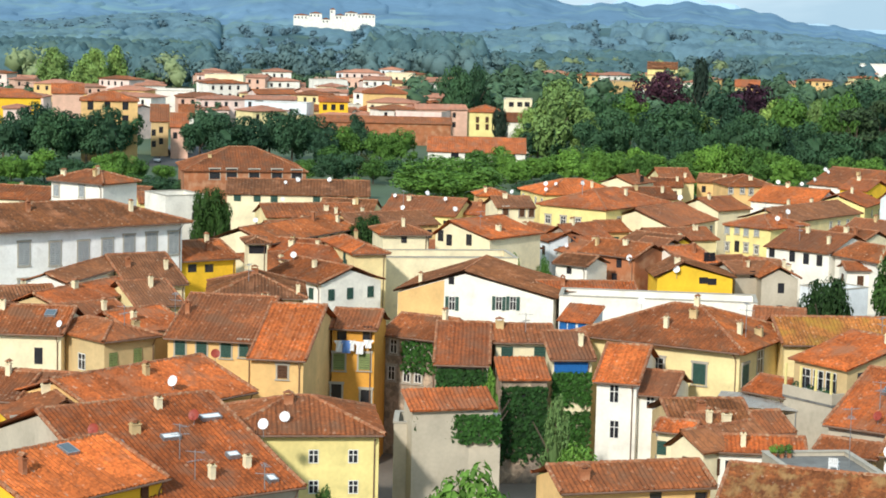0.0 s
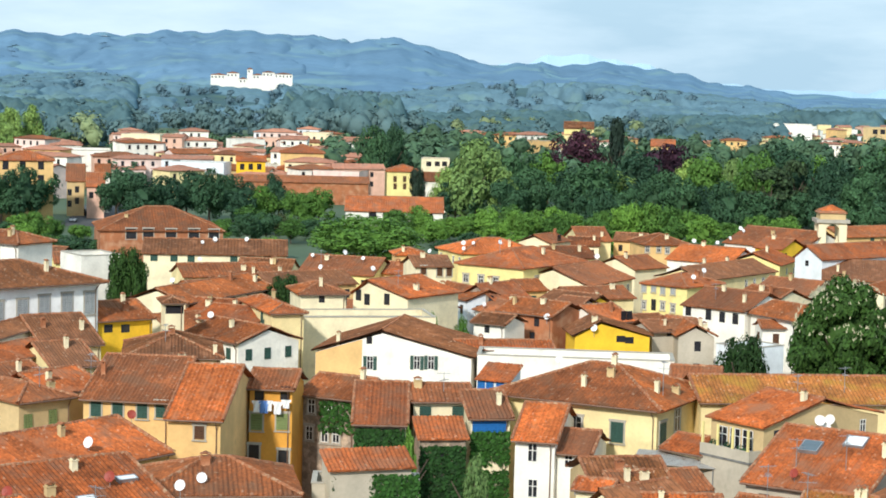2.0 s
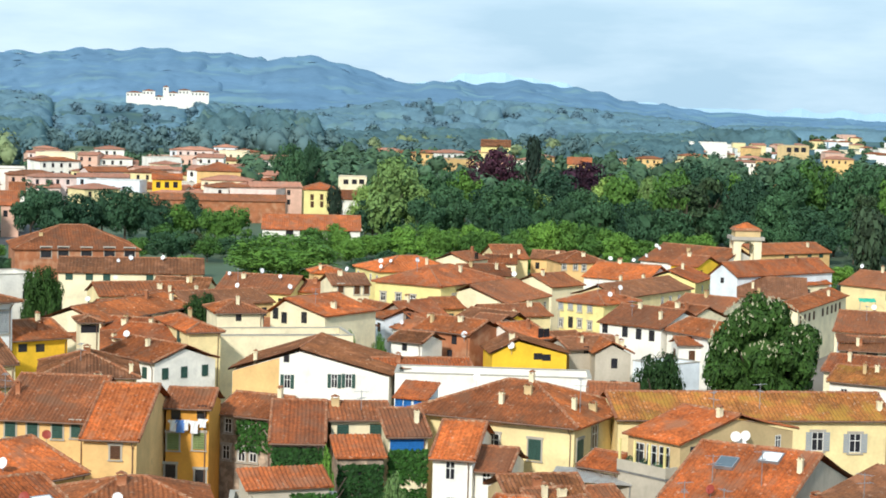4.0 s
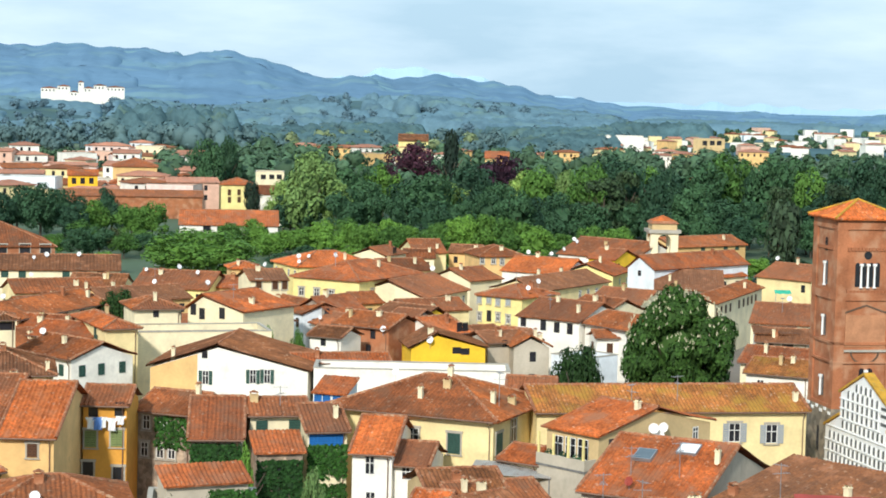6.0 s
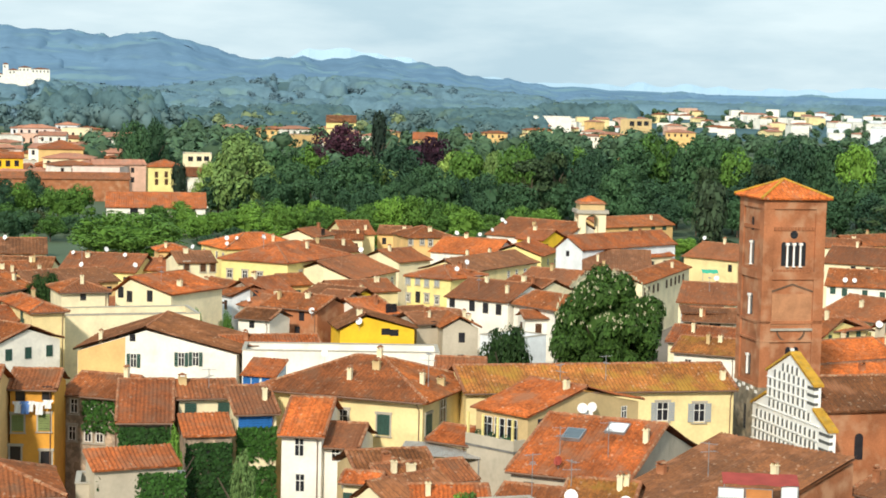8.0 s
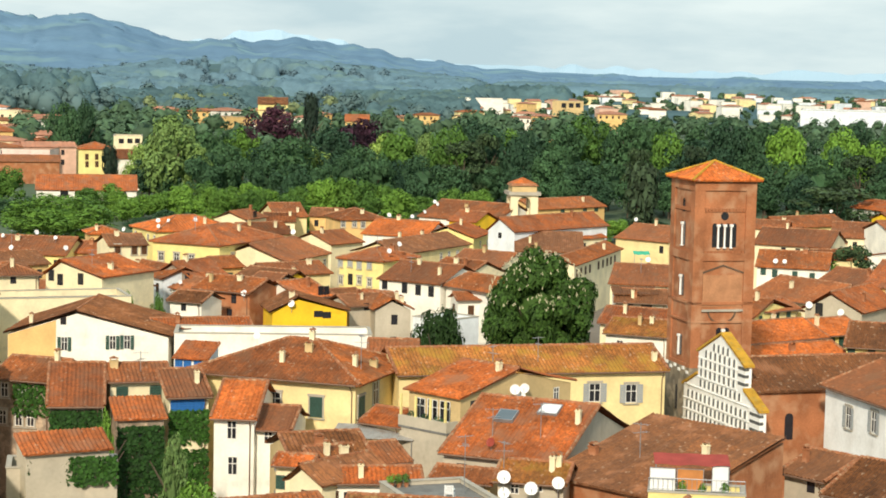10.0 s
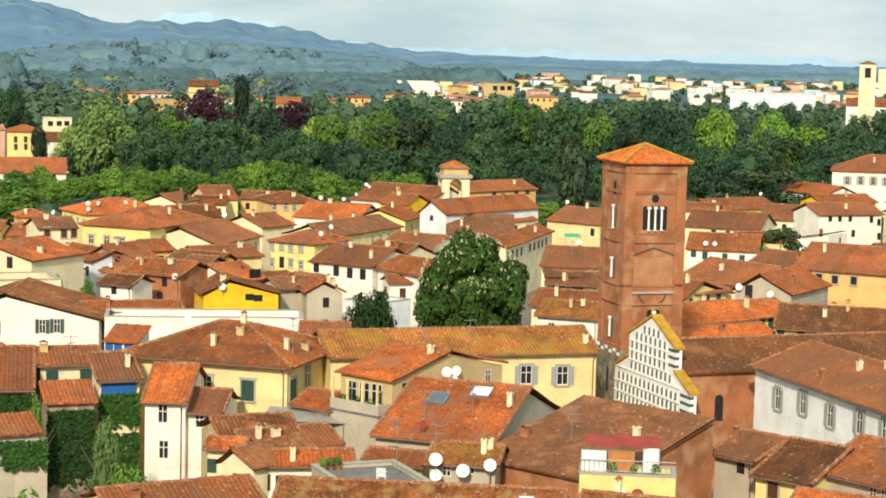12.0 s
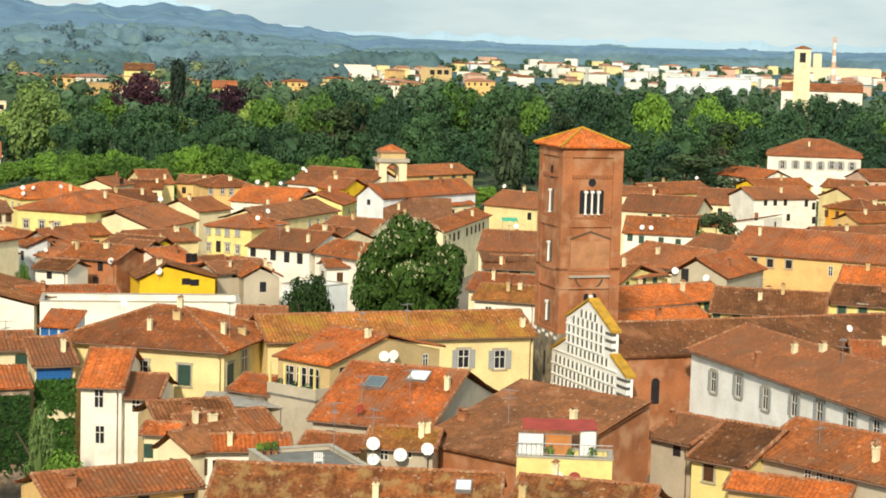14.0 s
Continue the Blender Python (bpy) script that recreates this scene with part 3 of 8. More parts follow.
house(-36.47, 234.43, 28.50, 6.98, 14.71, 11.18, "p", 2.65, "pale", "b", win=[("F", "pww", 5.12, 9.48, 0.9, 1.4), ("F", "pww", 1.66, 6.38, 0.9, 1.4), ("F", "pww", 5.34, 6.38, 0.9, 1.4), ("L", "pww", 1.86, 9.48, 0.9, 1.4), ("L", "pww", 5.36, 9.48, 0.9, 1.4), ("L", "pww", 1.88, 6.38, 0.9, 1.4), ("L", "pww", 9.06, 6.38, 0.9, 1.4), ("L", "pww", 12.69, 6.38, 0.9, 1.4)], over=0.5)
house(-32.37, 251.12, 35.50, 7.58, 9.34, 12.18, "p", 1.68, "yellow", "m", win=[("F", "pdw", 1.36, 11.0, 1.2, 1), ("F", "pdw", 3.76, 10.87, 1.2, 1)], over=0.5)
house(-24.18, 250.69, 12.05, 2.37, 4.00, 14.68, "h", 0.43, "pale", "b", win=[("F", "pdw", 1.18, 13.66, 2.2, 1)], over=0.5)
house(-21.49, 268.50, -30.08, 9.15, 7.96, 10.68, "p", 1.43, "pale", "o", win=[("F", "pcg", 1.71, 8.98, 0.9, 1.4), ("F", "pcg", 7.82, 8.98, 0.9, 1.4), ("F", "pcg", 1.49, 5.88, 0.9, 1.4), ("F", "pcg", 4.63, 5.88, 0.9, 1.4), ("F", "pcg", 7.55, 5.88, 0.9, 1.4), ("R", "pcg", 5.82, 8.98, 0.9, 1.4), ("R", "pcg", 2.17, 5.88, 0.9, 1.4), ("R", "pcg", 5.77, 5.88, 0.9, 1.4)], chim=[(2.5, 5.0)], over=0.5)
house(-21.91, 256.90, -51.50, 11.24, 9.18, 10.18, "p", 1.65, "white", "m", win=[("F", "pcg", 1.9, 8.48, 0.9, 1.4), ("F", "pcg", 5.5, 8.48, 0.9, 1.4), ("F", "pcg", 9.21, 8.48, 0.9, 1.4), ("F", "pcg", 5.66, 5.38, 0.9, 1.4), ("F", "pcg", 9.41, 5.38, 0.9, 1.4), ("R", "pcg", 1.56, 8.48, 0.9, 1.4), ("R", "pcg", 4.41, 8.48, 0.9, 1.4), ("R", "pcg", 7.57, 8.48, 0.9, 1.4), ("R", "pcg", 1.59, 5.38, 0.9, 1.4)], chim=[(5.6, 2.9)], over=0.5)
dish(-19.13, 258.86, 11.40, -10, 0.68)
house(-42.14, 225.20, 76.17, 20.24, 4.53, 12.68, "p", 0.81, "white", "b", win=[("F", "pdw", 1.69, 10.98, 0.9, 1.4), ("F", "pdw", 8.33, 10.98, 0.9, 1.4), ("F", "pdw", 18.41, 10.98, 0.9, 1.4), ("F", "pdw", 5.09, 7.88, 0.9, 1.4), ("F", "pdw", 8.39, 7.88, 0.9, 1.4), ("F", "pdw", 11.87, 7.88, 0.9, 1.4), ("F", "pdw", 15.27, 7.88, 0.9, 1.4), ("F", "pdw", 18.39, 7.88, 0.9, 1.4), ("L", "pdw", 2.42, 7.88, 0.9, 1.4)], over=0.5)
house(-40.41, 211.74, 64.27, 14.96, 6.12, 11.98, "p", 1.10, "tan", "o", win=[("F", "pcg", 1.86, 10.28, 0.9, 1.4), ("F", "pcg", 5.54, 10.28, 0.9, 1.4), ("F", "pcg", 9.24, 10.28, 0.9, 1.4), ("F", "pcg", 13.21, 10.28, 0.9, 1.4), ("F", "pcg", 1.83, 7.18, 0.9, 1.4), ("F", "pcg", 5.75, 7.18, 0.9, 1.4), ("F", "pcg", 9.4, 7.18, 0.9, 1.4), ("L", "pcg", 1.58, 10.28, 0.9, 1.4), ("L", "pcg", 4.5, 10.28, 0.9, 1.4), ("L", "pcg", 1.68, 7.18, 0.9, 1.4), ("L", "pcg", 4.58, 7.18, 0.9, 1.4)], chim=[(6.5, 2.5)], over=0.5)
house(-48.00, 211.70, 25.95, 7.88, 8.19, 11.68, "p", 1.47, "peach", "b", win=[("F", "pdw", 1.87, 6.88, 0.9, 1.4), ("F", "pdw", 6.02, 6.88, 0.9, 1.4), ("L", "pdw", 1.94, 9.98, 0.9, 1.4), ("L", "pdw", 1.91, 6.88, 0.9, 1.4), ("L", "pdw", 6.27, 6.88, 0.9, 1.4)], chim=[(5.5, 5.8)], over=0.5)
house(-38.63, 200.64, 42.35, 9.33, 7.57, 11.68, "p", 1.36, "tan", "m", win=[("F", "pdw", 7.77, 9.98, 0.9, 1.4), ("F", "pdw", 1.6, 6.88, 0.9, 1.4), ("F", "pdw", 7.88, 6.88, 0.9, 1.4), ("L", "pdw", 1.7, 9.98, 0.9, 1.4), ("L", "pdw", 5.81, 9.98, 0.9, 1.4), ("L", "pdw", 5.63, 6.88, 0.9, 1.4)], chim=[(7.0, 1.8)], over=0.5)
house(-30.13, 197.08, 51.47, 7.12, 8.19, 11.78, "p", 1.47, "tan", "o", win=[("F", "pcg", 1.88, 10.08, 0.9, 1.4), ("F", "pcg", 5.3, 10.08, 0.9, 1.4), ("F", "pcg", 5.46, 6.98, 0.9, 1.4), ("L", "pcg", 2.25, 10.08, 0.9, 1.4), ("L", "pcg", 6.23, 10.08, 0.9, 1.4), ("L", "pcg", 2.1, 6.98, 0.9, 1.4), ("L", "pcg", 6.2, 6.98, 0.9, 1.4)], chim=[(1.9, 2.1)], over=0.5)
house(-32.85, 217.09, 30.17, 5.19, 10.64, 11.38, "p", 1.92, "cream", "b", win=[("F", "pdw", 2.71, 9.68, 0.9, 1.4), ("L", "pdw", 1.64, 9.68, 0.9, 1.4), ("L", "pdw", 8.81, 9.68, 0.9, 1.4), ("L", "pdw", 1.94, 6.58, 0.9, 1.4), ("L", "pdw", 5.12, 6.58, 0.9, 1.4), ("L", "pdw", 8.89, 6.58, 0.9, 1.4)], over=0.5)
house(-16.60, 156.05, 6.71, 12.01, 10.30, 10.78, "h", 1.85, "lemon", "m", win=[("F", "pww", 6.87, 8.77, 0.8, 1.1), ("F", "pww", 9.99, 8.77, 0.8, 1.1), ("F", "pww", 6.91, 6.32, 0.8, 1.1), ("F", "pww", 10.04, 6.31, 0.8, 1.1)], chim=[(5.0, 4.0)], over=0.5)
dish(-12.17, 157.97, 10.92, -6, 0.69)
house(-3.76, 167.48, -0.55, 8.95, 5.00, 8.5, "f", 0.00, "grey", "m", win=[("F", "sww", 4.15, 6.19, 1.1, 1.5)], over=0.5)
house(-2.20, 165.97, 16.89, 7.04, 2.60, 11.10, "s", 1.04, "grey", "o", win=[], chim=[], over=0.5)
house(-21.41, 136.08, 36.11, 14.07, 27.10, 9.56, "p", 4.47, "grey", "o", win=[], chim=[(11.5, 3.0), (8.0, 2.0), (5.5, 9.0), (9.0, 12.0)], over=0.5)

house(-27.01, 162.25, 51.23, 16.81, 13.10, 10.47, "p", 2.23, "peach", "o", win=[], chim=[(9.0, 5.0)], over=0.5)
dish(-20.05, 178.87, 12.20, 12, 0.67, red=True)
house(-30.71, 160.43, 27.82, 4.24, 3.00, 9.98, "p", 0.54, "yellow", "m", win=[("F", "pcg", 2.08, 8.28, 0.9, 1.4), ("L", "pcg", 1.48, 8.28, 0.9, 1.4), ("L", "pcg", 1.55, 5.18, 0.9, 1.4)], over=0.5)
house(-39.28, 168.51, -14.32, 3.96, 8.33, 10.68, "p", 1.50, "tan", "m", win=[("F", "pdw", 1.97, 8.98, 0.9, 1.4), ("F", "pdw", 1.97, 5.88, 0.9, 1.4), ("R", "pdw", 1.91, 8.98, 0.9, 1.4), ("R", "pdw", 6.08, 8.98, 0.9, 1.4)], over=0.5)
house(-38.64, 169.81, -11.25, 7.15, 5.97, 11.18, "p", 1.08, "tan", "m", win=[("F", "pdw", 1.86, 9.48, 0.9, 1.4), ("F", "pdw", 5.55, 9.48, 0.9, 1.4), ("F", "pdw", 1.8, 6.38, 0.9, 1.4)], over=0.5)
house(8.94, 141.60, 15.54, 11.30, 6.00, 10.28, "p", 1.08, "peach", "m", win=[("F", "pdw", 7.07, 9.32, 0.9, 0.9), ("F", "pdw", 10.58, 9.17, 0.9, 0.9)], chim=[(2.0, 1.2)], over=0.5)
house(19.23, 136.66, -18.32, 19.98, 12.02, 10.18, "p", 2.16, "pale", "k", win=[("F", "pcb", 4.88, 8.48, 0.9, 1.4), ("F", "pcb", 8.33, 8.48, 0.9, 1.4), ("F", "pcb", 11.52, 8.48, 0.9, 1.4), ("F", "pcb", 14.99, 8.48, 0.9, 1.4), ("F", "pcb", 18.23, 8.48, 0.9, 1.4), ("F", "pcb", 1.53, 5.38, 0.9, 1.4), ("F", "pcb", 8.24, 5.38, 0.9, 1.4), ("F", "pcb", 11.57, 5.38, 0.9, 1.4), ("F", "pcb", 14.82, 5.38, 0.9, 1.4)], chim=[(11.5, 2.5)], over=0.5)
house(39.40, 132.37, -30.52, 9.58, 10.97, 9.98, "p", 1.97, "tan", "k", win=[("F", "pdw", 1.59, 8.28, 0.9, 1.4), ("F", "pdw", 4.66, 8.28, 0.9, 1.4), ("F", "pdw", 8.18, 8.28, 0.9, 1.4), ("F", "pdw", 1.77, 5.18, 0.9, 1.4), ("F", "pdw", 4.74, 5.18, 0.9, 1.4), ("F", "pdw", 8.12, 5.18, 0.9, 1.4)], chim=[(0.6, 2.8), (2.2, 5.9)], over=0.5)
house(26.08, 145.11, 8.92, 6.78, 8.00, 10.5, "f", 0.00, "grey", "m", over=0.5, parapet=0.35)
house(33.76, 151.06, -23.65, 5.13, 5.36, 11.48, "p", 0.96, "grey", "y", win=[("F", "pww", 1.34, 10.68, 0.7, 0.8), ("F", "pww", 3.2, 10.97, 0.7, 0.8)], over=0.5)
house(36.26, 178.61, 36.01, 15.61, 6.50, 13.12, "g", 1.85, "tan", "o", mid=0.49, win=[("F", "pdw", 2.43, 11.67, 2.2, 1.7), ("F", "pww", 13.44, 11.91, 0.8, 1.2), ("L", "pww", 5.03, 11.35, 1.3, 1.9), ("L", "pww", 3.45, 11.4, 1.3, 1.9), ("L", "pww", 1.89, 11.45, 1.3, 1.9)], over=0.5)
dish(42.16, 182.35, 12.26, -16, 0.8)
dish(42.84, 182.84, 11.47, -24, 0.8)
dish(43.27, 183.15, 12.21, -38, 0.8)
house(31.91, 163.70, -33.52, 10.19, 18.34, 11.18, "p", 3.30, "grey", "o", win=[("F", "pdw", 1.63, 9.48, 0.9, 1.4), ("F", "pdw", 5.25, 9.48, 0.9, 1.4), ("F", "pdw", 8.64, 9.48, 0.9, 1.4), ("F", "pdw", 1.78, 6.38, 0.9, 1.4), ("F", "pdw", 5.1, 6.38, 0.9, 1.4), ("F", "pdw", 8.43, 6.38, 0.9, 1.4), ("R", "pdw", 4.58, 9.48, 0.9, 1.4), ("R", "pdw", 7.68, 9.48, 0.9, 1.4), ("R", "pdw", 1.69, 6.38, 0.9, 1.4), ("R", "pdw", 4.43, 6.38, 0.9, 1.4), ("R", "pdw", 7.77, 6.38, 0.9, 1.4), ("R", "pdw", 10.5, 6.38, 0.9, 1.4), ("R", "pdw", 13.8, 6.38, 0.9, 1.4), ("R", "pdw", 16.62, 6.38, 0.9, 1.4)], chim=[(9.6, 6.2)], over=0.5)
dish(35.50, 161.91, 11.36, -47, 0.65, red=True)
house(38.30, 153.80, -55.00, 13.00, 13.50, 11.20, "s", 3.20, "brick", "b", win=[], chim=[(1.0, 4.5), (9.5, 8.0)], over=0.5)
house(42.78, 140.95, -18.25, 7.03, 3.50, 11.9, "f", 0.00, "lemon", "m", over=0.5, parapet=0.5)

house(52.79, 149.19, 49.73, 6.60, 4.30, 12.18, "p", 0.77, "brick", "m", win=[("F", "pcb", 5.11, 10.99, 1.2, 2.5)], over=0.5)
house(58.00, 153.52, -61.35, 4.20, 7.46, 11.18, "p", 1.34, "grey", "b", win=[("F", "pdw", 2.75, 10.3, 0.8, 1)], chim=[(0.6, 1.8)], over=0.5)
house(59.20, 147.52, -53.54, 4.93, 11.02, 10.68, "p", 1.98, "lemon", "b", win=[("F", "scb", 1.62, 9.56, 0.9, 1.4)], over=0.5)
house(63.64, 145.99, -63.22, 15.43, 11.27, 11.18, "p", 2.03, "grey", "m", win=[("F", "pww", 5.58, 10.15, 0.7, 2), ("F", "pww", 6.67, 10.13, 0.7, 2), ("F", "pww", 7.74, 10.12, 0.7, 2), ("F", "pww", 8.81, 10.19, 0.7, 2)], over=0.5)
house(59.78, 141.30, -39.79, 8.94, 3.93, 9.68, "p", 0.71, "tan", "r", win=[("F", "pcg", 6.57, 7.98, 0.9, 1.4), ("R", "pcg", 2.03, 7.98, 0.9, 1.4), ("R", "pcg", 1.96, 4.88, 0.9, 1.4)], over=0.5)
house(72.64, 182.22, -84.07, 38.79, 11.97, 13.38, "p", 2.15, "bright", "m", win=[("F", "svy", 4.82, 10.93, 1.0, 2.0), ("F", "svy", 9.65, 11.36, 1.0, 2.0), ("F", "svy", 14.73, 11.13, 1.0, 2.0), ("F", "svy", 19.81, 11.46, 1.0, 2.0), ("F", "svy", 24.09, 11.52, 1.0, 2.0), ("F", "svy", 28.98, 11.69, 1.0, 2.0), ("F", "svy", 32.95, 11.76, 1.0, 2.0)], chim=[(12.5, 4.0), (11.8, 0.6), (15.1, 5.4)], over=0.5)
house(33.33, 194.81, 3.35, 27.72, 9.90, 12.68, "p", 1.78, "cream", "y", win=[("F", "svy", 20.23, 10.34, 1.2, 1.9), ("F", "svy", 24.11, 10.18, 1.2, 1.9)], chim=[(27.1, 1.7)], over=0.5)
house(20.18, 171.27, 8.26, 6.81, 7.82, 9.18, "p", 1.41, "tan", "b", win=[("F", "pdw", 1.55, 4.38, 0.9, 1.4), ("F", "pdw", 5.03, 4.38, 0.9, 1.4), ("L", "pdw", 2.02, 7.48, 0.9, 1.4), ("L", "pdw", 5.69, 7.48, 0.9, 1.4), ("L", "pdw", 1.83, 4.38, 0.9, 1.4), ("L", "pdw", 5.67, 4.38, 0.9, 1.4)], over=0.5)
house(22.33, 169.90, 16.50, 8.36, 6.09, 8.68, "p", 1.10, "tan", "m", win=[("F", "pdw", 2.0, 6.98, 0.9, 1.4), ("F", "pdw", 6.32, 6.98, 0.9, 1.4), ("F", "pdw", 2.2, 3.88, 0.9, 1.4), ("F", "pdw", 6.47, 3.88, 0.9, 1.4), ("L", "pdw", 4.39, 6.98, 0.9, 1.4)], over=0.5)
house(22.26, 164.12, -4.18, 7.67, 4.16, 8.68, "p", 0.75, "white", "o", win=[("F", "pdw", 1.82, 6.98, 0.9, 1.4), ("F", "pdw", 5.82, 6.98, 0.9, 1.4), ("F", "pdw", 2.06, 3.88, 0.9, 1.4), ("F", "pdw", 5.71, 3.88, 0.9, 1.4)], chim=[(2.8, 0.6)], over=0.5)
house(19.34, 165.85, -51.62, 3.72, 8.00, 8.81, "g", 1.14, "pale", "b", mid=0.38, win=[("F", "pcb", 1.88, 7.11, 0.9, 1.4), ("F", "pcb", 1.96, 4.01, 0.9, 1.4), ("R", "pcb", 2.1, 7.11, 0.9, 1.4)], over=0.5)
house(18.67, 170.34, -21.74, 2.97, 3.00, 8.98, "p", 0.54, "pale", "o", win=[("F", "pcg", 0.41, 7.28, 0.8, 1.2)], over=0.5)
house(28.52, 185.96, -41.50, 4.24, 5.31, 9.68, "p", 0.96, "pale", "o", win=[("F", "pdw", 2.27, 7.98, 0.9, 1.4), ("F", "pdw", 2.19, 4.88, 0.9, 1.4), ("R", "pdw", 2.67, 7.98, 0.9, 1.4)], over=0.5)
house(30.46, 160.39, -30.26, 4.85, 3.52, 9.68, "p", 0.63, "tan", "m", win=[("F", "pdw", 2.62, 4.88, 0.9, 1.4)], over=0.5)
house(16.01, 337.94, -36.61, 12.97, 19.52, 12.18, "h", 2.33, "lemon", "o", win=[("F", "sww", 1.7, 9.56, 1.0, 1.4), ("F", "sww", 4.72, 9.59, 1.0, 1.4), ("F", "sww", 7.62, 9.51, 1.0, 1.4), ("F", "sww", 11.18, 7.71, 1.0, 1.4), ("R", "sww", 4.06, 9.86, 0.9, 1.2)], chim=[(9.4, 11.8)], over=0.5, coarse=1.6)
dish(23.36, 343.86, 14.37, 34, 0.65)
house(8.90, 335.01, 14.61, 6.27, 7.45, 11.68, "p", 1.34, "pale", "b", win=[("F", "scb", 1.35, 10.87, 0.9, 1.4), ("F", "scb", 4.16, 10.64, 0.9, 1.4), ("F", "scb", 5.82, 10.62, 0.9, 1.4)], over=0.5, coarse=1.6)
dish(11.32, 339.49, 13.02, -46, 0.61)
house(33.76, 360.75, 20.44, 9.03, 8.89, 11.18, "p", 1.60, "cream", "m", win=[("F", "sww", 7.28, 9.46, 1, 1.6), ("F", "sww", 2.75, 9.06, 1, 1.6)], over=0.5, coarse=1.6)
house(35.64, 373.98, 7.51, 4.14, 6.03, 10.18, "p", 1.09, "lemon", "m", win=[("L", "pdw", 1.55, 8.48, 0.9, 1.4), ("L", "pdw", 4.33, 8.48, 0.9, 1.4)], over=0.5, coarse=1.6)
house(19.09, 383.11, 19.63, 16.33, 12.60, 9.68, "h", 2.27, "lemon", "r", win=[("F", "pww", 8.26, 7.98, 0.9, 1.4), ("F", "pww", 11.28, 7.98, 0.9, 1.4), ("F", "pww", 14.72, 7.98, 0.9, 1.4), ("L", "pww", 1.57, 7.98, 0.9, 1.4), ("L", "pww", 4.73, 7.98, 0.9, 1.4), ("L", "pww", 11.06, 7.98, 0.9, 1.4)], chim=[(10.7, 2.7)], over=0.5, coarse=1.6)
dish(19.26, 385.88, 10.60, -11, 0.71)
dish(21.22, 386.49, 10.57, -38, 0.56)
dish(19.22, 383.37, 9.75, -34, 0.61)
house(6.45, 377.83, 7.60, 5.54, 6.00, 9.68, "h", 1.00, "peach", "r", win=[("F", "pdw", 2.79, 7.98, 0.9, 1.4)], over=0.5, coarse=1.6)
house(44.94, 321.39, -41.84, 8.26, 10.00, 11.18, "h", 1.49, "lemon", "o", win=[("F", "scy", 0.17, 10.2, 0.7, 1.2), ("F", "scy", 2.02, 10.34, 0.7, 1.2), ("F", "scy", 3.76, 10.12, 0.7, 1.2), ("F", "scy", 5.69, 10.27, 0.7, 1.2), ("F", "sww", 0.25, 7.47, 0.7, 1.3), ("F", "sww", 3.83, 7.68, 0.7, 1.3), ("F", "sww", 5.77, 7.48, 0.7, 1.3), ("F", "pdw", 2.1, 7.71, 0.9, 1.8)], chim=[(5.5, 7.1)], over=0.5, coarse=1.6)
dish(54.28, 319.73, 12.67, 25, 0.68)
dish(52.32, 317.55, 11.79, 2, 0.62)
house(48.19, 301.02, -43.84, 10.98, 12.11, 10.18, "p", 2.18, "white", "m", win=[("F", "pdw", 0.98, 9.22, 1, 1.6), ("F", "pdw", 4.59, 8.94, 1, 1.6), ("F", "pdw", 7.03, 8.82, 1, 1.6), ("F", "pdw", 9.35, 8.78, 1, 1.6)], chim=[(3.7, 5.2), (9.1, 2.6)], over=0.5, coarse=1.6)
house(57.07, 293.76, -62.36, 14.13, 8.64, 9.98, "p", 1.56, "white", "m", win=[("F", "pdw", 4.37, 8.88, 0.8, 1.1)], chim=[(7.8, 5.8)], over=0.5)
house(31.29, 296.92, 44.02, 10.30, 9.00, 9.19, "g", 1.93, "yellow", "b", mid=0.61, win=[("F", "pdw", 1.56, 7.49, 0.9, 1.4), ("F", "pdw", 5.19, 7.49, 0.9, 1.4), ("F", "pdw", 8.44, 7.49, 0.9, 1.4), ("F", "pdw", 1.76, 4.39, 0.9, 1.4), ("F", "pdw", 8.73, 4.39, 0.9, 1.4), ("L", "pdw", 4.61, 7.49, 0.9, 1.4), ("L", "pdw", 7.52, 7.49, 0.9, 1.4), ("L", "pdw", 1.32, 4.39, 0.9, 1.4), ("L", "pdw", 4.65, 4.39, 0.9, 1.4)], over=0.5)
house(29.27, 274.52, 3.20, 10.34, 8.00, 8.68, "g", 1.85, "yellow", "b", mid=0.34, win=[("F", "pdw", 7.53, 7.87, 1.2, 0.9), ("F", "pdw", 6.34, 8.03, 1.2, 0.9)], over=0.5)
dish(31.82, 274.21, 8.79, -31, 0.8)
house(34.12, 282.95, 34.27, 5.72, 9.93, 9.38, "p", 1.79, "white", "o", win=[("F", "pdw", 3.79, 9.94, 1, 1.5), ("F", "pdw", 4.87, 9.87, 1, 1.5)], over=0.5)
house(32.43, 308.44, 24.56, 10.85, 7.59, 9.68, "p", 1.37, "cream", "m", win=[("F", "pcg", 1.91, 7.98, 0.9, 1.4), ("L", "pcg", 1.72, 7.98, 0.9, 1.4), ("L", "pcg", 5.74, 7.98, 0.9, 1.4)], over=0.5, coarse=1.6)
house(56.95, 376.42, -34.78, 12.70, 12.49, 10.18, "p", 2.25, "white", "r", win=[("F", "pcg", 4.59, 8.48, 0.9, 1.4), ("F", "pcg", 8.1, 8.48, 0.9, 1.4), ("F", "pcg", 11.25, 8.48, 0.9, 1.4), ("R", "pcg", 1.69, 8.48, 0.9, 1.4), ("R", "pcg", 7.97, 8.48, 0.9, 1.4), ("R", "pcg", 10.73, 8.48, 0.9, 1.4)], chim=[(4.5, 6.1)], over=0.5, coarse=1.6)
dish(66.46, 377.42, 12.43, -12, 0.57)
dish(62.47, 380.19, 12.43, 8, 0.68)
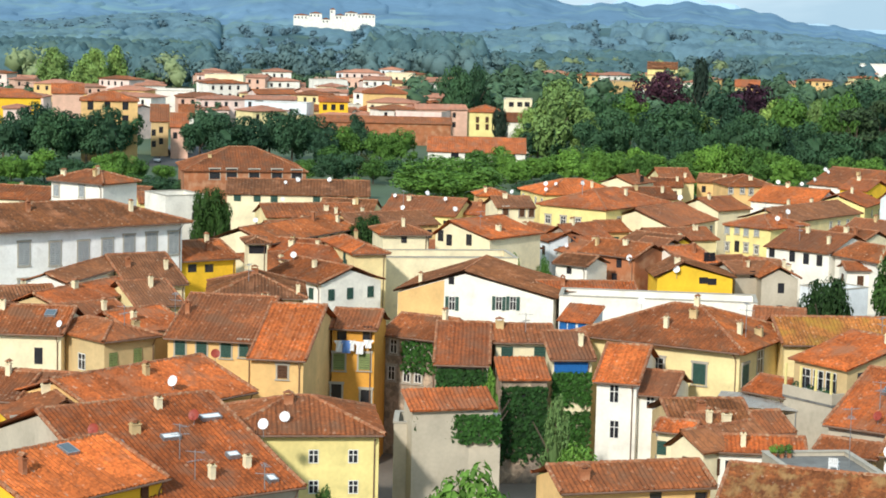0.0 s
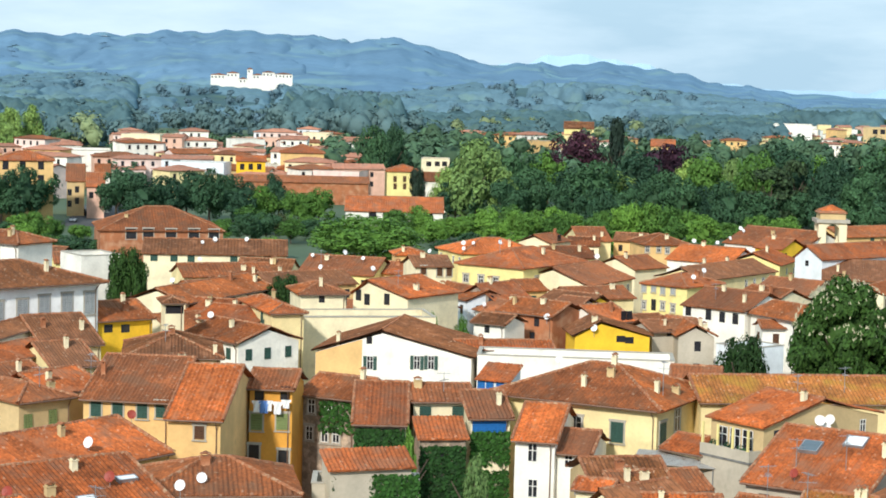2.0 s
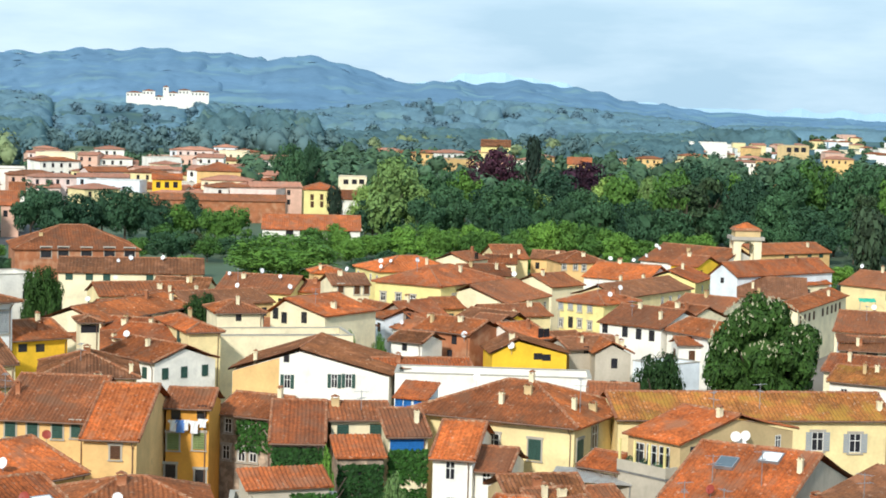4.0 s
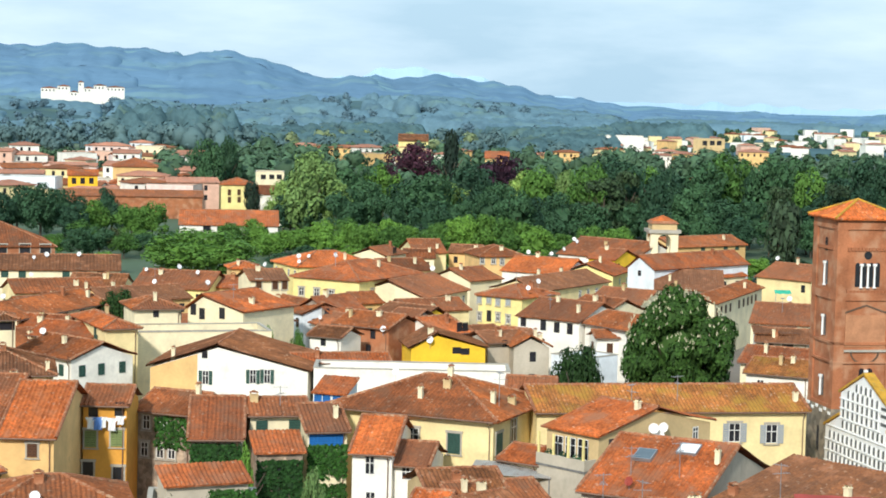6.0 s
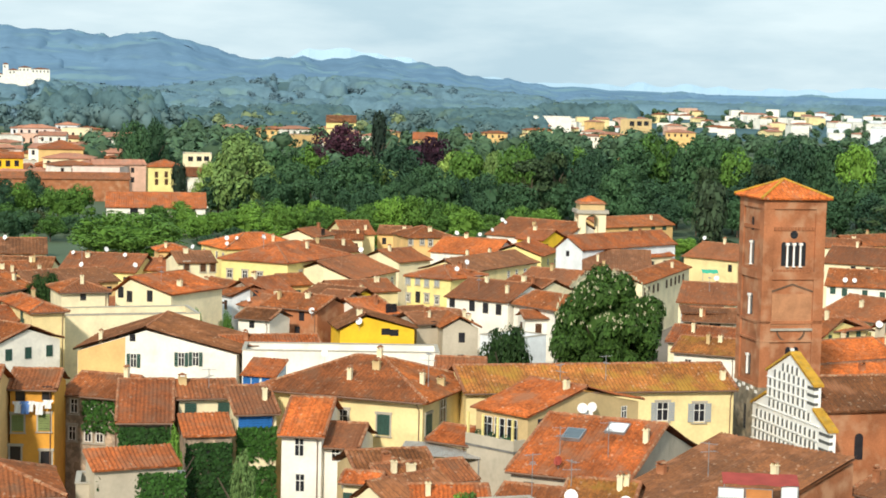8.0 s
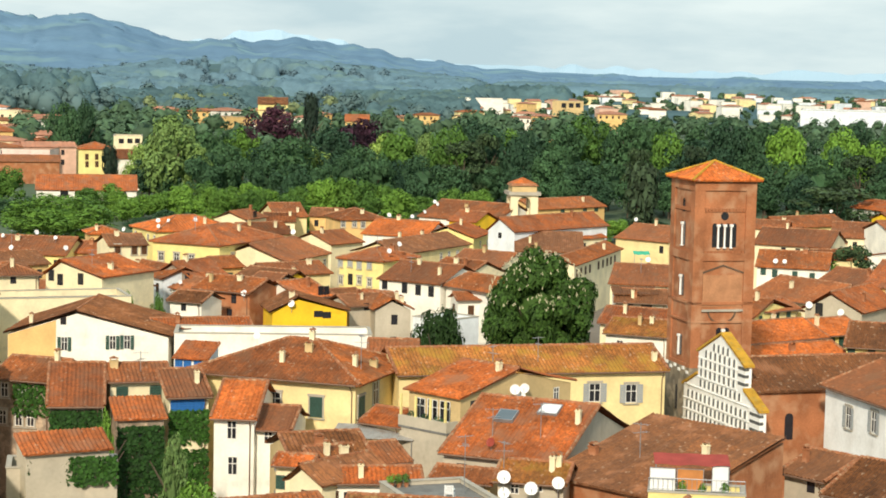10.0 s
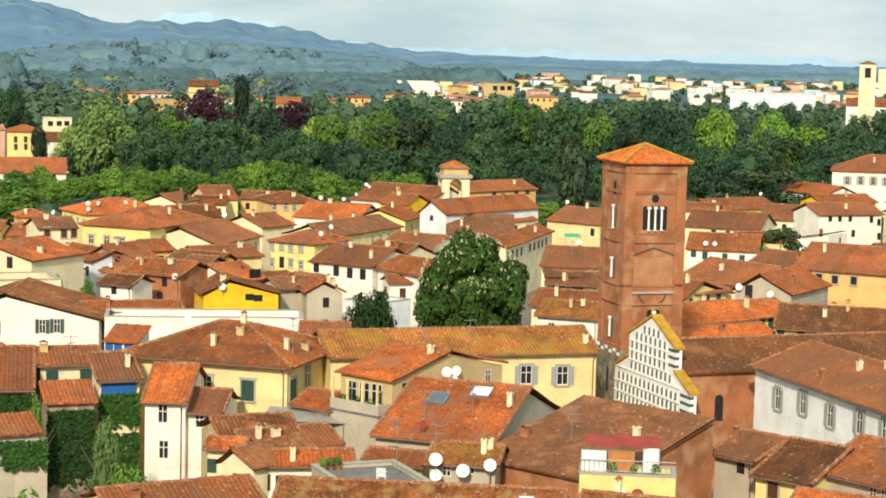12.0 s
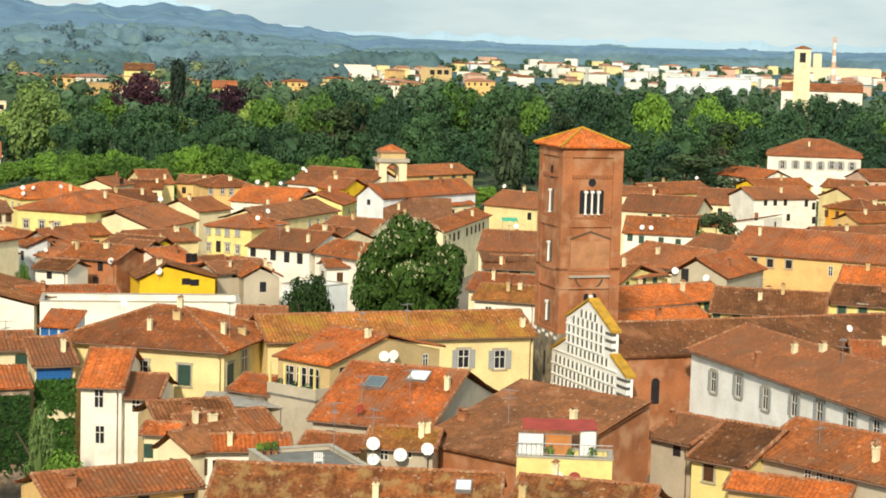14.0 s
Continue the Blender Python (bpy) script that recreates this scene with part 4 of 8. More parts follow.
house(57.65, 337.52, 50.44, 24.63, 9.45, 10.18, "p", 1.70, "cream", "b", win=[("F", "pww", 4.44, 8.48, 0.9, 1.4), ("F", "pww", 14.01, 8.48, 0.9, 1.4), ("F", "pww", 16.94, 8.48, 0.9, 1.4), ("F", "pww", 20.08, 8.48, 0.9, 1.4), ("L", "pww", 1.61, 8.48, 0.9, 1.4), ("L", "pww", 4.77, 8.48, 0.9, 1.4)], chim=[(16.9, 5.5), (8.4, 5.2)], over=0.5, coarse=1.6)
house(56.94, 406.67, 8.65, 9.44, 11.00, 10.18, "h", 1.70, "peach", "m", win=[("F", "sww", 0.51, 9.15, 0.8, 1.3), ("F", "sww", 2.9, 9.15, 0.8, 1.3), ("F", "sww", 4.71, 8.92, 0.8, 1.3)], over=0.5, coarse=1.6)
house(78.27, 363.71, -55.24, 6.54, 26.00, 12.32, "g", 2.11, "bluewhite", "o", mid=0.43, win=[("F", "pdw", 2.92, 11.14, 0.8, 1)], chim=[(3.7, 19.0)], over=0.5, coarse=1.6)
house(63.50, 324.11, -42.36, 9.57, 9.60, 10.18, "p", 1.73, "pale", "m", win=[("F", "pdw", 5.49, 8.41, 1, 1.4), ("F", "pdw", 7.05, 9.0, 1, 1.4)], chim=[(3.9, 4.3)], over=0.5, coarse=1.6)
house(70.01, 254.61, -30.58, 8.94, 8.59, 9.68, "p", 1.55, "pale", "o", win=[("F", "pdw", 2.16, 9.04, 0.8, 1.2)], over=0.5)
house(83.74, 299.43, -23.37, 8.68, 12.85, 9.68, "p", 2.31, "pale", "m", win=[("F", "pcb", 2.36, 7.98, 0.9, 1.4), ("F", "pcb", 6.54, 7.98, 0.9, 1.4)], chim=[(4.7, 9.4)], over=0.5, coarse=1.6)
dish(90.83, 303.36, 11.99, -26, 0.67)
house(84.70, 325.20, 60.90, 33.28, 5.90, 9.68, "p", 1.06, "pale", "m", win=[("F", "pcb", 1.69, 7.98, 0.9, 1.4), ("F", "pcb", 4.47, 7.98, 0.9, 1.4), ("F", "pcb", 7.49, 7.98, 0.9, 1.4), ("F", "pcb", 10.52, 7.98, 0.9, 1.4), ("F", "pcb", 16.56, 7.98, 0.9, 1.4), ("F", "pcb", 19.73, 7.98, 0.9, 1.4), ("F", "pcb", 22.84, 7.98, 0.9, 1.4), ("F", "pcb", 25.65, 7.98, 0.9, 1.4), ("F", "pcb", 28.62, 7.98, 0.9, 1.4), ("L", "pcb", 2.76, 7.98, 0.9, 1.4)], chim=[(25.2, 1.2)], over=0.5, coarse=1.6)
house(78.96, 279.06, -20.02, 7.21, 7.56, 9.38, "p", 1.36, "grey", "b", win=[("F", "pdw", 1.62, 8.68, 1.6, 1), ("F", "pdw", 4.39, 8.82, 1.6, 1)], over=0.5)
house(69.20, 248.75, -32.35, 8.07, 7.91, 9.18, "p", 1.42, "white", "y", win=[("F", "pww", 1.89, 7.48, 0.9, 1.4), ("F", "pww", 6.0, 7.48, 0.9, 1.4), ("F", "pww", 1.97, 4.38, 0.9, 1.4), ("F", "pww", 6.23, 4.38, 0.9, 1.4), ("R", "pww", 1.98, 7.48, 0.9, 1.4), ("R", "pww", 5.75, 7.48, 0.9, 1.4), ("R", "pww", 5.89, 4.38, 0.9, 1.4)], over=0.5)
house(90.30, 364.31, 29.25, 13.75, 11.26, 10.18, "p", 2.03, "pale", "o", win=[("F", "pdw", 1.81, 8.48, 0.9, 1.4), ("F", "pdw", 5.34, 8.48, 0.9, 1.4), ("F", "pdw", 8.53, 8.48, 0.9, 1.4), ("F", "pdw", 11.83, 8.48, 0.9, 1.4), ("L", "pdw", 1.98, 8.48, 0.9, 1.4), ("L", "pdw", 5.63, 8.48, 0.9, 1.4), ("L", "pdw", 9.36, 8.48, 0.9, 1.4)], over=0.5, coarse=1.6)
dish(100.03, 374.65, 11.72, -15, 0.57)
dish(100.97, 372.96, 11.02, -15, 0.59)
house(106.11, 376.39, -51.69, 12.24, 12.50, 9.68, "p", 2.25, "cream", "m", win=[("F", "pdw", 10.65, 7.98, 0.9, 1.4), ("R", "pdw", 1.53, 7.98, 0.9, 1.4), ("R", "pdw", 4.61, 7.98, 0.9, 1.4), ("R", "pdw", 7.97, 7.98, 0.9, 1.4), ("R", "pdw", 11.06, 7.98, 0.9, 1.4)], chim=[(5.1, 6.0)], over=0.5, coarse=1.6)
dish(111.14, 380.11, 11.93, -43, 0.65)
dish(26.09, 282.34, 9.25, 39, 0.62)
dish(26.09, 282.34, 9.25, -30, 0.72)
house(16.98, 299.89, -67.40, 12.32, 7.36, 8.98, "p", 1.32, "white", "m", win=[("F", "pdw", 1.45, 7.28, 0.9, 1.4), ("F", "pdw", 4.43, 7.28, 0.9, 1.4), ("F", "pdw", 7.75, 7.28, 0.9, 1.4), ("F", "pdw", 10.68, 7.28, 0.9, 1.4), ("R", "pdw", 5.67, 7.28, 0.9, 1.4)], chim=[(5.5, 3.2)], over=0.5, coarse=1.6)
dish(18.10, 297.74, 9.05, 26, 0.57)
house(14.33, 305.95, -44.59, 8.78, 8.00, 9.78, "g", 2.42, "stone", "o", mid=0.48, win=[("F", "pdw", 7.05, 10.15, 0.9, 1.2)], over=0.5, coarse=1.6)
house(10.22, 311.45, -63.35, 12.46, 7.18, 10.18, "p", 1.29, "bluewhite", "m", win=[("F", "pdw", 1.53, 8.48, 0.9, 1.4), ("F", "pdw", 4.82, 8.48, 0.9, 1.4), ("F", "pdw", 7.66, 8.48, 0.9, 1.4), ("F", "pdw", 10.76, 8.48, 0.9, 1.4), ("R", "pdw", 1.97, 8.48, 0.9, 1.4), ("R", "pdw", 5.57, 8.48, 0.9, 1.4)], over=0.5, coarse=1.6)
house(-10.75, 347.27, -17.69, 13.22, 12.80, 9.18, "p", 2.30, "lemon", "m", win=[("F", "pdw", 1.77, 7.48, 0.9, 1.4), ("F", "pdw", 5.13, 7.48, 0.9, 1.4), ("F", "pdw", 8.2, 7.48, 0.9, 1.4), ("F", "pdw", 11.67, 7.48, 0.9, 1.4), ("R", "pdw", 1.76, 7.48, 0.9, 1.4), ("R", "pdw", 4.87, 7.48, 0.9, 1.4), ("R", "pdw", 8.05, 7.48, 0.9, 1.4)], over=0.5, coarse=1.6)
dish(-8.53, 351.35, 10.82, -34, 0.55)
dish(-2.97, 351.22, 11.39, 36, 0.72)
dish(0.22, 348.29, 10.73, -23, 0.56)
dish(1.88, 344.00, 9.44, 24, 0.70)
dish(-7.03, 346.29, 9.25, -36, 0.71)
house(-14.07, 317.77, 29.95, 15.27, 8.99, 9.68, "p", 1.62, "peach", "b", win=[("F", "pdw", 1.44, 7.98, 0.9, 1.4), ("F", "pdw", 10.78, 7.98, 0.9, 1.4), ("F", "pdw", 13.63, 7.98, 0.9, 1.4), ("L", "pdw", 2.07, 7.98, 0.9, 1.4), ("L", "pdw", 6.61, 7.98, 0.9, 1.4)], chim=[(4.4, 5.7)], over=0.5, coarse=1.6)
house(-29.14, 334.53, 18.87, 15.26, 9.04, 9.18, "p", 1.63, "cream", "m", win=[("F", "pdw", 1.53, 7.48, 0.9, 1.4), ("F", "pdw", 4.48, 7.48, 0.9, 1.4), ("F", "pdw", 7.48, 7.48, 0.9, 1.4), ("F", "pdw", 10.85, 7.48, 0.9, 1.4), ("F", "pdw", 13.82, 7.48, 0.9, 1.4), ("L", "pdw", 1.41, 7.48, 0.9, 1.4), ("L", "pdw", 7.69, 7.48, 0.9, 1.4)], chim=[(11.9, 0.6), (10.6, 2.1)], over=0.5, coarse=1.6)
dish(-27.12, 339.99, 10.81, 14, 0.56)
house(2.09, 348.64, -21.51, 9.50, 8.42, 9.18, "p", 1.51, "peach", "o", win=[("F", "pww", 1.41, 7.48, 0.9, 1.4), ("F", "pww", 4.81, 7.48, 0.9, 1.4), ("F", "pww", 8.06, 7.48, 0.9, 1.4), ("R", "pww", 2.23, 7.48, 0.9, 1.4), ("R", "pww", 6.28, 7.48, 0.9, 1.4)], over=0.5, coarse=1.6)
house(37.03, 329.36, 57.31, 16.73, 13.25, 9.68, "p", 2.39, "pale", "m", win=[("F", "pww", 11.86, 7.98, 0.9, 1.4), ("F", "pww", 15.2, 7.98, 0.9, 1.4), ("L", "pww", 1.68, 7.98, 0.9, 1.4), ("L", "pww", 8.19, 7.98, 0.9, 1.4)], chim=[(9.1, 9.1)], over=0.5, coarse=1.6)
dish(40.38, 346.85, 12.07, -24, 0.74)
house(48.63, 359.23, 40.94, 8.63, 9.60, 9.68, "p", 1.73, "pale", "m", over=0.5, coarse=1.6)
house(80.47, 412.90, -41.36, 6.29, 9.43, 9.68, "p", 1.70, "yellow", "o", win=[("F", "pdw", 1.45, 7.98, 0.9, 1.4), ("F", "pdw", 4.58, 7.98, 0.9, 1.4), ("R", "pdw", 1.64, 7.98, 0.9, 1.4)], over=0.5, coarse=1.6)
house(77.13, 429.48, -46.06, 19.71, 17.19, 9.18, "p", 3.09, "white", "m", win=[("F", "pdw", 1.47, 7.48, 0.9, 1.4), ("F", "pdw", 5.05, 7.48, 0.9, 1.4), ("F", "pdw", 11.57, 7.48, 0.9, 1.4), ("F", "pdw", 14.58, 7.48, 0.9, 1.4), ("F", "pdw", 17.94, 7.48, 0.9, 1.4), ("R", "pdw", 1.57, 7.48, 0.9, 1.4), ("R", "pdw", 5.12, 7.48, 0.9, 1.4), ("R", "pdw", 8.5, 7.48, 0.9, 1.4), ("R", "pdw", 15.59, 7.48, 0.9, 1.4)], over=0.5, coarse=1.6)
dish(81.13, 433.05, 11.11, 4, 0.69)
dish(78.14, 428.72, 9.25, 36, 0.70)
dish(81.40, 431.30, 10.74, 26, 0.65)
house(76.44, 368.05, 64.46, 12.75, 10.24, 10.18, "p", 1.84, "lemon", "o", win=[("F", "pww", 5.39, 8.45, 0.8, 1.2), ("F", "pww", 10.82, 8.21, 0.8, 1.2)], over=0.5, coarse=1.6)
house(105.89, 443.76, 29.69, 22.30, 9.90, 9.68, "p", 1.78, "peach", "m", win=[("F", "pcg", 8.84, 8.94, 1.2, 1), ("F", "pcg", 19.55, 8.9, 1.2, 1), ("F", "pcg", 15.94, 9.0, 1.2, 1)], chim=[(18.1, 2.9)], over=0.5, coarse=1.6)
house(45.76, 425.04, 8.96, 6.72, 12.66, 9.18, "p", 2.28, "cream", "m", win=[("L", "pww", 1.57, 7.48, 0.9, 1.4), ("L", "pww", 4.6, 7.48, 0.9, 1.4), ("L", "pww", 11.08, 7.48, 0.9, 1.4)], over=0.5, coarse=1.6)
house(36.92, 399.19, 55.00, 8.46, 7.08, 10.68, "p", 1.28, "pale", "m", win=[("F", "pdw", 3.89, 11.34, 1.4, 1.3)], over=0.5, coarse=1.6)
house(40.58, 279.40, 22.94, 8.65, 6.21, 8.68, "p", 1.12, "grey", "b", win=[("F", "pdw", 2.73, 8.31, 0.8, 1)], over=0.5)
house(43.94, 277.48, 3.22, 5.04, 8.00, 8.56, "g", 1.32, "grey", "m", mid=0.46, win=[("F", "pdw", 2.72, 6.86, 0.9, 1.4), ("F", "pdw", 2.63, 3.76, 0.9, 1.4), ("L", "pdw", 5.91, 6.86, 0.9, 1.4), ("L", "pdw", 5.9, 3.76, 0.9, 1.4)], over=0.5)
house(43.37, 289.59, -40.14, 4.08, 3.11, 8.98, "p", 0.56, "yellow", "o", win=[("F", "pdw", 2.21, 7.28, 0.9, 1.4), ("F", "pdw", 2.03, 4.18, 0.9, 1.4), ("R", "pdw", 1.39, 7.28, 0.9, 1.4), ("R", "pdw", 1.57, 4.18, 0.9, 1.4)], over=0.5)
house(52.83, 272.13, 37.83, 7.14, 6.00, 6.5, "f", 0.00, "bluewhite", "m", over=0.5)
house(57.44, 286.68, 3.57, 4.36, 4.11, 8.68, "p", 0.74, "white", "m", win=[("F", "pcb", 1.98, 6.98, 0.9, 1.4), ("F", "pcb", 2.33, 3.88, 0.9, 1.4), ("L", "pcb", 2.05, 6.98, 0.9, 1.4)], over=0.5)
house(130.10, 365.30, -34.42, 14.32, 13.88, 9.68, "p", 2.50, "pale", "m", win=[("F", "pdw", 5.65, 8.4, 0.9, 1.4), ("F", "pdw", 8.39, 8.35, 0.9, 1.4), ("F", "pdw", 11.67, 8.43, 0.9, 1.4)], chim=[(4.6, 6.8)], over=0.5, coarse=1.6)
house(116.28, 324.69, -25.49, 11.70, 11.80, 9.68, "p", 2.12, "white", "m", win=[("F", "pcg", 1.07, 8.75, 0.9, 1.3), ("F", "pcg", 3.0, 8.45, 0.9, 1.3), ("F", "pcg", 6.35, 8.32, 0.9, 1.3), ("F", "pcg", 9.22, 8.17, 0.9, 1.3)], chim=[(7.6, 5.3)], over=0.5, coarse=1.6)
dish(120.47, 322.91, 9.75, -15, 0.62)
dish(119.12, 323.56, 9.75, -31, 0.68)
house(99.54, 280.42, -62.73, 13.06, 13.11, 10.18, "p", 2.36, "pale", "m", win=[("F", "pww", 1.45, 8.48, 0.9, 1.4), ("F", "pww", 4.78, 8.48, 0.9, 1.4), ("F", "pww", 7.98, 8.48, 0.9, 1.4), ("F", "pww", 11.33, 8.48, 0.9, 1.4), ("F", "pww", 1.74, 5.38, 0.9, 1.4), ("F", "pww", 11.4, 5.38, 0.9, 1.4), ("R", "pww", 1.58, 8.48, 0.9, 1.4), ("R", "pww", 4.95, 8.48, 0.9, 1.4), ("R", "pww", 8.04, 8.48, 0.9, 1.4), ("R", "pww", 11.66, 8.48, 0.9, 1.4), ("R", "pww", 1.73, 5.38, 0.9, 1.4), ("R", "pww", 4.89, 5.38, 0.9, 1.4), ("R", "pww", 8.31, 5.38, 0.9, 1.4)], over=0.5)
house(90.38, 253.97, 38.10, 12.72, 12.00, 10.16, "g", 2.06, "lemon", "m", mid=0.40, win=[("F", "pcg", 5.17, 9.67, 0.7, 1.4), ("F", "pcg", 7.33, 9.71, 0.7, 1.4), ("F", "pcg", 9.52, 9.76, 0.7, 1.4), ("F", "pcg", 2.33, 9.53, 0.7, 1.4)], over=0.5)
house(100.80, 261.57, -44.11, 8.15, 14.00, 10.78, "g", 2.25, "grey", "o", mid=0.45, win=[("F", "pdw", 2.03, 10.48, 1.1, 1.8)], over=0.5)
dish(104.35, 257.50, 9.64, -44, 0.8)
dish(101.04, 260.72, 10.26, -25, 0.8)
house(82.36, 232.06, 22.65, 12.78, 9.22, 10.18, "p", 1.66, "lemon", "r", win=[("F", "pcb", 1.46, 8.48, 0.9, 1.4), ("F", "pcb", 4.88, 8.48, 0.9, 1.4), ("F", "pcb", 8.15, 8.48, 0.9, 1.4), ("F", "pcb", 11.24, 8.48, 0.9, 1.4), ("F", "pcb", 4.77, 5.38, 0.9, 1.4), ("F", "pcb", 7.86, 5.38, 0.9, 1.4), ("F", "pcb", 11.36, 5.38, 0.9, 1.4), ("L", "pcb", 4.8, 8.48, 0.9, 1.4), ("L", "pcb", 7.6, 8.48, 0.9, 1.4), ("L", "pcb", 1.72, 5.38, 0.9, 1.4), ("L", "pcb", 4.44, 5.38, 0.9, 1.4), ("L", "pcb", 7.7, 5.38, 0.9, 1.4)], chim=[(9.9, 6.4)], over=0.5)
house(80.86, 225.50, 18.35, 13.64, 5.62, 9.18, "p", 1.01, "lemon", "r", win=[("F", "pdw", 8.43, 7.48, 0.9, 1.4), ("F", "pdw", 11.76, 7.48, 0.9, 1.4), ("F", "pdw", 1.68, 4.38, 0.9, 1.4), ("F", "pdw", 4.96, 4.38, 0.9, 1.4), ("F", "pdw", 8.37, 4.38, 0.9, 1.4), ("F", "pdw", 11.85, 4.38, 0.9, 1.4), ("L", "pdw", 2.66, 7.48, 0.9, 1.4), ("L", "pdw", 2.92, 4.38, 0.9, 1.4)], over=0.5)
house(94.30, 239.22, 22.29, 7.77, 7.78, 9.98, "p", 1.40, "lemon", "r", win=[("F", "pcg", 0.48, 8.75, 0.8, 1.6), ("F", "pcg", 2.15, 8.79, 0.8, 1.6), ("F", "pcg", 3.64, 8.77, 0.8, 1.6)], over=0.5)
house(93.20, 227.78, -27.44, 13.28, 11.60, 10.38, "p", 2.09, "lemon", "b", win=[("F", "pcg", 0.58, 9.5, 0.9, 1.3), ("F", "pcg", 2.97, 9.29, 0.9, 1.3), ("F", "pcg", 5.47, 9.44, 0.9, 1.3), ("F", "pcg", 8.5, 9.42, 0.9, 1.3), ("F", "pcg", 11.51, 9.46, 0.9, 1.3)], chim=[(5.5, 3.3), (8.1, 5.0), (6.2, 7.9)], over=0.5)
house(118.31, 283.23, -41.67, 29.53, 16.94, 11.18, "p", 3.05, "peach", "o", win=[("F", "sdw", 3.96, 9.84, 0.9, 1.2), ("F", "sdw", 6.43, 9.77, 0.9, 1.2), ("F", "sdw", 9.3, 9.83, 0.9, 1.2), ("F", "pww", 15.68, 9.33, 0.7, 1.5)], chim=[(2.7, 6.0), (22.0, 8.2)], over=0.5, coarse=1.6)
house(114.09, 291.98, -58.42, 9.93, 10.71, 10.68, "p", 1.93, "lemon", "m", win=[("F", "pcg", 1.8, 8.98, 0.9, 1.4), ("F", "pcg", 4.79, 8.98, 0.9, 1.4), ("F", "pcg", 8.31, 8.98, 0.9, 1.4), ("R", "pcg", 1.79, 8.98, 0.9, 1.4), ("R", "pcg", 9.01, 8.98, 0.9, 1.4)], chim=[(7.0, 3.7)], over=0.5, coarse=1.6)
house(160.80, 373.32, 7.72, 14.32, 9.85, 11.18, "p", 1.77, "white", "m", win=[("F", "pdw", 2.57, 10.37, 0.8, 1.4), ("F", "pdw", 4.78, 10.35, 0.8, 1.4), ("F", "pdw", 7.12, 10.33, 0.8, 1.4), ("F", "pdw", 12.0, 10.07, 0.8, 1.4), ("F", "pdw", 13.75, 9.48, 0.8, 1.4), ("F", "pdw", 7.94, 7.27, 0.8, 1.4), ("F", "pdw", 13.9, 6.63, 0.8, 1.4)], chim=[(7.4, 2.3)], over=0.5, coarse=1.6)
house(163.20, 387.65, -68.15, 7.38, 7.55, 10.18, "p", 1.36, "peach", "m", win=[("F", "pcb", 1.86, 8.48, 0.9, 1.4), ("F", "pcb", 5.39, 8.48, 0.9, 1.4), ("R", "pcb", 5.49, 8.48, 0.9, 1.4)], over=0.5, coarse=1.6)
house(152.11, 348.44, 41.89, 8.31, 7.00, 9.8, "b", 1.40, "white", "m", win=[("F", "pdw", 5.19, 8.08, 0.7, 1.1)], over=0.5, coarse=1.6)
house(173.77, 368.18, -61.90, 9.38, 9.00, 10.18, "h", 1.62, "ochre", "m", win=[("F", "pcb", 0.3, 8.7, 0.8, 1.4), ("F", "pcb", 2.89, 8.71, 0.8, 1.4)], chim=[(7.3, 6.0)], over=0.5, coarse=1.6)
house(202.47, 463.17, -24.89, 22.50, 17.00, 14.21, "h", 3.57, "white", "o", win=[("F", "svy", 3.7, 11.66, 1, 1.9), ("F", "svy", 6.84, 11.78, 1, 1.9), ("F", "svy", 9.85, 11.76, 1, 1.9), ("F", "svy", 12.84, 11.74, 1, 1.9), ("F", "svy", 15.55, 11.98, 1, 1.9), ("F", "svy", 17.59, 11.93, 1, 1.9), ("F", "svy", 20.43, 11.9, 1, 1.9)], chim=[(9.9, 5.0)], what="villa", over=0.5, coarse=1.6)
house(196.00, 417.88, -48.09, 8.66, 7.15, 10.18, "p", 1.29, "lemon", "m", win=[("F", "pcb", 0.61, 8.14, 0.9, 1.6), ("F", "pcb", 2.5, 8.14, 0.9, 1.6)], over=0.5, coarse=1.6)
house(187.47, 383.19, 16.52, 15.85, 11.28, 10.18, "p", 2.03, "cream", "o", win=[("F", "pdw", 1.74, 8.48, 0.9, 1.4), ("F", "pdw", 4.85, 8.48, 0.9, 1.4), ("F", "pdw", 7.83, 8.48, 0.9, 1.4), ("F", "pdw", 10.98, 8.48, 0.9, 1.4), ("L", "pdw", 1.74, 8.48, 0.9, 1.4), ("L", "pdw", 5.68, 8.48, 0.9, 1.4)], chim=[(6.4, 8.1)], over=0.5, coarse=1.6)
house(216.64, 435.64, 4.85, 11.52, 11.22, 10.18, "p", 2.02, "pink", "m", win=[("F", "pdw", 1.74, 8.48, 0.9, 1.4), ("F", "pdw", 5.85, 8.48, 0.9, 1.4), ("F", "pdw", 9.43, 8.48, 0.9, 1.4), ("L", "pdw", 1.71, 8.48, 0.9, 1.4), ("L", "pdw", 5.68, 8.48, 0.9, 1.4), ("L", "pdw", 9.43, 8.48, 0.9, 1.4)], chim=[(7.7, 4.2)], over=0.5, coarse=1.6)
house(117.48, 243.94, -33.96, 11.09, 10.99, 11.18, "p", 1.98, "cream", "r", win=[("F", "pdw", 2.03, 9.48, 0.9, 1.4), ("F", "pdw", 5.66, 9.48, 0.9, 1.4), ("F", "pdw", 9.37, 9.48, 0.9, 1.4), ("F", "pdw", 9.41, 6.38, 0.9, 1.4)], chim=[(3.1, 4.7)], over=0.5)
house(110.60, 231.90, -34.97, 11.64, 9.72, 10.68, "p", 1.75, "lemon", "b", win=[("F", "scg", 1.57, 9.8, 1, 1.3), ("F", "scg", 4.16, 9.85, 1, 1.3)], chim=[(6.2, 3.6)], over=0.5)
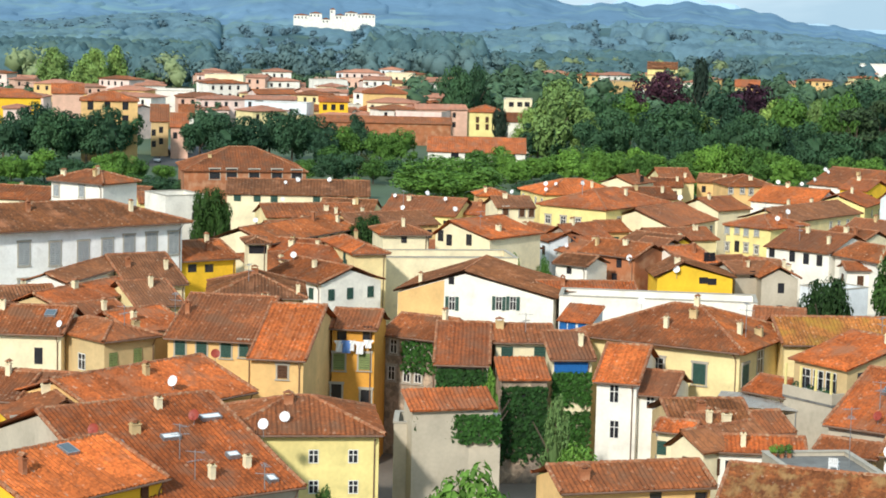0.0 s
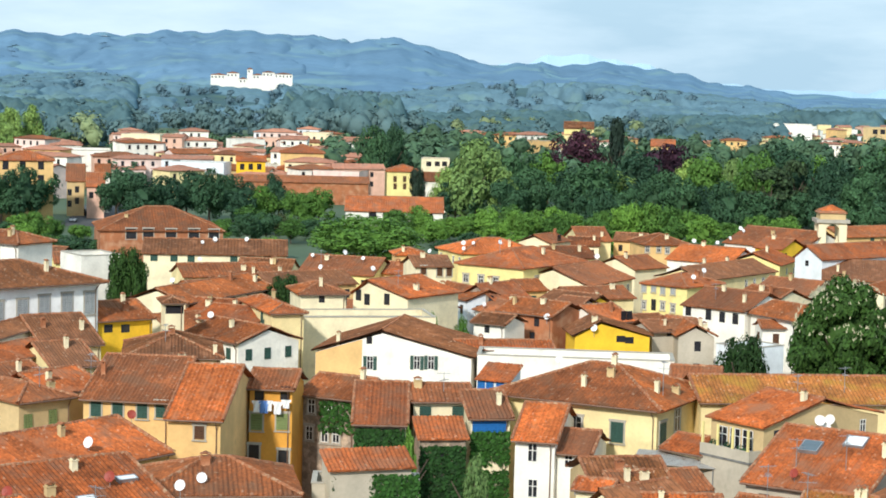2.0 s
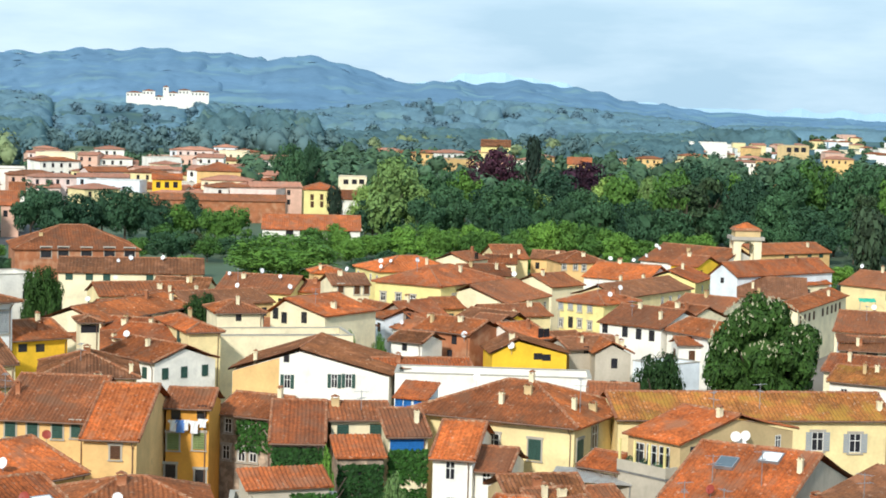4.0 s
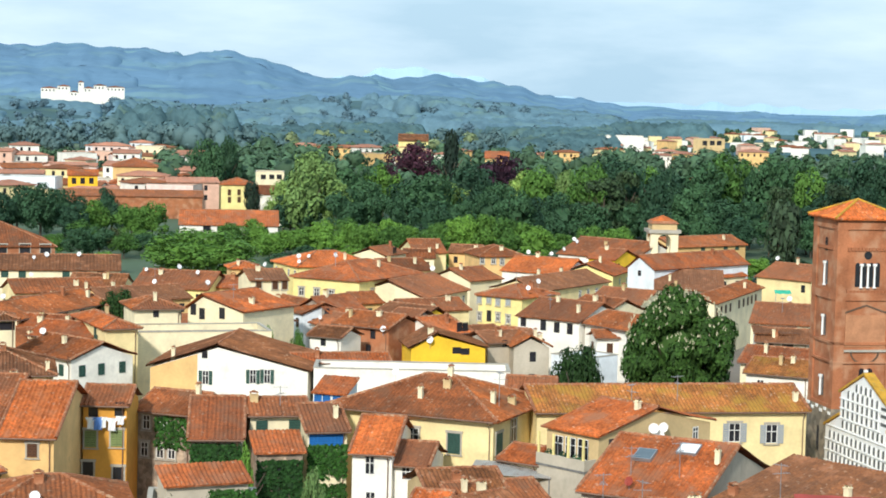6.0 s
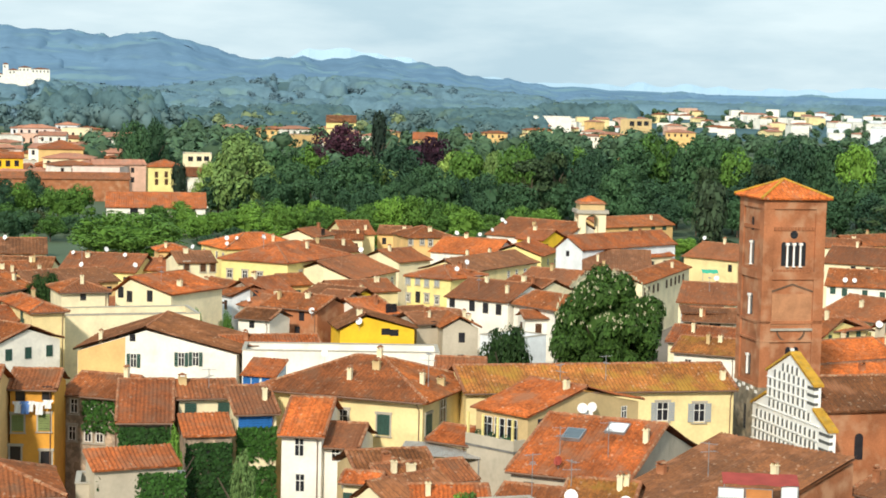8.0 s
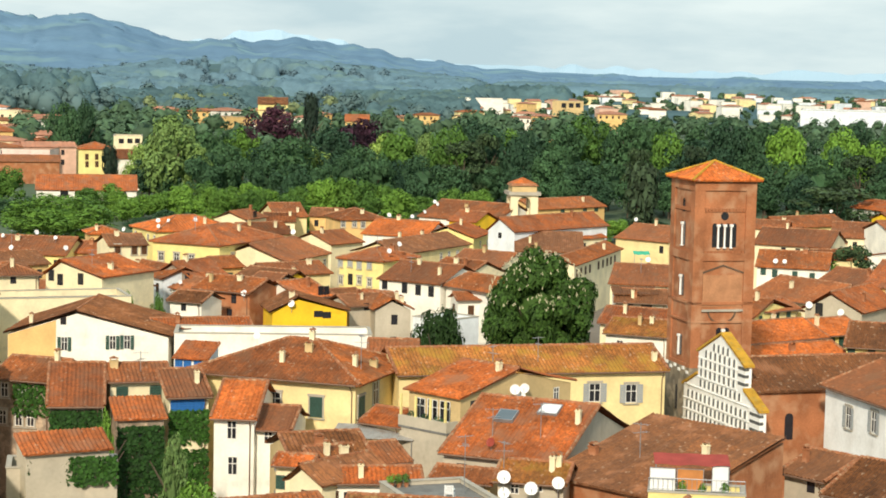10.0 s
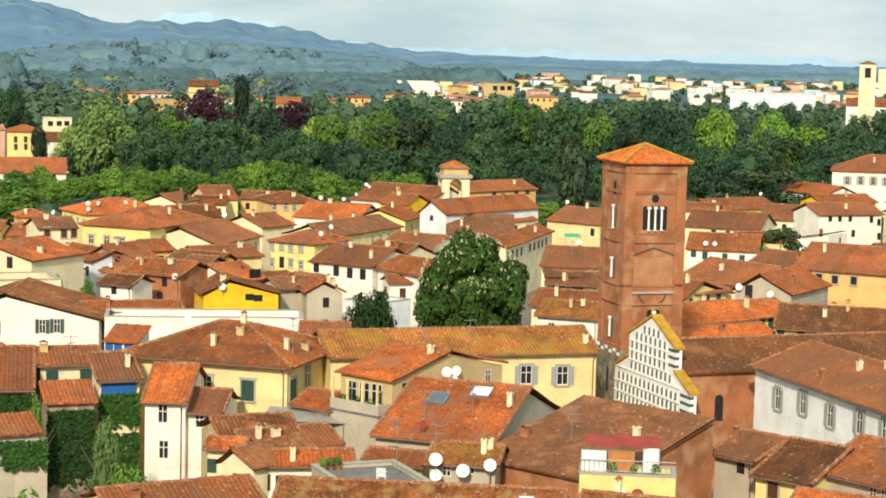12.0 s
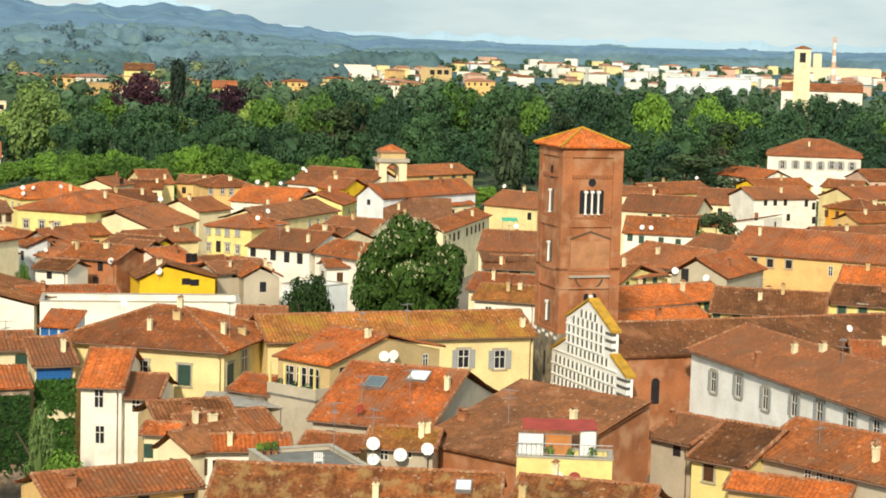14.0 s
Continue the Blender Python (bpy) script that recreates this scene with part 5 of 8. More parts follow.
house(190.32, 465.36, -74.17, 16.70, 10.13, 9.18, "p", 1.82, "white", "o", win=[("F", "pdw", 2.41, 8.24, 0.8, 1.1), ("F", "pdw", 8.97, 8.62, 0.8, 1.1)], over=0.5, coarse=1.6)
dish(195.24, 466.55, 11.00, 22, 0.67)
house(181.49, 420.28, 14.92, 15.39, 7.47, 9.68, "p", 1.35, "yellow", "m", win=[("F", "pcg", 4.78, 7.98, 0.9, 1.4), ("F", "pcg", 7.86, 7.98, 0.9, 1.4), ("F", "pcg", 10.92, 7.98, 0.9, 1.4), ("L", "pcg", 1.79, 7.98, 0.9, 1.4), ("L", "pcg", 5.7, 7.98, 0.9, 1.4)], over=0.5, coarse=1.6)
house(151.28, 405.62, 24.09, 19.03, 9.80, 9.18, "p", 1.76, "lemon", "m", win=[("F", "pww", 1.64, 7.48, 0.9, 1.4), ("F", "pww", 4.77, 7.48, 0.9, 1.4), ("F", "pww", 7.86, 7.48, 0.9, 1.4), ("F", "pww", 14.32, 7.48, 0.9, 1.4), ("F", "pww", 17.32, 7.48, 0.9, 1.4), ("L", "pww", 1.79, 7.48, 0.9, 1.4), ("L", "pww", 8.09, 7.48, 0.9, 1.4)], chim=[(9.2, 6.0)], over=0.5, coarse=1.6)
dish(166.01, 417.57, 10.94, -40, 0.61)
house(143.30, 404.83, -25.61, 7.63, 7.86, 9.18, "p", 1.42, "pale", "m", win=[("F", "pcg", 2.09, 7.48, 0.9, 1.4), ("F", "pcg", 5.55, 7.48, 0.9, 1.4)], chim=[(6.4, 4.5)], over=0.5, coarse=1.6)
house(153.65, 385.88, -25.72, 12.36, 13.48, 9.18, "p", 2.43, "pale", "m", win=[("F", "pdw", 1.49, 7.48, 0.9, 1.4), ("F", "pdw", 4.7, 7.48, 0.9, 1.4), ("F", "pdw", 10.99, 7.48, 0.9, 1.4)], chim=[(8.7, 3.2)], over=0.5, coarse=1.6)
house(168.09, 341.88, 12.33, 15.18, 7.32, 9.68, "p", 1.32, "peach", "m", win=[("F", "pdw", 1.51, 7.98, 0.9, 1.4), ("F", "pdw", 4.65, 7.98, 0.9, 1.4), ("F", "pdw", 7.41, 7.98, 0.9, 1.4), ("F", "pdw", 13.53, 7.98, 0.9, 1.4), ("L", "pdw", 2.03, 7.98, 0.9, 1.4), ("L", "pdw", 5.48, 7.98, 0.9, 1.4)], chim=[(3.9, 3.1)], over=0.5, coarse=1.6)
house(150.20, 317.99, 11.72, 21.18, 8.37, 9.18, "p", 1.51, "white", "m", win=[("F", "pcb", 1.46, 7.48, 0.9, 1.4), ("F", "pcb", 4.63, 7.48, 0.9, 1.4), ("F", "pcb", 7.46, 7.48, 0.9, 1.4), ("F", "pcb", 10.57, 7.48, 0.9, 1.4), ("F", "pcb", 19.73, 7.48, 0.9, 1.4), ("L", "pcb", 1.92, 7.48, 0.9, 1.4), ("L", "pcb", 6.14, 7.48, 0.9, 1.4)], chim=[(6.6, 2.7)], over=0.5, coarse=1.6)
house(133.63, 341.15, 0.75, 9.14, 7.03, 9.18, "p", 1.27, "cream", "m", win=[("F", "pcb", 1.62, 7.48, 0.9, 1.4), ("L", "pcb", 5.16, 7.48, 0.9, 1.4)], chim=[(6.9, 4.2)], over=0.5, coarse=1.6)
house(90.12, 191.58, -4.78, 5.54, 6.00, 12, "b", 1.20, "white", "m", win=[("F", "pdw", 2.96, 10.3, 0.9, 1.4), ("F", "pdw", 2.78, 7.2, 0.9, 1.4), ("L", "pdw", 1.69, 10.3, 0.9, 1.4), ("L", "pdw", 1.48, 7.2, 0.9, 1.4), ("L", "pdw", 4.51, 7.2, 0.9, 1.4)], over=0.5)
dish(93.68, 191.48, 12.90, 13, 0.61)
house(81.39, 354.36, -12.33, 12.00, 9.30, 9.15, "s", 2.79, "grey", "b", win=[], chim=[], over=0.5)
house(58.33, 315.66, -49.34, 7.70, 10.00, 9.58, "p", 1.80, "pale", "m", win=[], chim=[], over=0.5)
house(12.17, 249.90, 5.71, 11.93, 4.20, 9.78, "p", 0.76, "stone", "o", win=[], chim=[(3.0, 1.2)], over=0.5)
house(19.80, 288.41, -40.89, 9.32, 8.20, 10.18, "p", 1.48, "brick", "m", win=[("F", "pdw", 2.87, 8.83, 0.9, 1.3), ("F", "pdw", 6.64, 9.0, 0.9, 1.3), ("F", "pdw", 2.93, 6.57, 0.9, 1.3), ("F", "pdw", 5.9, 6.85, 0.9, 1.3)], chim=[(1.2, 2.0), (5.5, 3.0)], over=0.5)
house(15.70, 280.08, -34.43, 4.99, 5.50, 9.48, "p", 0.99, "white", "b", win=[("F", "pdw", 2.18, 8.48, 0.8, 1.0)], chim=[], over=0.5)
house(39.78, 288.34, 23.85, 4.03, 2.90, 9.18, "p", 0.52, "stone", "b", win=[("F", "pdw", 2.26, 7.86, 1.6, 1.6)], chim=[], over=0.5)
house(79.15, 280.39, -8.27, 5.92, 2.70, 10.32, "s", 0.68, "white", "b", win=[("F", "pdw", 1.22, 9.36, 1.0, 1.3), ("F", "pdw", 3.3, 9.42, 1.0, 1.3)], chim=[], over=0.5)
house(92.87, 256.49, 28.91, 7.09, 6.00, 10.78, "p", 1.08, "cream", "o", win=[("F", "pcg", 2.91, 9.89, 0.8, 1.2), ("F", "pcg", 5.25, 9.89, 0.8, 1.2)], chim=[], over=0.5)
house(90.33, 182.74, -18.65, 6.48, 8.38, 11.68, "p", 1.51, "tan", "o", win=[("F", "pww", 1.5, 9.98, 0.9, 1.4), ("F", "pww", 1.71, 6.88, 0.9, 1.4)], chim=[(3.2, 3.7)], over=0.5)

# ---- outside the walls ----
house(-98.41, 548.29, 9.40, 15.08, 12.00, 17.18, "h", 2.16, "peach", "o", win=[("F", "pdw", 2.5, 15.66, 1.6, 2.4), ("F", "pdw", 7.0, 15.73, 1.6, 2.4), ("F", "pdw", 11.82, 15.81, 1.6, 2.4), ("F", "pdw", 11.85, 11.99, 1.6, 2.4), ("F", "pdw", 2.51, 11.85, 1.6, 2.4), ("F", "pdw", 7.02, 11.92, 1.6, 2.4)], what="apartment_building", over=0.5, coarse=1.6)
house(-84.08, 579.67, 8.01, 4.87, 22.73, 10.18, "p", 4.09, "tan", "m", win=[("F", "pdw", 0.79, 6.77, 1.2, 1.8), ("F", "pdw", 2.86, 7.61, 1.2, 1.8), ("F", "pdw", 0.81, 3.54, 1.2, 1.8), ("F", "pdw", 2.88, 4.38, 1.2, 1.8)], what="apartment_building", over=0.5, coarse=1.6)
house(-77.38, 571.98, 7.47, 4.79, 18.37, 9.18, "p", 3.31, "pink", "o", win=[("F", "pdw", 1.24, 6.61, 1.2, 1.8), ("F", "pdw", 3.6, 7.44, 1.2, 1.8)], what="apartment_building", over=0.5, coarse=1.6)
house(-77.95, 594.14, 7.27, 4.18, 15.30, 11.18, "p", 2.75, "white", "m", what="apartment_building", over=0.5, coarse=1.6)
house(-111.67, 751.75, 7.75, 18.62, 25.00, 10.3, "f", 0.00, "white", "m", win=[("F", "pdw", 13.45, 9.44, 2, 2), ("F", "pdw", 16.57, 9.5, 2, 2), ("F", "pdw", 13.48, 6.31, 2, 2), ("F", "pdw", 16.6, 6.37, 2, 2)], what="apartment_building", over=0.5, coarse=1.6)
house(-122.15, 630.51, 10.53, 9.62, 14.25, 15.18, "p", 2.56, "pink", "o", what="apartment_building", over=0.5, coarse=1.6)
house(-150.51, 655.58, 12.10, 19.51, 13.00, 12.18, "h", 2.34, "yellow", "o", what="apartment_building", over=0.5, coarse=1.6)
house(-42.63, 681.67, 3.17, 9.68, 8.89, 12.18, "p", 1.60, "yellow", "o", win=[("F", "pdw", 1.94, 10.14, 1.5, 2), ("F", "pdw", 4.78, 10.2, 1.5, 2), ("F", "pdw", 7.61, 10.26, 1.5, 2)], what="apartment_building", over=0.5, coarse=1.6)
house(-29.24, 691.59, 1.72, 16.83, 15.00, 9.18, "h", 2.70, "white", "o", win=[("F", "pdw", 2.4, 7.7, 1.5, 2), ("F", "pdw", 6.23, 7.79, 1.5, 2), ("F", "pdw", 10.07, 7.87, 1.5, 2), ("F", "pdw", 13.91, 7.96, 1.5, 2)], what="apartment_building", over=0.5, coarse=1.6)
house(-30.13, 733.28, 1.74, 15.63, 15.00, 13.18, "h", 2.70, "peach", "o", what="apartment_building", over=0.5, coarse=1.6)
house(-42.13, 652.65, 1.78, 43.70, 9.38, 7.18, "p", 1.69, "brick", "m", what="warehouse", over=0.5, coarse=1.6)
house(-4.52, 528.26, -0.88, 25.27, 17.87, 7.18, "p", 3.22, "white", "o", win=[("F", "pdw", 7.01, 6.12, 2, 1.6), ("F", "pdw", 10.68, 6.22, 2, 1.6), ("F", "pdw", 14.35, 6.31, 2, 1.6), ("F", "pdw", 18.02, 6.41, 2, 1.6), ("F", "pdw", 21.69, 6.35, 2, 1.6)], what="warehouse", over=0.5, coarse=1.6)
house(7.03, 618.43, -1.10, 9.62, 11.00, 13.18, "h", 1.73, "lemon", "o", win=[("F", "pcb", 2.47, 10.65, 1, 1.8), ("F", "pcb", 5.39, 10.72, 1, 1.8), ("F", "pcb", 8.14, 10.79, 1, 1.8), ("F", "pcb", 2.53, 8.42, 1, 1.8), ("F", "pcb", 5.45, 8.49, 1, 1.8)], what="villa", over=0.5, coarse=1.6)
house(18.16, 645.70, -2.01, 8.94, 10.00, 15.0, "f", 0.00, "pale", "m", win=[("F", "pdw", 2.38, 14.27, 1.6, 1.5), ("F", "pdw", 5.06, 14.34, 1.6, 1.5), ("F", "pdw", 7.38, 14.4, 1.6, 1.5)], what="villa", over=0.5, coarse=1.6)
house(16.02, 624.04, -1.95, 10.54, 12.31, 10.18, "p", 2.22, "white", "m", what="villa", over=0.5, coarse=1.6)
house(-57.73, 697.78, 4.01, 17.66, 9.36, 8.18, "p", 1.69, "tan", "m", what="warehouse", over=0.5, coarse=1.6)
house(274.44, 1386.29, -11.84, 31.42, 40.00, 12.0, "f", 0.00, "white", "m", what="apartment_building", over=0.5, coarse=1.6)
house(116.14, 1184.95, -6.01, 17.20, 20.57, 12.18, "p", 3.70, "lemon", "b", what="villa", over=0.5, coarse=1.6)
house(458.05, 1688.99, -16.38, 73.54, 60.00, 0.7, "f", 0.00, "pale", "m", what="warehouse", over=0.5, coarse=1.6)
house(134.84, 954.02, -8.38, 11.15, 15.88, 11.18, "p", 2.86, "peach", "o", what="villa", over=0.5, coarse=1.6)
house(478.97, 1080.36, -25.01, 45.50, 22.69, 11.18, "p", 4.08, "white", "m", what="church", over=0.5, coarse=1.6)
house(430.99, 957.80, -24.45, 8.13, 7.40, 36.0, "h", 1.33, "pale", "m", win=[("F", "pdw", 4.11, 31.5, 3, 5)], what="bell_tower", over=0.3, coarse=1.6)
house(500.46, 1322.08, -21.90, 57.66, 50.00, 10.0, "f", 0.00, "bluewhite", "m", what="warehouse", over=0.5, coarse=1.6)
house(790.98, 1739.71, -25.52, 71.47, 50.00, 11.0, "f", 0.00, "pale", "m", what="warehouse", over=0.5, coarse=1.6)
house(836.96, 1816.45, -24.85, 8.02, 12.00, 23.4, "f", 0.00, "pale", "m", what="apartment_building", over=0.5, coarse=1.6)
house(314.86, 1276.73, -14.29, 19.99, 20.00, 14.0, "f", 0.00, "tan", "m", win=[("F", "pdw", 7.35, 12.3, 3, 3), ("F", "pdw", 12.08, 12.42, 3, 3), ("F", "pdw", 16.45, 12.54, 3, 3)], what="apartment_building", over=0.5, coarse=1.6)
house(13.40, 226.85, -25.21, 3.76, 3.50, 9.68, "s", 1.26, "bluewhite", "o", win=[("F", "pcu", 0.41, 8.73, 0.9, 1.6), ("F", "pcu", 1.44, 8.69, 0.9, 1.6), ("F", "pcu", 2.67, 8.67, 0.9, 1.6)], over=0.5)
house(32.00, 205.09, -10.85, 4.68, 6.52, 12.98, "p", 1.17, "pale", "m", win=[("F", "pcg", 2.46, 11.28, 0.9, 1.4)], over=0.5)
house(-81.70, 361.21, -14.86, 11.94, 9.97, 8.68, "p", 1.80, "pale", "m", win=[("F", "pdw", 5.83, 6.98, 0.9, 1.4), ("F", "pdw", 9.95, 6.98, 0.9, 1.4), ("R", "pdw", 1.72, 6.98, 0.9, 1.4), ("R", "pdw", 5.17, 6.98, 0.9, 1.4)], chim=[(3.6, 6.7)], over=0.5, coarse=1.6)
house(-61.12, 366.60, -21.17, 6.52, 9.61, 8.68, "p", 1.73, "pale", "b", win=[("F", "pcg", 4.75, 6.98, 0.9, 1.4), ("R", "pcg", 4.7, 6.98, 0.9, 1.4), ("R", "pcg", 7.96, 6.98, 0.9, 1.4)], over=0.5, coarse=1.6)
house(-53.75, 358.07, 14.44, 4.78, 7.86, 8.68, "p", 1.41, "lemon", "m", over=0.5, coarse=1.6)
house(-21.82, 353.67, -8.72, 9.34, 8.52, 8.68, "p", 1.53, "pale", "b", win=[("F", "pww", 1.63, 6.98, 0.9, 1.4), ("F", "pww", 4.49, 6.98, 0.9, 1.4), ("F", "pww", 7.82, 6.98, 0.9, 1.4)], over=0.5, coarse=1.6)
house(42.81, 419.59, -6.03, 6.26, 7.50, 8.68, "p", 1.35, "pale", "m", win=[("F", "pcb", 1.48, 6.98, 0.9, 1.4), ("F", "pcb", 4.84, 6.98, 0.9, 1.4)], over=0.5, coarse=1.6)
house(53.95, 433.73, -17.95, 6.59, 7.52, 8.68, "p", 1.35, "peach", "b", win=[("F", "pdw", 1.51, 6.98, 0.9, 1.4)], over=0.5, coarse=1.6)
house(-25.15, 284.32, -21.03, 6.87, 8.55, 9.48, "p", 1.54, "pale", "o", win=[("F", "pcb", 5.01, 7.78, 0.9, 1.4), ("F", "pcb", 1.81, 4.68, 0.9, 1.4), ("R", "pcb", 1.94, 7.78, 0.9, 1.4), ("R", "pcb", 6.24, 4.68, 0.9, 1.4)], over=0.5)
house(-24.50, 263.74, 38.78, 7.05, 8.75, 9.48, "p", 1.57, "pale", "m", win=[("F", "pww", 5.26, 7.78, 0.9, 1.4), ("F", "pww", 1.61, 4.68, 0.9, 1.4), ("F", "pww", 5.15, 4.68, 0.9, 1.4), ("L", "pww", 2.33, 7.78, 0.9, 1.4), ("L", "pww", 2.1, 4.68, 0.9, 1.4), ("L", "pww", 6.56, 4.68, 0.9, 1.4)], over=0.5)
house(-25.03, 305.41, 29.17, 8.43, 8.79, 9.48, "p", 1.58, "white", "m", win=[("F", "pcb", 2.16, 7.78, 0.9, 1.4), ("F", "pcb", 6.13, 7.78, 0.9, 1.4), ("L", "pcb", 6.5, 7.78, 0.9, 1.4)], over=0.5, coarse=1.6)
house(-5.34, 295.77, -29.55, 6.75, 3.99, 9.48, "p", 0.72, "pale", "m", win=[("F", "pcb", 1.71, 7.78, 0.9, 1.4), ("F", "pcb", 1.83, 4.68, 0.9, 1.4), ("F", "pcb", 5.17, 4.68, 0.9, 1.4), ("R", "pcb", 2.11, 7.78, 0.9, 1.4), ("R", "pcb", 2.17, 4.68, 0.9, 1.4)], over=0.5)
house(7.32, 296.61, -41.44, 5.14, 4.76, 9.48, "p", 0.86, "white", "o", win=[("F", "pcb", 2.56, 7.78, 0.9, 1.4), ("F", "pcb", 2.68, 4.68, 0.9, 1.4), ("R", "pcb", 2.39, 7.78, 0.9, 1.4)], over=0.5)
house(27.71, 298.17, -40.14, 4.36, 8.33, 9.48, "p", 1.50, "stone", "m", win=[("F", "pdw", 2.29, 7.78, 0.9, 1.4), ("F", "pdw", 2.03, 4.68, 0.9, 1.4), ("R", "pdw", 6.15, 4.68, 0.9, 1.4)], over=0.5)
house(25.67, 321.63, 24.12, 4.45, 7.00, 9.48, "p", 1.26, "peach", "m", win=[("F", "pcg", 2.05, 7.78, 0.9, 1.4), ("L", "pcg", 1.81, 7.78, 0.9, 1.4)], over=0.5, coarse=1.6)

# ---- the bell tower and the striped church front ----
def arch_outline(w, h, n=8):
    return [(-w / 2, 0), (w / 2, 0)] + [(w / 2 * math.cos(math.pi * k / n), h - w / 2 + w / 2 * math.sin(math.pi * k / n)) for k in range(n + 1)]


def bell_tower(x, y, turn, side, eave):
    top = tagged(new("bell_tower"), "square red brick bell tower with arched windows and pyramid roof", "bell tower")
    top.matrix_basis = pose(x, y, 0, 0, 0, turn)
    c = side / 2
    low = 12.0
    part("stone_base", Shape().box(-0.02, -0.02, 0, side + 0.02, side + 0.02, low).mesh("stone_base"), GREYSTONE, top, "grey stone lower storey")
    part("shaft", Shape().box(0.16, 0.16, low, side - 0.16, side - 0.16, eave).mesh("shaft"), WALLS["brick"], top)
    for px in (0, side - 1.1):
        for py in (0, side - 1.1):
            part("corner_pilaster", Shape().box(px, py, low, px + 1.1, py + 1.1, eave - 0.9).mesh("corner_pilaster"), WALLS["brick"], top)
    for z, h, o in ((eave - 0.9, 0.9, 0.02), (23.2, 0.8, 0.02), (18.6, 0.3, 0.0), (low, 0.35, 0.03), (16.7, 0.2, 0.05)):
        part("string_course", Shape().box(-o, -o, z, side + o, side + o, z + h).mesh("string_course"), WALLS["brick"], top)
    s = Shape().box(-0.25, -0.25, eave, side + 0.25, side + 0.25, eave + 0.22)
    part("cornice", s.mesh("cornice"), CAP, top)
    rnd = random.Random(5)
    o, r = 0.5, 1.75
    L = math.hypot(c + o, r)
    s = Shape()
    for k in range(4):
        q = Matrix.Translation((c, c, 0)) @ Matrix.Rotation(k * math.pi / 2, 4, "Z")
        vs, fs = slope(rnd, (-c - o, -c - o, eave + 0.22), (1, 0, 0), (0, c + o, r), 2 * (c + o), L, c + o, c + o)
        s.add([q @ v for v in vs], fs)
    roof = part("roof", s.mesh("roof"), ROOFS["r"], top)
    s = Shape()
    for sx in (-1, 1):
        for sy in (-1, 1):
            s.tube((c + sx * (c + o), c + sy * (c + o), eave + 0.3), (c, c, eave + 0.3 + r), 0.15, 0.13)
    part("ridge_cap", s.mesh("ridge_cap"), LICHEN, roof)
    dent = Shape().box(-0.13, 0, 0, 0.13, 0.16, 0.34).mesh("corbel")
    faces = (pose(0, 0, 0), pose(0, side, 0, 0, 0, -90))
    for face, q in enumerate(faces):
        for z in (28.3, 23.9):
            for k in range(12):
                part("corbel", dent, WALLS["brick"], top, m=q @ pose(1.3 + k * (side - 2.6) / 11, 0.02, z))
        mid = c
        bays = 4 if face == 0 else 2
        w, h, z0 = 0.52, 2.5, 24.6
        for k in range(bays):
            cx = mid + (k - (bays - 1) / 2) * 0.72
            part("window", Shape().prism(arch_outline(w, h), -0.03, 0.3).mesh("window"), PANE, top, m=q @ pose(cx, 0.15, z0))
        for k in range(bays - 1):
            cx = mid + (k - (bays - 2) / 2) * 0.72
            col = Shape().tube((0, 0, 0), (0, 0, h - 0.35), 0.11, 0.1, 8).box(-0.18, -0.16, h - 0.35, 0.18, 0.16, h - 0.1).box(-0.16, -0.16, -0.1, 0.16, 0.16, 0.0)
            part("column", col.mesh("column"), MARBLE, top, m=q @ pose(cx, 0.02, z0))
        if face == 0:
            ring = Shape().tube((0, 0.0, 0), (0, -0.06, 0), 0.42, n=16)
            part("oculus", ring.mesh("oculus"), PANE, top, m=q @ pose(mid, 0.16, 27.85))
            part("arch_trace", Shape().prism([(-2.4, 0), (-2.4, -0.18), (0, 0.62), (2.4, -0.18), (2.4, 0), (0, 0.8)], -0.08, 0.05).mesh("arch_trace"), UNDER, top, m=q @ pose(mid, 0.16, 22.0))
            part("patch", Shape().box(-2.2, -0.05, 0, 2.2, 0.05, 3.3).mesh("patch"), mat("tower_patch", (0.46, 0.22, 0.11), 0.92, 0.2, 0.8, 5.0, 0.3), top, m=q @ pose(mid, 0.16, 18.4))
            part("ledge", Shape().box(-2.3, -0.22, 0, 2.3, 0.1, 0.22).mesh("ledge"), STONE, top, m=q @ pose(mid, 0.14, 17.9))
            for cx in (-0.42, 0.42):
                part("window", Shape().prism(arch_outline(0.62, 2.0), -0.03, 0.3).mesh("window"), PANE, top, m=q @ pose(mid + 0.2 + cx, 0.15, 14.2))
            part("column", Shape().tube((0, 0, 0), (0, 0, 1.6), 0.12, 0.1, 8).box(-0.2, -0.16, 1.6, 0.2, 0.16, 1.85).mesh("column"), MARBLE, top, m=q @ pose(mid + 0.2, 0.04, 14.2))
            band = Shape()
            arc = [(math.cos(math.pi * k / 26), -math.sin(math.pi * k / 26)) for k in range(27)]
            band.prism([(1.58 * c, 1.28 * q) for c, q in arc] + [(1.42 * c, 1.12 * q) for c, q in reversed(arc)], -0.07, 0.07)
            part("arch_trace", band.mesh("arch_trace"), UNDER, top, m=q @ pose(mid, 0.13, 17.9))
        else:
            for z, n in ((19.3, 2), (13.0, 2)):
                for k in range(n):
                    part("window", Shape().prism(arch_outline(0.5, 2.2), -0.03, 0.3).mesh("window"), PANE, top, m=q @ pose(mid + (k - 0.5) * 0.75, 0.15, z))
                part("column", Shape().tube((0, 0, 0), (0, 0, 2.0), 0.13, 0.11, 8).box(-0.22, -0.16, 1.9, 0.22, 0.16, 2.15).mesh("column"), MARBLE, top, m=q @ pose(mid, 0.03, z))
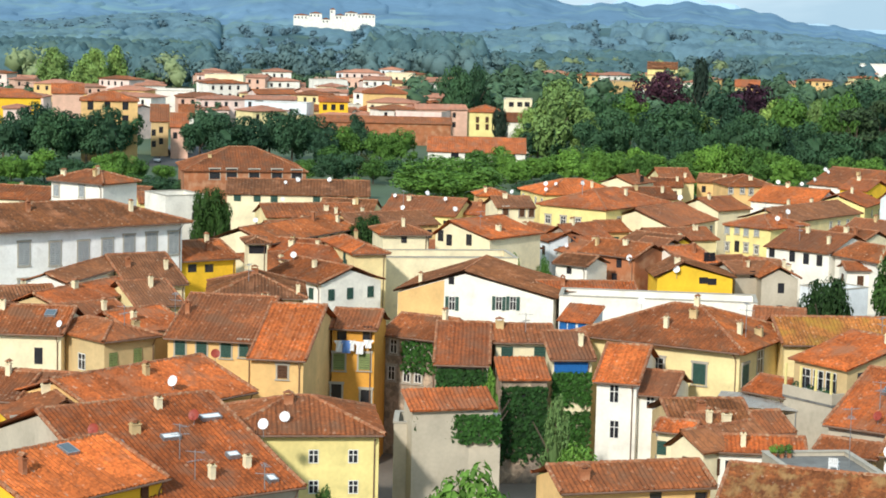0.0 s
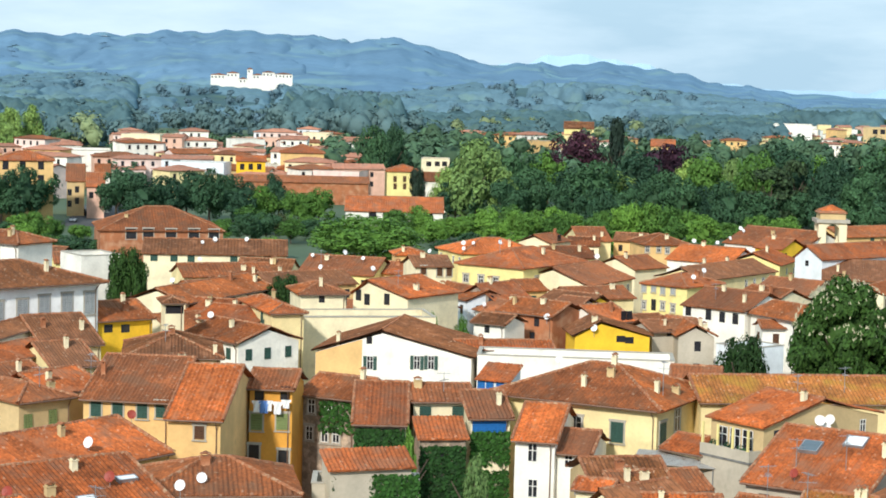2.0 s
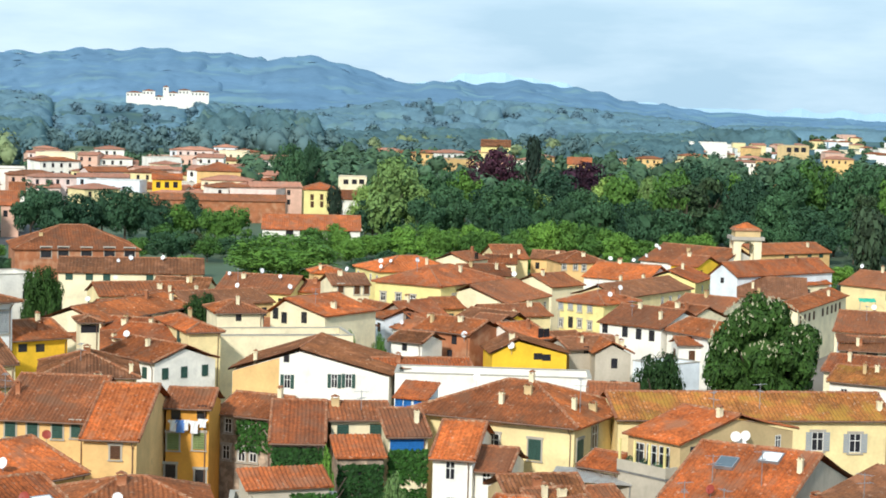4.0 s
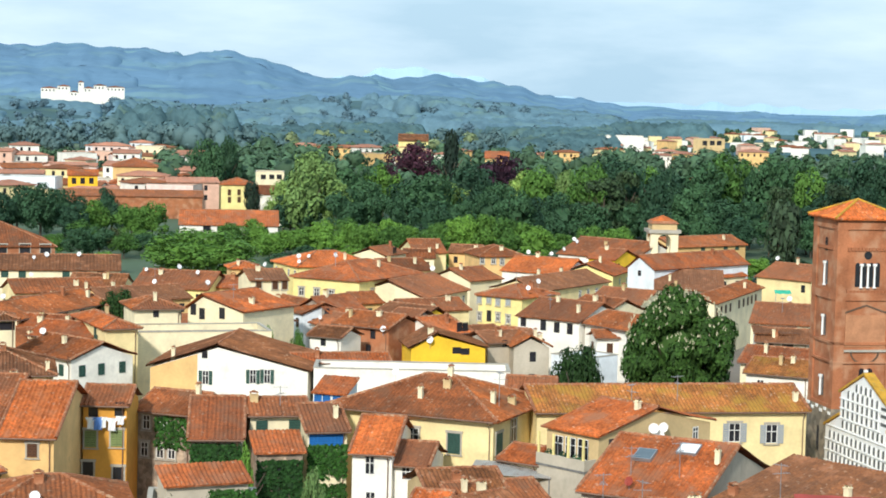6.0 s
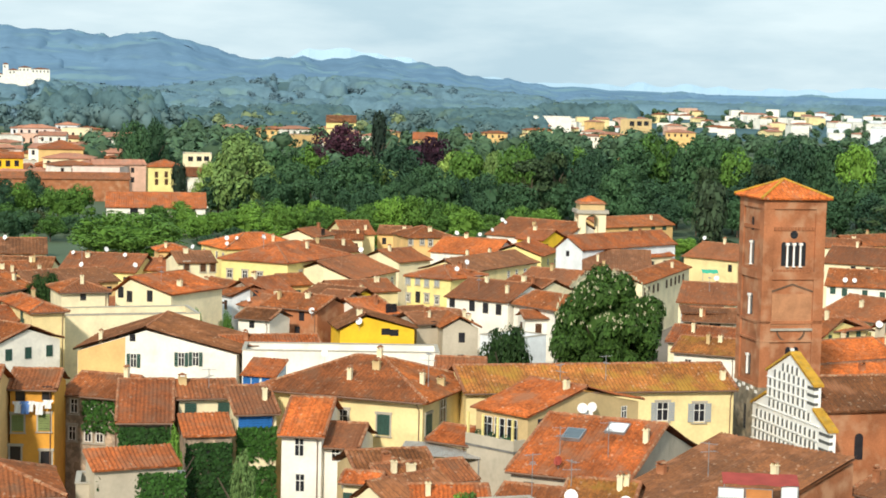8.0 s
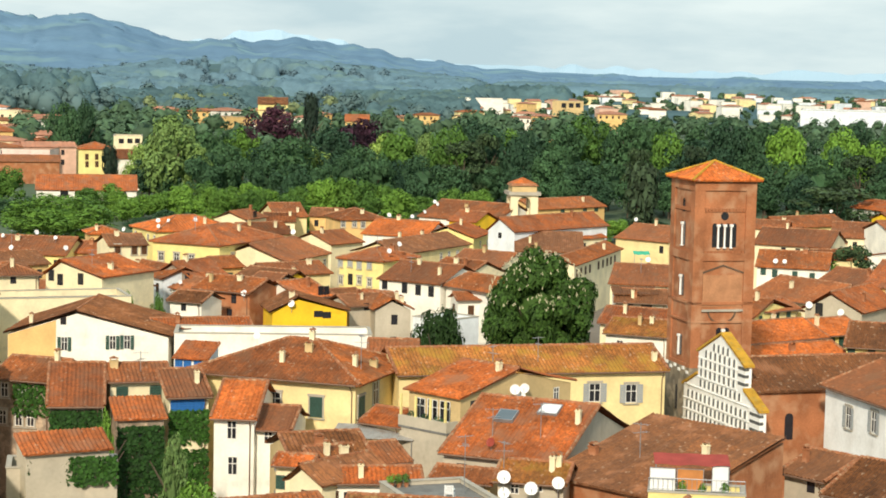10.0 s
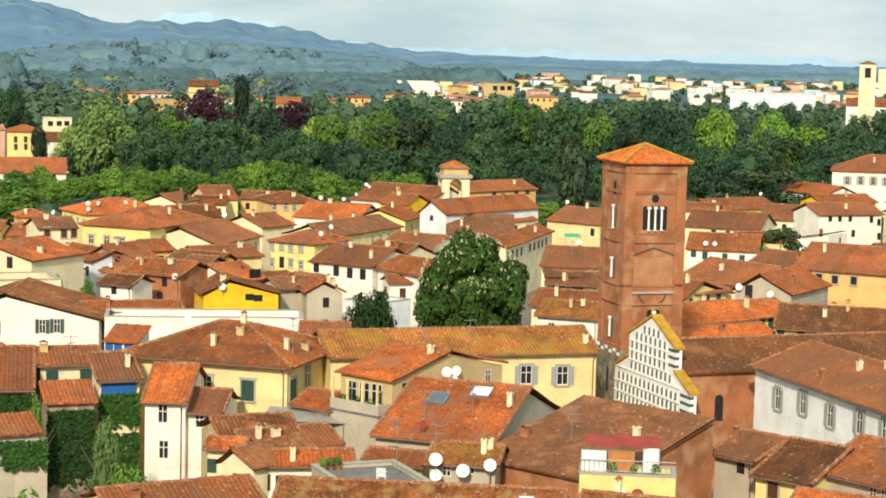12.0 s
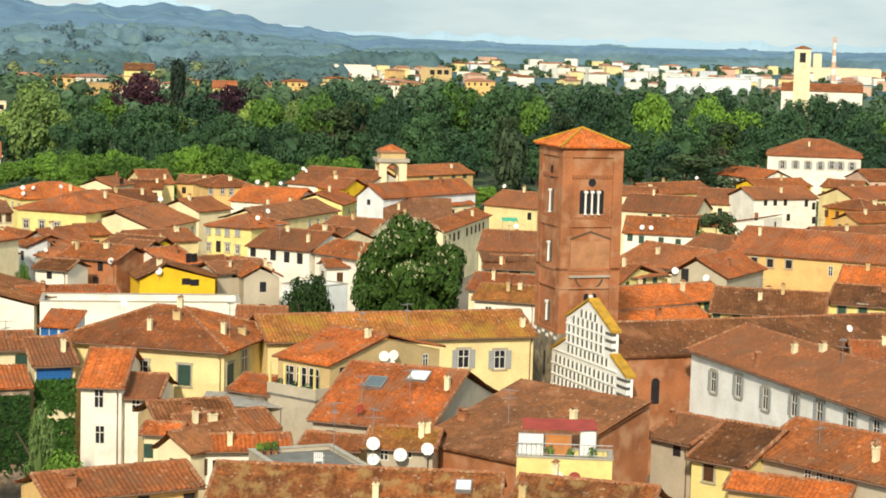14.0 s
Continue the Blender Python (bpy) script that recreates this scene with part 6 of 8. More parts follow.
            part("window", Shape().prism(arch_outline(0.6, 1.4), -0.03, 0.3).mesh("window"), PANE, top, m=q @ pose(mid, 0.15, 28.1))
            part("slit", Shape().prism(arch_outline(0.6, 2.6), -0.03, 0.2).mesh("slit"), PANE, top, m=q @ pose(mid, -0.02, 7.2))
    blk = Shape().box(-0.3, -0.1, -0.16, 0.3, 0.1, 0.16).mesh("marble_block")
    for k in range(6):
        part("marble_block", blk, MARBLE, top, m=faces[1] @ pose(0.5 + k * 1.15, 0.0, low - 0.2 - 0.3 * (k % 2)))
    return top


bell_tower(64.9, 200.6, 4.0, 6.8, 31.4)

CH_TURN = 6.97
church = house(66.06, 185.61, CH_TURN, 52.0, 10.6, 12.3, "p", 2.3, "brick", "b", what="church", over=0.5)
church["label"] = "old brick church with brown tile roof and striped marble front"
fm = pose(-0.5, 13.7, 0, 0, 0, -90)
out_l = [(0, 0), (17.3, 0), (17.3, 10.6), (13.9, 12.1), (13.9, 14.5), (8.6, 16.9), (3.3, 14.5), (3.3, 12.1), (0, 10.6)]
front = part("facade", Shape().prism(out_l, 0, 0.7).mesh("facade"), MARBLE, church, "white marble front with dark inlay", m=fm)
for z in (8.6, 9.4, 10.1, 12.6, 13.4, 14.1):
    a, b = (15.2, 17.3) if z < 11 else (12.4, 13.9)
    part("dark_band", Shape().box(a, -0.03, z, b + 0.03, 0.4, z + 0.3).mesh("dark_band"), MARBLEDARK, front)
for z in (1.2, 2.6, 4.0, 5.4):
    part("dark_band", Shape().box(0.1, -0.03, z, 17.2, 0.1, z + 0.35).mesh("dark_band"), MARBLEDARK, front)
inlay = Shape().prism(arch_outline(0.52, 0.80, 5), -0.04, 0.1).mesh("inlay_arch")
column = Shape().tube((0, -0.12, 0), (0, -0.12, 0.78), 0.07, 0.06, 6).mesh("colonnette")
for row, (z, a, b) in enumerate(((6.2, 0.5, 14.8), (7.3, 0.5, 14.8), (8.4, 0.5, 14.8), (9.5, 0.7, 14.8), (11.0, 3.6, 13.4), (12.1, 3.6, 12.1), (13.1, 3.6, 12.1), (14.1, 4.6, 12.1), (15.0, 6.4, 10.6))):
    n = int((b - a) / 0.95)
    for k in range(n):
        px = a + (b - a) * (k + 0.5) / n
        part("inlay_arch", inlay, MARBLEDARK, front, m=pose(px, 0, z))
        part("colonnette", column, MARBLE, front, m=pose(px + 0.48, 0, z))
for z in (6.0, 7.1, 8.2, 9.3, 10.75, 11.9, 12.9, 13.9):
    a, b = (0, 15.2) if z < 11 else (3.3, 12.4)
    part("ledge", Shape().box(a, -0.12, z, b, 0.1, z + 0.09).mesh("ledge"), MARBLE, front)
for a, b in (((17.5, 10.6), (13.9, 12.2)), ((14.1, 14.45), (8.6, 16.95)), ((3.1, 14.45), (8.6, 16.95)), ((-0.2, 10.6), (3.3, 12.2))):
    s = Shape().prism([a, b, (b[0], b[1] + 0.25), (a[0], a[1] + 0.25)] if a[0] < b[0] else [b, a, (a[0], a[1] + 0.25), (b[0], b[1] + 0.25)], -0.2, 0.9)
    part("coping", s.mesh("coping"), LICHEN, front, "lichen-covered coping")
for wx in (4.5, 15.0):
    part("window", Shape().prism(arch_outline(0.9, 2.6), -0.05, 0.2).mesh("window"), PANE, church, m=pose(wx, 0, 7.2))
part("drainpipe", Shape().tube((9.5, -0.12, 0), (9.5, -0.12, 11.0), 0.09).mesh("drainpipe"), PIPE, church)

# ---- the small domed belfry ----
belfry = tagged(new("belfry"), "small pale stone belfry with open arches and tiled cap", "belfry")
belfry.matrix_basis = pose(94.93, 419.39, 0, 0, 0, -4)
part("base", Shape().box(-0.4, -0.4, 0, 6.3, 6.3, 9.4).mesh("base"), WALLS["pale"], belfry)
part("floor_ledge", Shape().box(-0.7, -0.7, 9.4, 6.6, 6.6, 9.8).mesh("floor_ledge"), STONE, belfry)
post = Shape().box(0, 0, 9.8, 1.6, 1.6, 14.4).mesh("pier")
for ox in (0, 4.3):
    for oy in (0, 4.3):
        part("pier", post, WALLS["pale"], belfry, m=pose(ox, oy, 0))
for k in range(4):
    q = Matrix.Translation((2.95, 2.95, 0)) @ Matrix.Rotation(k * math.pi / 2, 4, "Z") @ pose(-1.35, -2.95, 0)
    o = [(0, 14.4), (0, 12.9)] + [(1.35 - 1.35 * math.cos(math.pi * j / 8), 12.9 + 1.2 * math.sin(math.pi * j / 8)) for j in range(1, 8)] + [(2.7, 12.9), (2.7, 14.4)]
    part("arch", Shape().prism(o, 0.1, 1.3).mesh("arch"), WALLS["pale"], belfry, m=q)
part("cornice", Shape().box(-0.5, -0.5, 14.4, 6.4, 6.4, 15.1).mesh("cornice"), STONE, belfry)
part("attic", Shape().box(0.3, 0.3, 15.1, 5.6, 5.6, 16.4).mesh("attic"), WALLS["tan"], belfry)
cap = Shape()
q = Matrix.Translation((2.95, 2.95, 16.4)) @ Matrix.Rotation(math.pi / 4, 4, "Z")
cone = Shape().tube((0, 0, 0), (0, 0, 0.5), 4.3, 3.6, 4).v, Shape().tube((0, 0, 0.5), (0, 0, 1.6), 3.6, 0.3, 4)
cap.add([q @ Vector(v) for v in cone[0]], Shape().tube((0, 0, 0), (0, 0, 0.5), 4.3, 3.6, 4).f)
part("eave_band", cap.mesh("eave_band"), CAP, belfry)
cap = Shape().add([q @ Vector(v) for v in cone[1].v], cone[1].f)
part("cap", cap.mesh("cap"), ROOFS["r"], belfry)

# ---- washing on the orange house ----
CLOTH = [mat("cloth_white", (0.78, 0.78, 0.76), 0.9, 0.06, 2.0, 9.0, 0.2), mat("cloth_blue", (0.12, 0.24, 0.55), 0.9, 0.1, 2.0, 9.0, 0.2)]


def garment(x, y, z, turn, w, h, kind):
    top = tagged(new("shirt"), "blue shirt drying on a line by a wall" if kind else "white shirt drying on a line by a wall", "shirt", "washing on the line")
    top.matrix_basis = pose(x, y, z, 0, 0, turn)
    vs, fs = [], []
    n = 6
    for j in range(n + 1):
        for i in range(n + 1):
            a, b = i / n, j / n
            flare = 1.35 if b < 0.3 else 0.85
            vs.append(((a - 0.5) * w * flare, 0.05 * math.sin(a * 9 + b * 4), -b * h))
    for j in range(n):
        for i in range(n):
            k = j * (n + 1) + i
            fs.append((k, k + n + 1, k + n + 2, k + 1))
    m = len(vs)
    vs += [(a, b + 0.03, c) for a, b, c in vs]
    fs += [tuple(reversed([q + m for q in f])) for f in fs]
    part("cloth", mesh("cloth", vs, fs), CLOTH[kind], top)


garment(-9.67, 191.03, 12.39, -7.5, 0.7, 1.1, 0)
garment(-8.97, 190.93, 12.42, -7.5, 0.9, 1.2, 1)
garment(-8.43, 190.86, 12.44, -7.5, 0.5, 1.0, 0)
garment(-7.67, 190.76, 12.37, -7.5, 0.8, 1.2, 0)
garment(-6.86, 190.66, 12.57, -7.5, 0.7, 0.8, 0)


# ---- trees ----
def foliage(name, col, var=0.5, rough=0.75):
    m = bpy.data.materials.new(name)
    m.use_nodes = True
    nt = m.node_tree
    b = nt.nodes["Principled BSDF"]
    b.inputs["Roughness"].default_value, b.inputs["Specular IOR Level"].default_value = rough, 0.25
    g = nt.nodes.new("ShaderNodeNewGeometry")
    r = nt.nodes.new("ShaderNodeValToRGB")
    r.color_ramp.elements[0].color = (*[c * (1 - var) for c in col], 1)
    r.color_ramp.elements[1].color = (*[min(1, c * (1 + var)) for c in col], 1)
    nt.links.new(g.outputs["Random Per Island"], r.inputs[0])
    oi = nt.nodes.new("ShaderNodeObjectInfo")
    mx = nt.nodes.new("ShaderNodeMix")
    mx.data_type, mx.blend_type = "RGBA", "MULTIPLY"
    mx.inputs[0].default_value = 1.0
    r2 = nt.nodes.new("ShaderNodeValToRGB")
    r2.color_ramp.elements[0].color, r2.color_ramp.elements[1].color = (0.55, 0.6, 0.68, 1), (1.4, 1.3, 1.05, 1)
    nt.links.new(oi.outputs["Random"], r2.inputs[0])
    nt.links.new(r.outputs[0], mx.inputs["A"])
    nt.links.new(r2.outputs[0], mx.inputs["B"])
    nt.links.new(mx.outputs["Result"], b.inputs["Base Color"])
    return m


LEAF = {
    "chestnut": foliage("leaves_chestnut", (0.030, 0.072, 0.013), 0.45), "dark": foliage("leaves_dark", (0.036, 0.088, 0.042), 0.3), "bright": foliage("leaves_bright", (0.098, 0.205, 0.034), 0.3),
    "olive": foliage("leaves_olive", (0.10, 0.12, 0.04)), "poplar": foliage("leaves_poplar", (0.20, 0.31, 0.085), 0.3), "purple": foliage("leaves_purple", (0.045, 0.016, 0.032)),
    "pine": foliage("leaves_pine", (0.030, 0.055, 0.026)), "ivy": foliage("leaves_ivy", (0.020, 0.066, 0.010)),
    "cypress": foliage("leaves_cypress", (0.025, 0.045, 0.026)), "blossom": foliage("blossom", (0.55, 0.52, 0.38), 0.2),
}
BARK = mat("bark", (0.11, 0.085, 0.06), 0.95, 0.3, 2.0, 8.0, 0.5)


def leaf_cloud(rnd, lobes, count, size, squash=1.0):
    """Many small leaf tufts on the skins of overlapping lobes (centre, radius)."""
    vs, fs = [], []
    total = sum(r * r for _, r in lobes)
    for c, r in lobes:
        for _ in range(int(count * r * r / total)):
            d = Vector((rnd.gauss(0, 1), rnd.gauss(0, 1), rnd.gauss(0.15, 1))).normalized()
            p = Vector(c) + Vector((d.x, d.y, d.z * squash)) * (r * rnd.uniform(0.72, 1.08))
            n = (d + Vector((rnd.uniform(-0.4, 0.4), rnd.uniform(-0.4, 0.4), rnd.uniform(-0.1, 0.6)))).normalized()
            t = n.orthogonal().normalized()
            t = (Matrix.Rotation(rnd.uniform(0, math.tau), 3, n) @ t) * (size * rnd.uniform(0.6, 1.3))
            b = n.cross(t) * rnd.uniform(0.5, 0.9)
            k = len(vs)
            vs += [p - t, p - b * 0.8 + n * size * 0.2, p + t, p + b * 0.8 + n * size * 0.2]
            fs.append((k, k + 1, k + 2, k + 3))
    return vs, fs


def crown(kind, seed):
    """A crown in a unit frame: height 1, width 1 about the trunk's axis."""
    rnd = random.Random(seed)
    lobes = []
    if kind in ("cypress",):
        for k in range(14):
            h = 0.1 + 0.88 * k / 14
            r = 0.42 * math.sin(math.pi * min(1, 0.28 + 0.72 * (1 - k / 14))) + 0.04
            lobes.append(((rnd.uniform(-0.05, 0.05), rnd.uniform(-0.05, 0.05), h), r * rnd.uniform(0.75, 1.0)))
        return leaf_cloud(rnd, lobes, 900, 0.07, 0.35)
    if kind == "pine":
        for k in range(26):
            h = 0.3 + 0.65 * rnd.random()
            r = 0.42 * (1.08 - h) + 0.1
            a = rnd.uniform(0, math.tau)
            lobes.append(((r * math.cos(a), r * math.sin(a), h), rnd.uniform(0.1, 0.17)))
        return leaf_cloud(rnd, lobes, 1500, 0.035, 0.5)
    tall = {"poplar": (0.30, 0.46), "willow": (0.34, 0.5), "purple": (0.43, 0.42), "bush": (0.40, 0.45), "round": (0.42, 0.42), "oak": (0.42, 0.42), "chestnut": (0.45, 0.34)}.get(kind, (0.38, 0.44))
    mid = {"poplar": 0.52, "bush": 0.5, "round": 0.52, "oak": 0.56, "willow": 0.5, "chestnut": 0.66}.get(kind, 0.55)
    count = {"chestnut": 24000, "round": 9000, "oak": 7000, "bush": 2600}.get(kind, 2700)
    size = {"chestnut": 0.021, "round": 0.02, "oak": 0.024, "bush": 0.034}.get(kind, 0.032)
    many = {"chestnut": 85, "round": 85, "oak": 85}.get(kind, 34)
    for k in range(many):
        a, b = rnd.uniform(0, math.tau), math.acos(rnd.uniform(-0.85, 1))
        q = rnd.uniform(0.55, 1.0) ** 0.6
        lobes.append(((tall[0] * q * math.sin(b) * math.cos(a), tall[0] * q * math.sin(b) * math.sin(a), mid + tall[1] * q * math.cos(b) * 0.86), rnd.uniform(0.09, 0.16) * (0.8 if many == 85 else 1)))
    vs, fs = leaf_cloud(rnd, lobes, count, size, 0.7 if kind == "chestnut" else 0.85)
    # the shaded inner mass
    n, m = 10, 7
    k0 = len(vs)
    for j in range(m + 1):
        for i in range(n):
            a, b = i * math.tau / n, math.pi * j / m
            q = 0.55 + 0.10 * math.sin(i * 2.4 + j * 1.7 + seed)
            vs.append(Vector((tall[0] * q * math.sin(b) * math.cos(a), tall[0] * q * math.sin(b) * math.sin(a), mid + tall[1] * 0.86 * q * math.cos(b))))
    for j in range(m):
        for i in range(n):
            fs.append((k0 + j * n + i, k0 + (j + 1) * n + i, k0 + (j + 1) * n + (i + 1) % n, k0 + j * n + (i + 1) % n))
    return vs, fs


CROWNS, TRUNKS = {}, {}
TREE_LABEL = {"chestnut": "large horse chestnut in bloom above the roofs", "dark": "dense dark green broadleaf tree", "bright": "fresh green round-headed tree by the walls", "olive": "olive green rounded tree",
              "poplar": "tall light green poplar", "purple": "dark purple copper beech", "pine": "dark spreading conifer among houses", "cypress": "slim dark pointed cypress", "oak": "dark green evergreen oak beside a white yard wall", "round": "very wide bright green plane tree",
              "bush": "leafy green garden shrub between houses", "willow": "hanging yellow-green garden tree"}


def tree(x, y, height, width, kind):
    rnd = random.Random(int(x * 13 + y * 7))
    v = rnd.randrange(3) if kind in ("dark", "bright") else 0
    key = (kind, v)
    if key not in CROWNS:
        CROWNS[key] = mesh("crown", *crown(kind, 11 + v * 5 + len(kind)))
        s = Shape().tube((0, 0, 0), (0.01, 0, 0.35), 0.035, 0.026, 8).tube((0.01, 0, 0.35), (0, 0.02, 0.75), 0.026, 0.01, 7)
        for k in range(6):
            a = k * math.tau / 6 + 0.3
            s.tube((0.01, 0, 0.28 + 0.04 * k), (0.24 * math.cos(a), 0.24 * math.sin(a), 0.5 + 0.05 * k), 0.016, 0.005, 5)
        TRUNKS[key] = s.mesh("trunk")
    top = tagged(new("tree"), TREE_LABEL[kind], "tree", "trees along the walls" if kind in ("dark", "bright") else "")
    top.matrix_basis = pose(x, y, 0, 0, 0, rnd.uniform(0, 360))
    sc = Matrix.Diagonal((width * 1.08, width * 1.08, height, 1))
    leaf = LEAF[{"round": "bright", "oak": "chestnut", "bush": "bright", "willow": "poplar"}.get(kind, kind)]
    part("crown", CROWNS[key], leaf, top, m=sc)
    part("trunk", TRUNKS[key], BARK, top, m=Matrix.Diagonal((height * 0.7, height * 0.7, height, 1)))
    if kind == "chestnut":
        vs, fs = [], []
        for _ in range(260):
            a, b = rnd.uniform(0, math.tau), math.acos(rnd.uniform(0.05, 1))
            p = Vector((0.5 * math.sin(b) * math.cos(a) * width, 0.5 * math.sin(b) * math.sin(a) * width, (0.68 + 0.325 * math.cos(b)) * height))
            for q in range(3):
                e = p + Vector((rnd.uniform(-0.1, 0.1), rnd.uniform(-0.1, 0.1), q * 0.1))
                k = len(vs)
                h = 0.09 - 0.02 * q
                vs += [e + Vector((h, 0, 0)), e + Vector((0, h, 0.05)), e + Vector((-h, 0, 0)), e + Vector((0, -h, 0.05)), e + Vector((0, 0, 0.2))]
                fs += [(k, k + 1, k + 4), (k + 1, k + 2, k + 4), (k + 2, k + 3, k + 4), (k + 3, k, k + 4)]
        part("blossom", mesh("blossom", vs, fs), LEAF["blossom"], top, "upright cream flower candles")
    return top


def ivy(x, y, turn, w, z0, z1, count, seed):
    rnd = random.Random(seed)
    ob_vs, fs = [], []
    for _ in range(count):
        a, b = rnd.random(), rnd.random()
        edge = 0.12 + 0.18 * abs(math.sin(a * 7 + seed)) + 0.1 * abs(math.sin(a * 17))
        if b < edge * rnd.uniform(0.3, 1):
            continue
        p = Vector((a * w, -rnd.uniform(0.02, 0.3), z0 + b * (z1 - z0)))
        t = Vector((rnd.uniform(-1, 1), rnd.uniform(-0.5, 0.1), rnd.uniform(-1, 1))).normalized() * rnd.uniform(0.12, 0.26)
        q = t.cross(Vector((rnd.uniform(-0.4, 0.4), -1, rnd.uniform(0, 0.6)))).normalized() * t.length * 0.8
        k = len(ob_vs)
        ob_vs += [p - t, p + q, p + t, p - q]
        fs.append((k, k + 1, k + 2, k + 3))
    ob = new("ivy", mesh("ivy", ob_vs, fs))
    ob.data.materials.append(LEAF["ivy"])
    ob.matrix_basis = pose(x, y, 0, 0, 0, turn)
    tagged(ob, "dense green ivy climbing over an old house wall", "ivy", kind="stuff")


ivy(-0.32, 187.61, -1.6, 4.68, 5.5, 10.5, 1500, 1)
ivy(-3.76, 196.90, -28.5, 3.92, 8, 11.6, 500, 2)
ivy(5.76, 186.08, 7.7, 4.29, 1, 9.2, 2000, 3)
ivy(10.61, 188.82, 8.1, 3.74, 6.5, 10.2, 900, 4)
ivy(-1.97, 167.30, -0.6, 7.16, 7.5, 10.3, 1300, 5)
ivy(-2.09, 166.24, 37.5, 8.11, 9.0, 10.4, 700, 6)
ivy(10.98, 188.87, 8.1, 3.36, 1.0, 6.5, 900, 7)
tree(56.5, 233.2, 20.8, 12.4, "chestnut")
tree(42.3, 222.0, 17.3, 6.2, "oak")
tree(1.4, 440.0, 13.3, 26.0, "round")
tree(-11.6, 304.8, 14.2, 6.1, "oak")
tree(-34.8, 303.0, 18.4, 6.2, "oak")
tree(13.8, 275.7, 11.4, 2.6, "bush")
tree(10.0, 278.8, 11.3, 2.0, "bush")
tree(2.3, 128.0, 15.8, 7.6, "bush")
tree(-0.1, 132.0, 13.0, 3.3, "bush")
tree(-8.4, 149.8, 8.6, 2.5, "bush")
tree(10.0, 171.7, 11.8, 2.9, "willow")
tree(11.6, 167.6, 8.5, 5.1, "bush")
tree(4.6, 182.9, 12.1, 1.8, "bush")
tree(134.5, 328.5, 12.4, 10.8, "pine")
tree(129.6, 327.3, 10.4, 8.8, "bright")
tree(186.0, 464.1, 13.6, 27.8, "pine")
tree(226.4, 468.1, 9.5, 11.6, "bright")
tree(170.0, 339.9, 9.1, 7.4, "bright")
tree(31.5, 574.1, 26.6, 19.2, "poplar")
tree(28.0, 579.3, 20.0, 11.3, "poplar")
tree(39.4, 568.6, 17.6, 11.1, "poplar")
tree(78.6, 755.9, 24.2, 20.0, "purple")
tree(104.2, 692.2, 22.2, 21.0, "purple")
tree(61.4, 677.2, 18.0, 12.0, "purple")
tree(93.7, 754.2, 27.0, 6.4, "cypress")
tree(15.5, 589.8, 15.1, 4.9, "cypress")
tree(133.1, 450.8, 19.3, 9.1, "cypress")
tree(2.5, 700.0, 25.4, 13.6, "dark")
tree(10.5, 719.9, 25.5, 10.0, "dark")
tree(-28.4, 639.4, 10.7, 7.1, "dark")
tree(-104.5, 489.0, 3.6, 8.3, "bright")
tree(-99.3, 490.0, 5.0, 6.9, "bright")
tree(-90.1, 491.8, 5.1, 6.2, "bright")
tree(-83.4, 493.0, 7.2, 6.9, "bright")
tree(-75.4, 494.3, 6.0, 7.6, "bright")
tree(-80.1, 493.5, 6.6, 5.6, "bright")
tree(-68.6, 495.3, 4.7, 6.2, "bright")
tree(-93.4, 491.2, 3.7, 5.6, "bright")
tree(-29.2, 529.2, 7.8, 9.6, "bright")
tree(-22.6, 529.5, 6.1, 8.1, "olive")
tree(-36.5, 528.7, 4.4, 7.4, "bright")
tree(-14.5, 529.8, 5.6, 7.4, "bright")
tree(16.9, 519.7, 7.1, 8.7, "bright")
tree(25.6, 519.4, 7.3, 8.7, "bright")
tree(32.0, 519.0, 9.4, 8.7, "bright")
tree(39.2, 518.5, 9.2, 7.9, "bright")
tree(47.7, 517.8, 10.4, 8.7, "bright")
tree(52.0, 517.4, 8.8, 7.2, "bright")
tree(61.2, 516.4, 9.8, 8.7, "bright")
tree(65.6, 515.8, 7.1, 7.2, "bright")
tree(67.5, 515.6, 11.9, 10.1, "bright")
tree(73.1, 514.8, 12.4, 10.1, "bright")
tree(78.0, 514.1, 11.8, 8.7, "bright")
tree(83.0, 513.3, 10.6, 7.2, "bright")
tree(-176.2, 913.2, 23.9, 19.4, "poplar")
tree(-161.2, 936.2, 23.4, 15.8, "poplar")
tree(-154.0, 947.6, 24.7, 13.3, "poplar")
tree(-157.5, 886.1, 19.5, 17.5, "poplar")
rnd = random.Random(21)


def polar(az, r):
    return r * math.sin(radians(az)), r * math.cos(radians(az))


def tree_row(az0, az1, step, r0, r1, h0, h1, w0, w1, kinds):
    az = az0
    while az < az1:
        x, y = polar(az, rnd.uniform(r0, r1))
        tree(x, y, rnd.uniform(h0, h1), rnd.uniform(w0, w1), rnd.choice(kinds))
        az += step * rnd.uniform(0.7, 1.3)


tree_row(-13.5, -8.9, 0.55, 535, 560, 14.5, 17.0, 11, 14, ["dark"])
tree_row(-6.9, -3.4, 0.6, 545, 575, 13.0, 16.0, 11, 13, ["dark"])
tree_row(-3.4, -0.7, 0.55, 545, 570, 10.5, 12.0, 9, 11, ["bright", "dark"])
tree_row(2.4, 13.0, 0.6, 590, 640, 15.0, 22.0, 11, 18, ["dark", "dark", "dark", "poplar", "bright"])
tree_row(2.6, 13.0, 0.8, 555, 580, 12.0, 17.0, 10, 13, ["dark"])
tree_row(-13.0, -9.0, 0.5, 480, 500, 6.0, 8.5, 7, 9, ["bright", "dark"])
tree_row(-13.2, -2.4, 0.5, 448, 468, 3.5, 6.0, 6, 8, ["bright", "dark"])
tree_row(2.4, 27.0, 0.6, 470, 500, 4.0, 6.5, 6, 9, ["bright", "dark"])
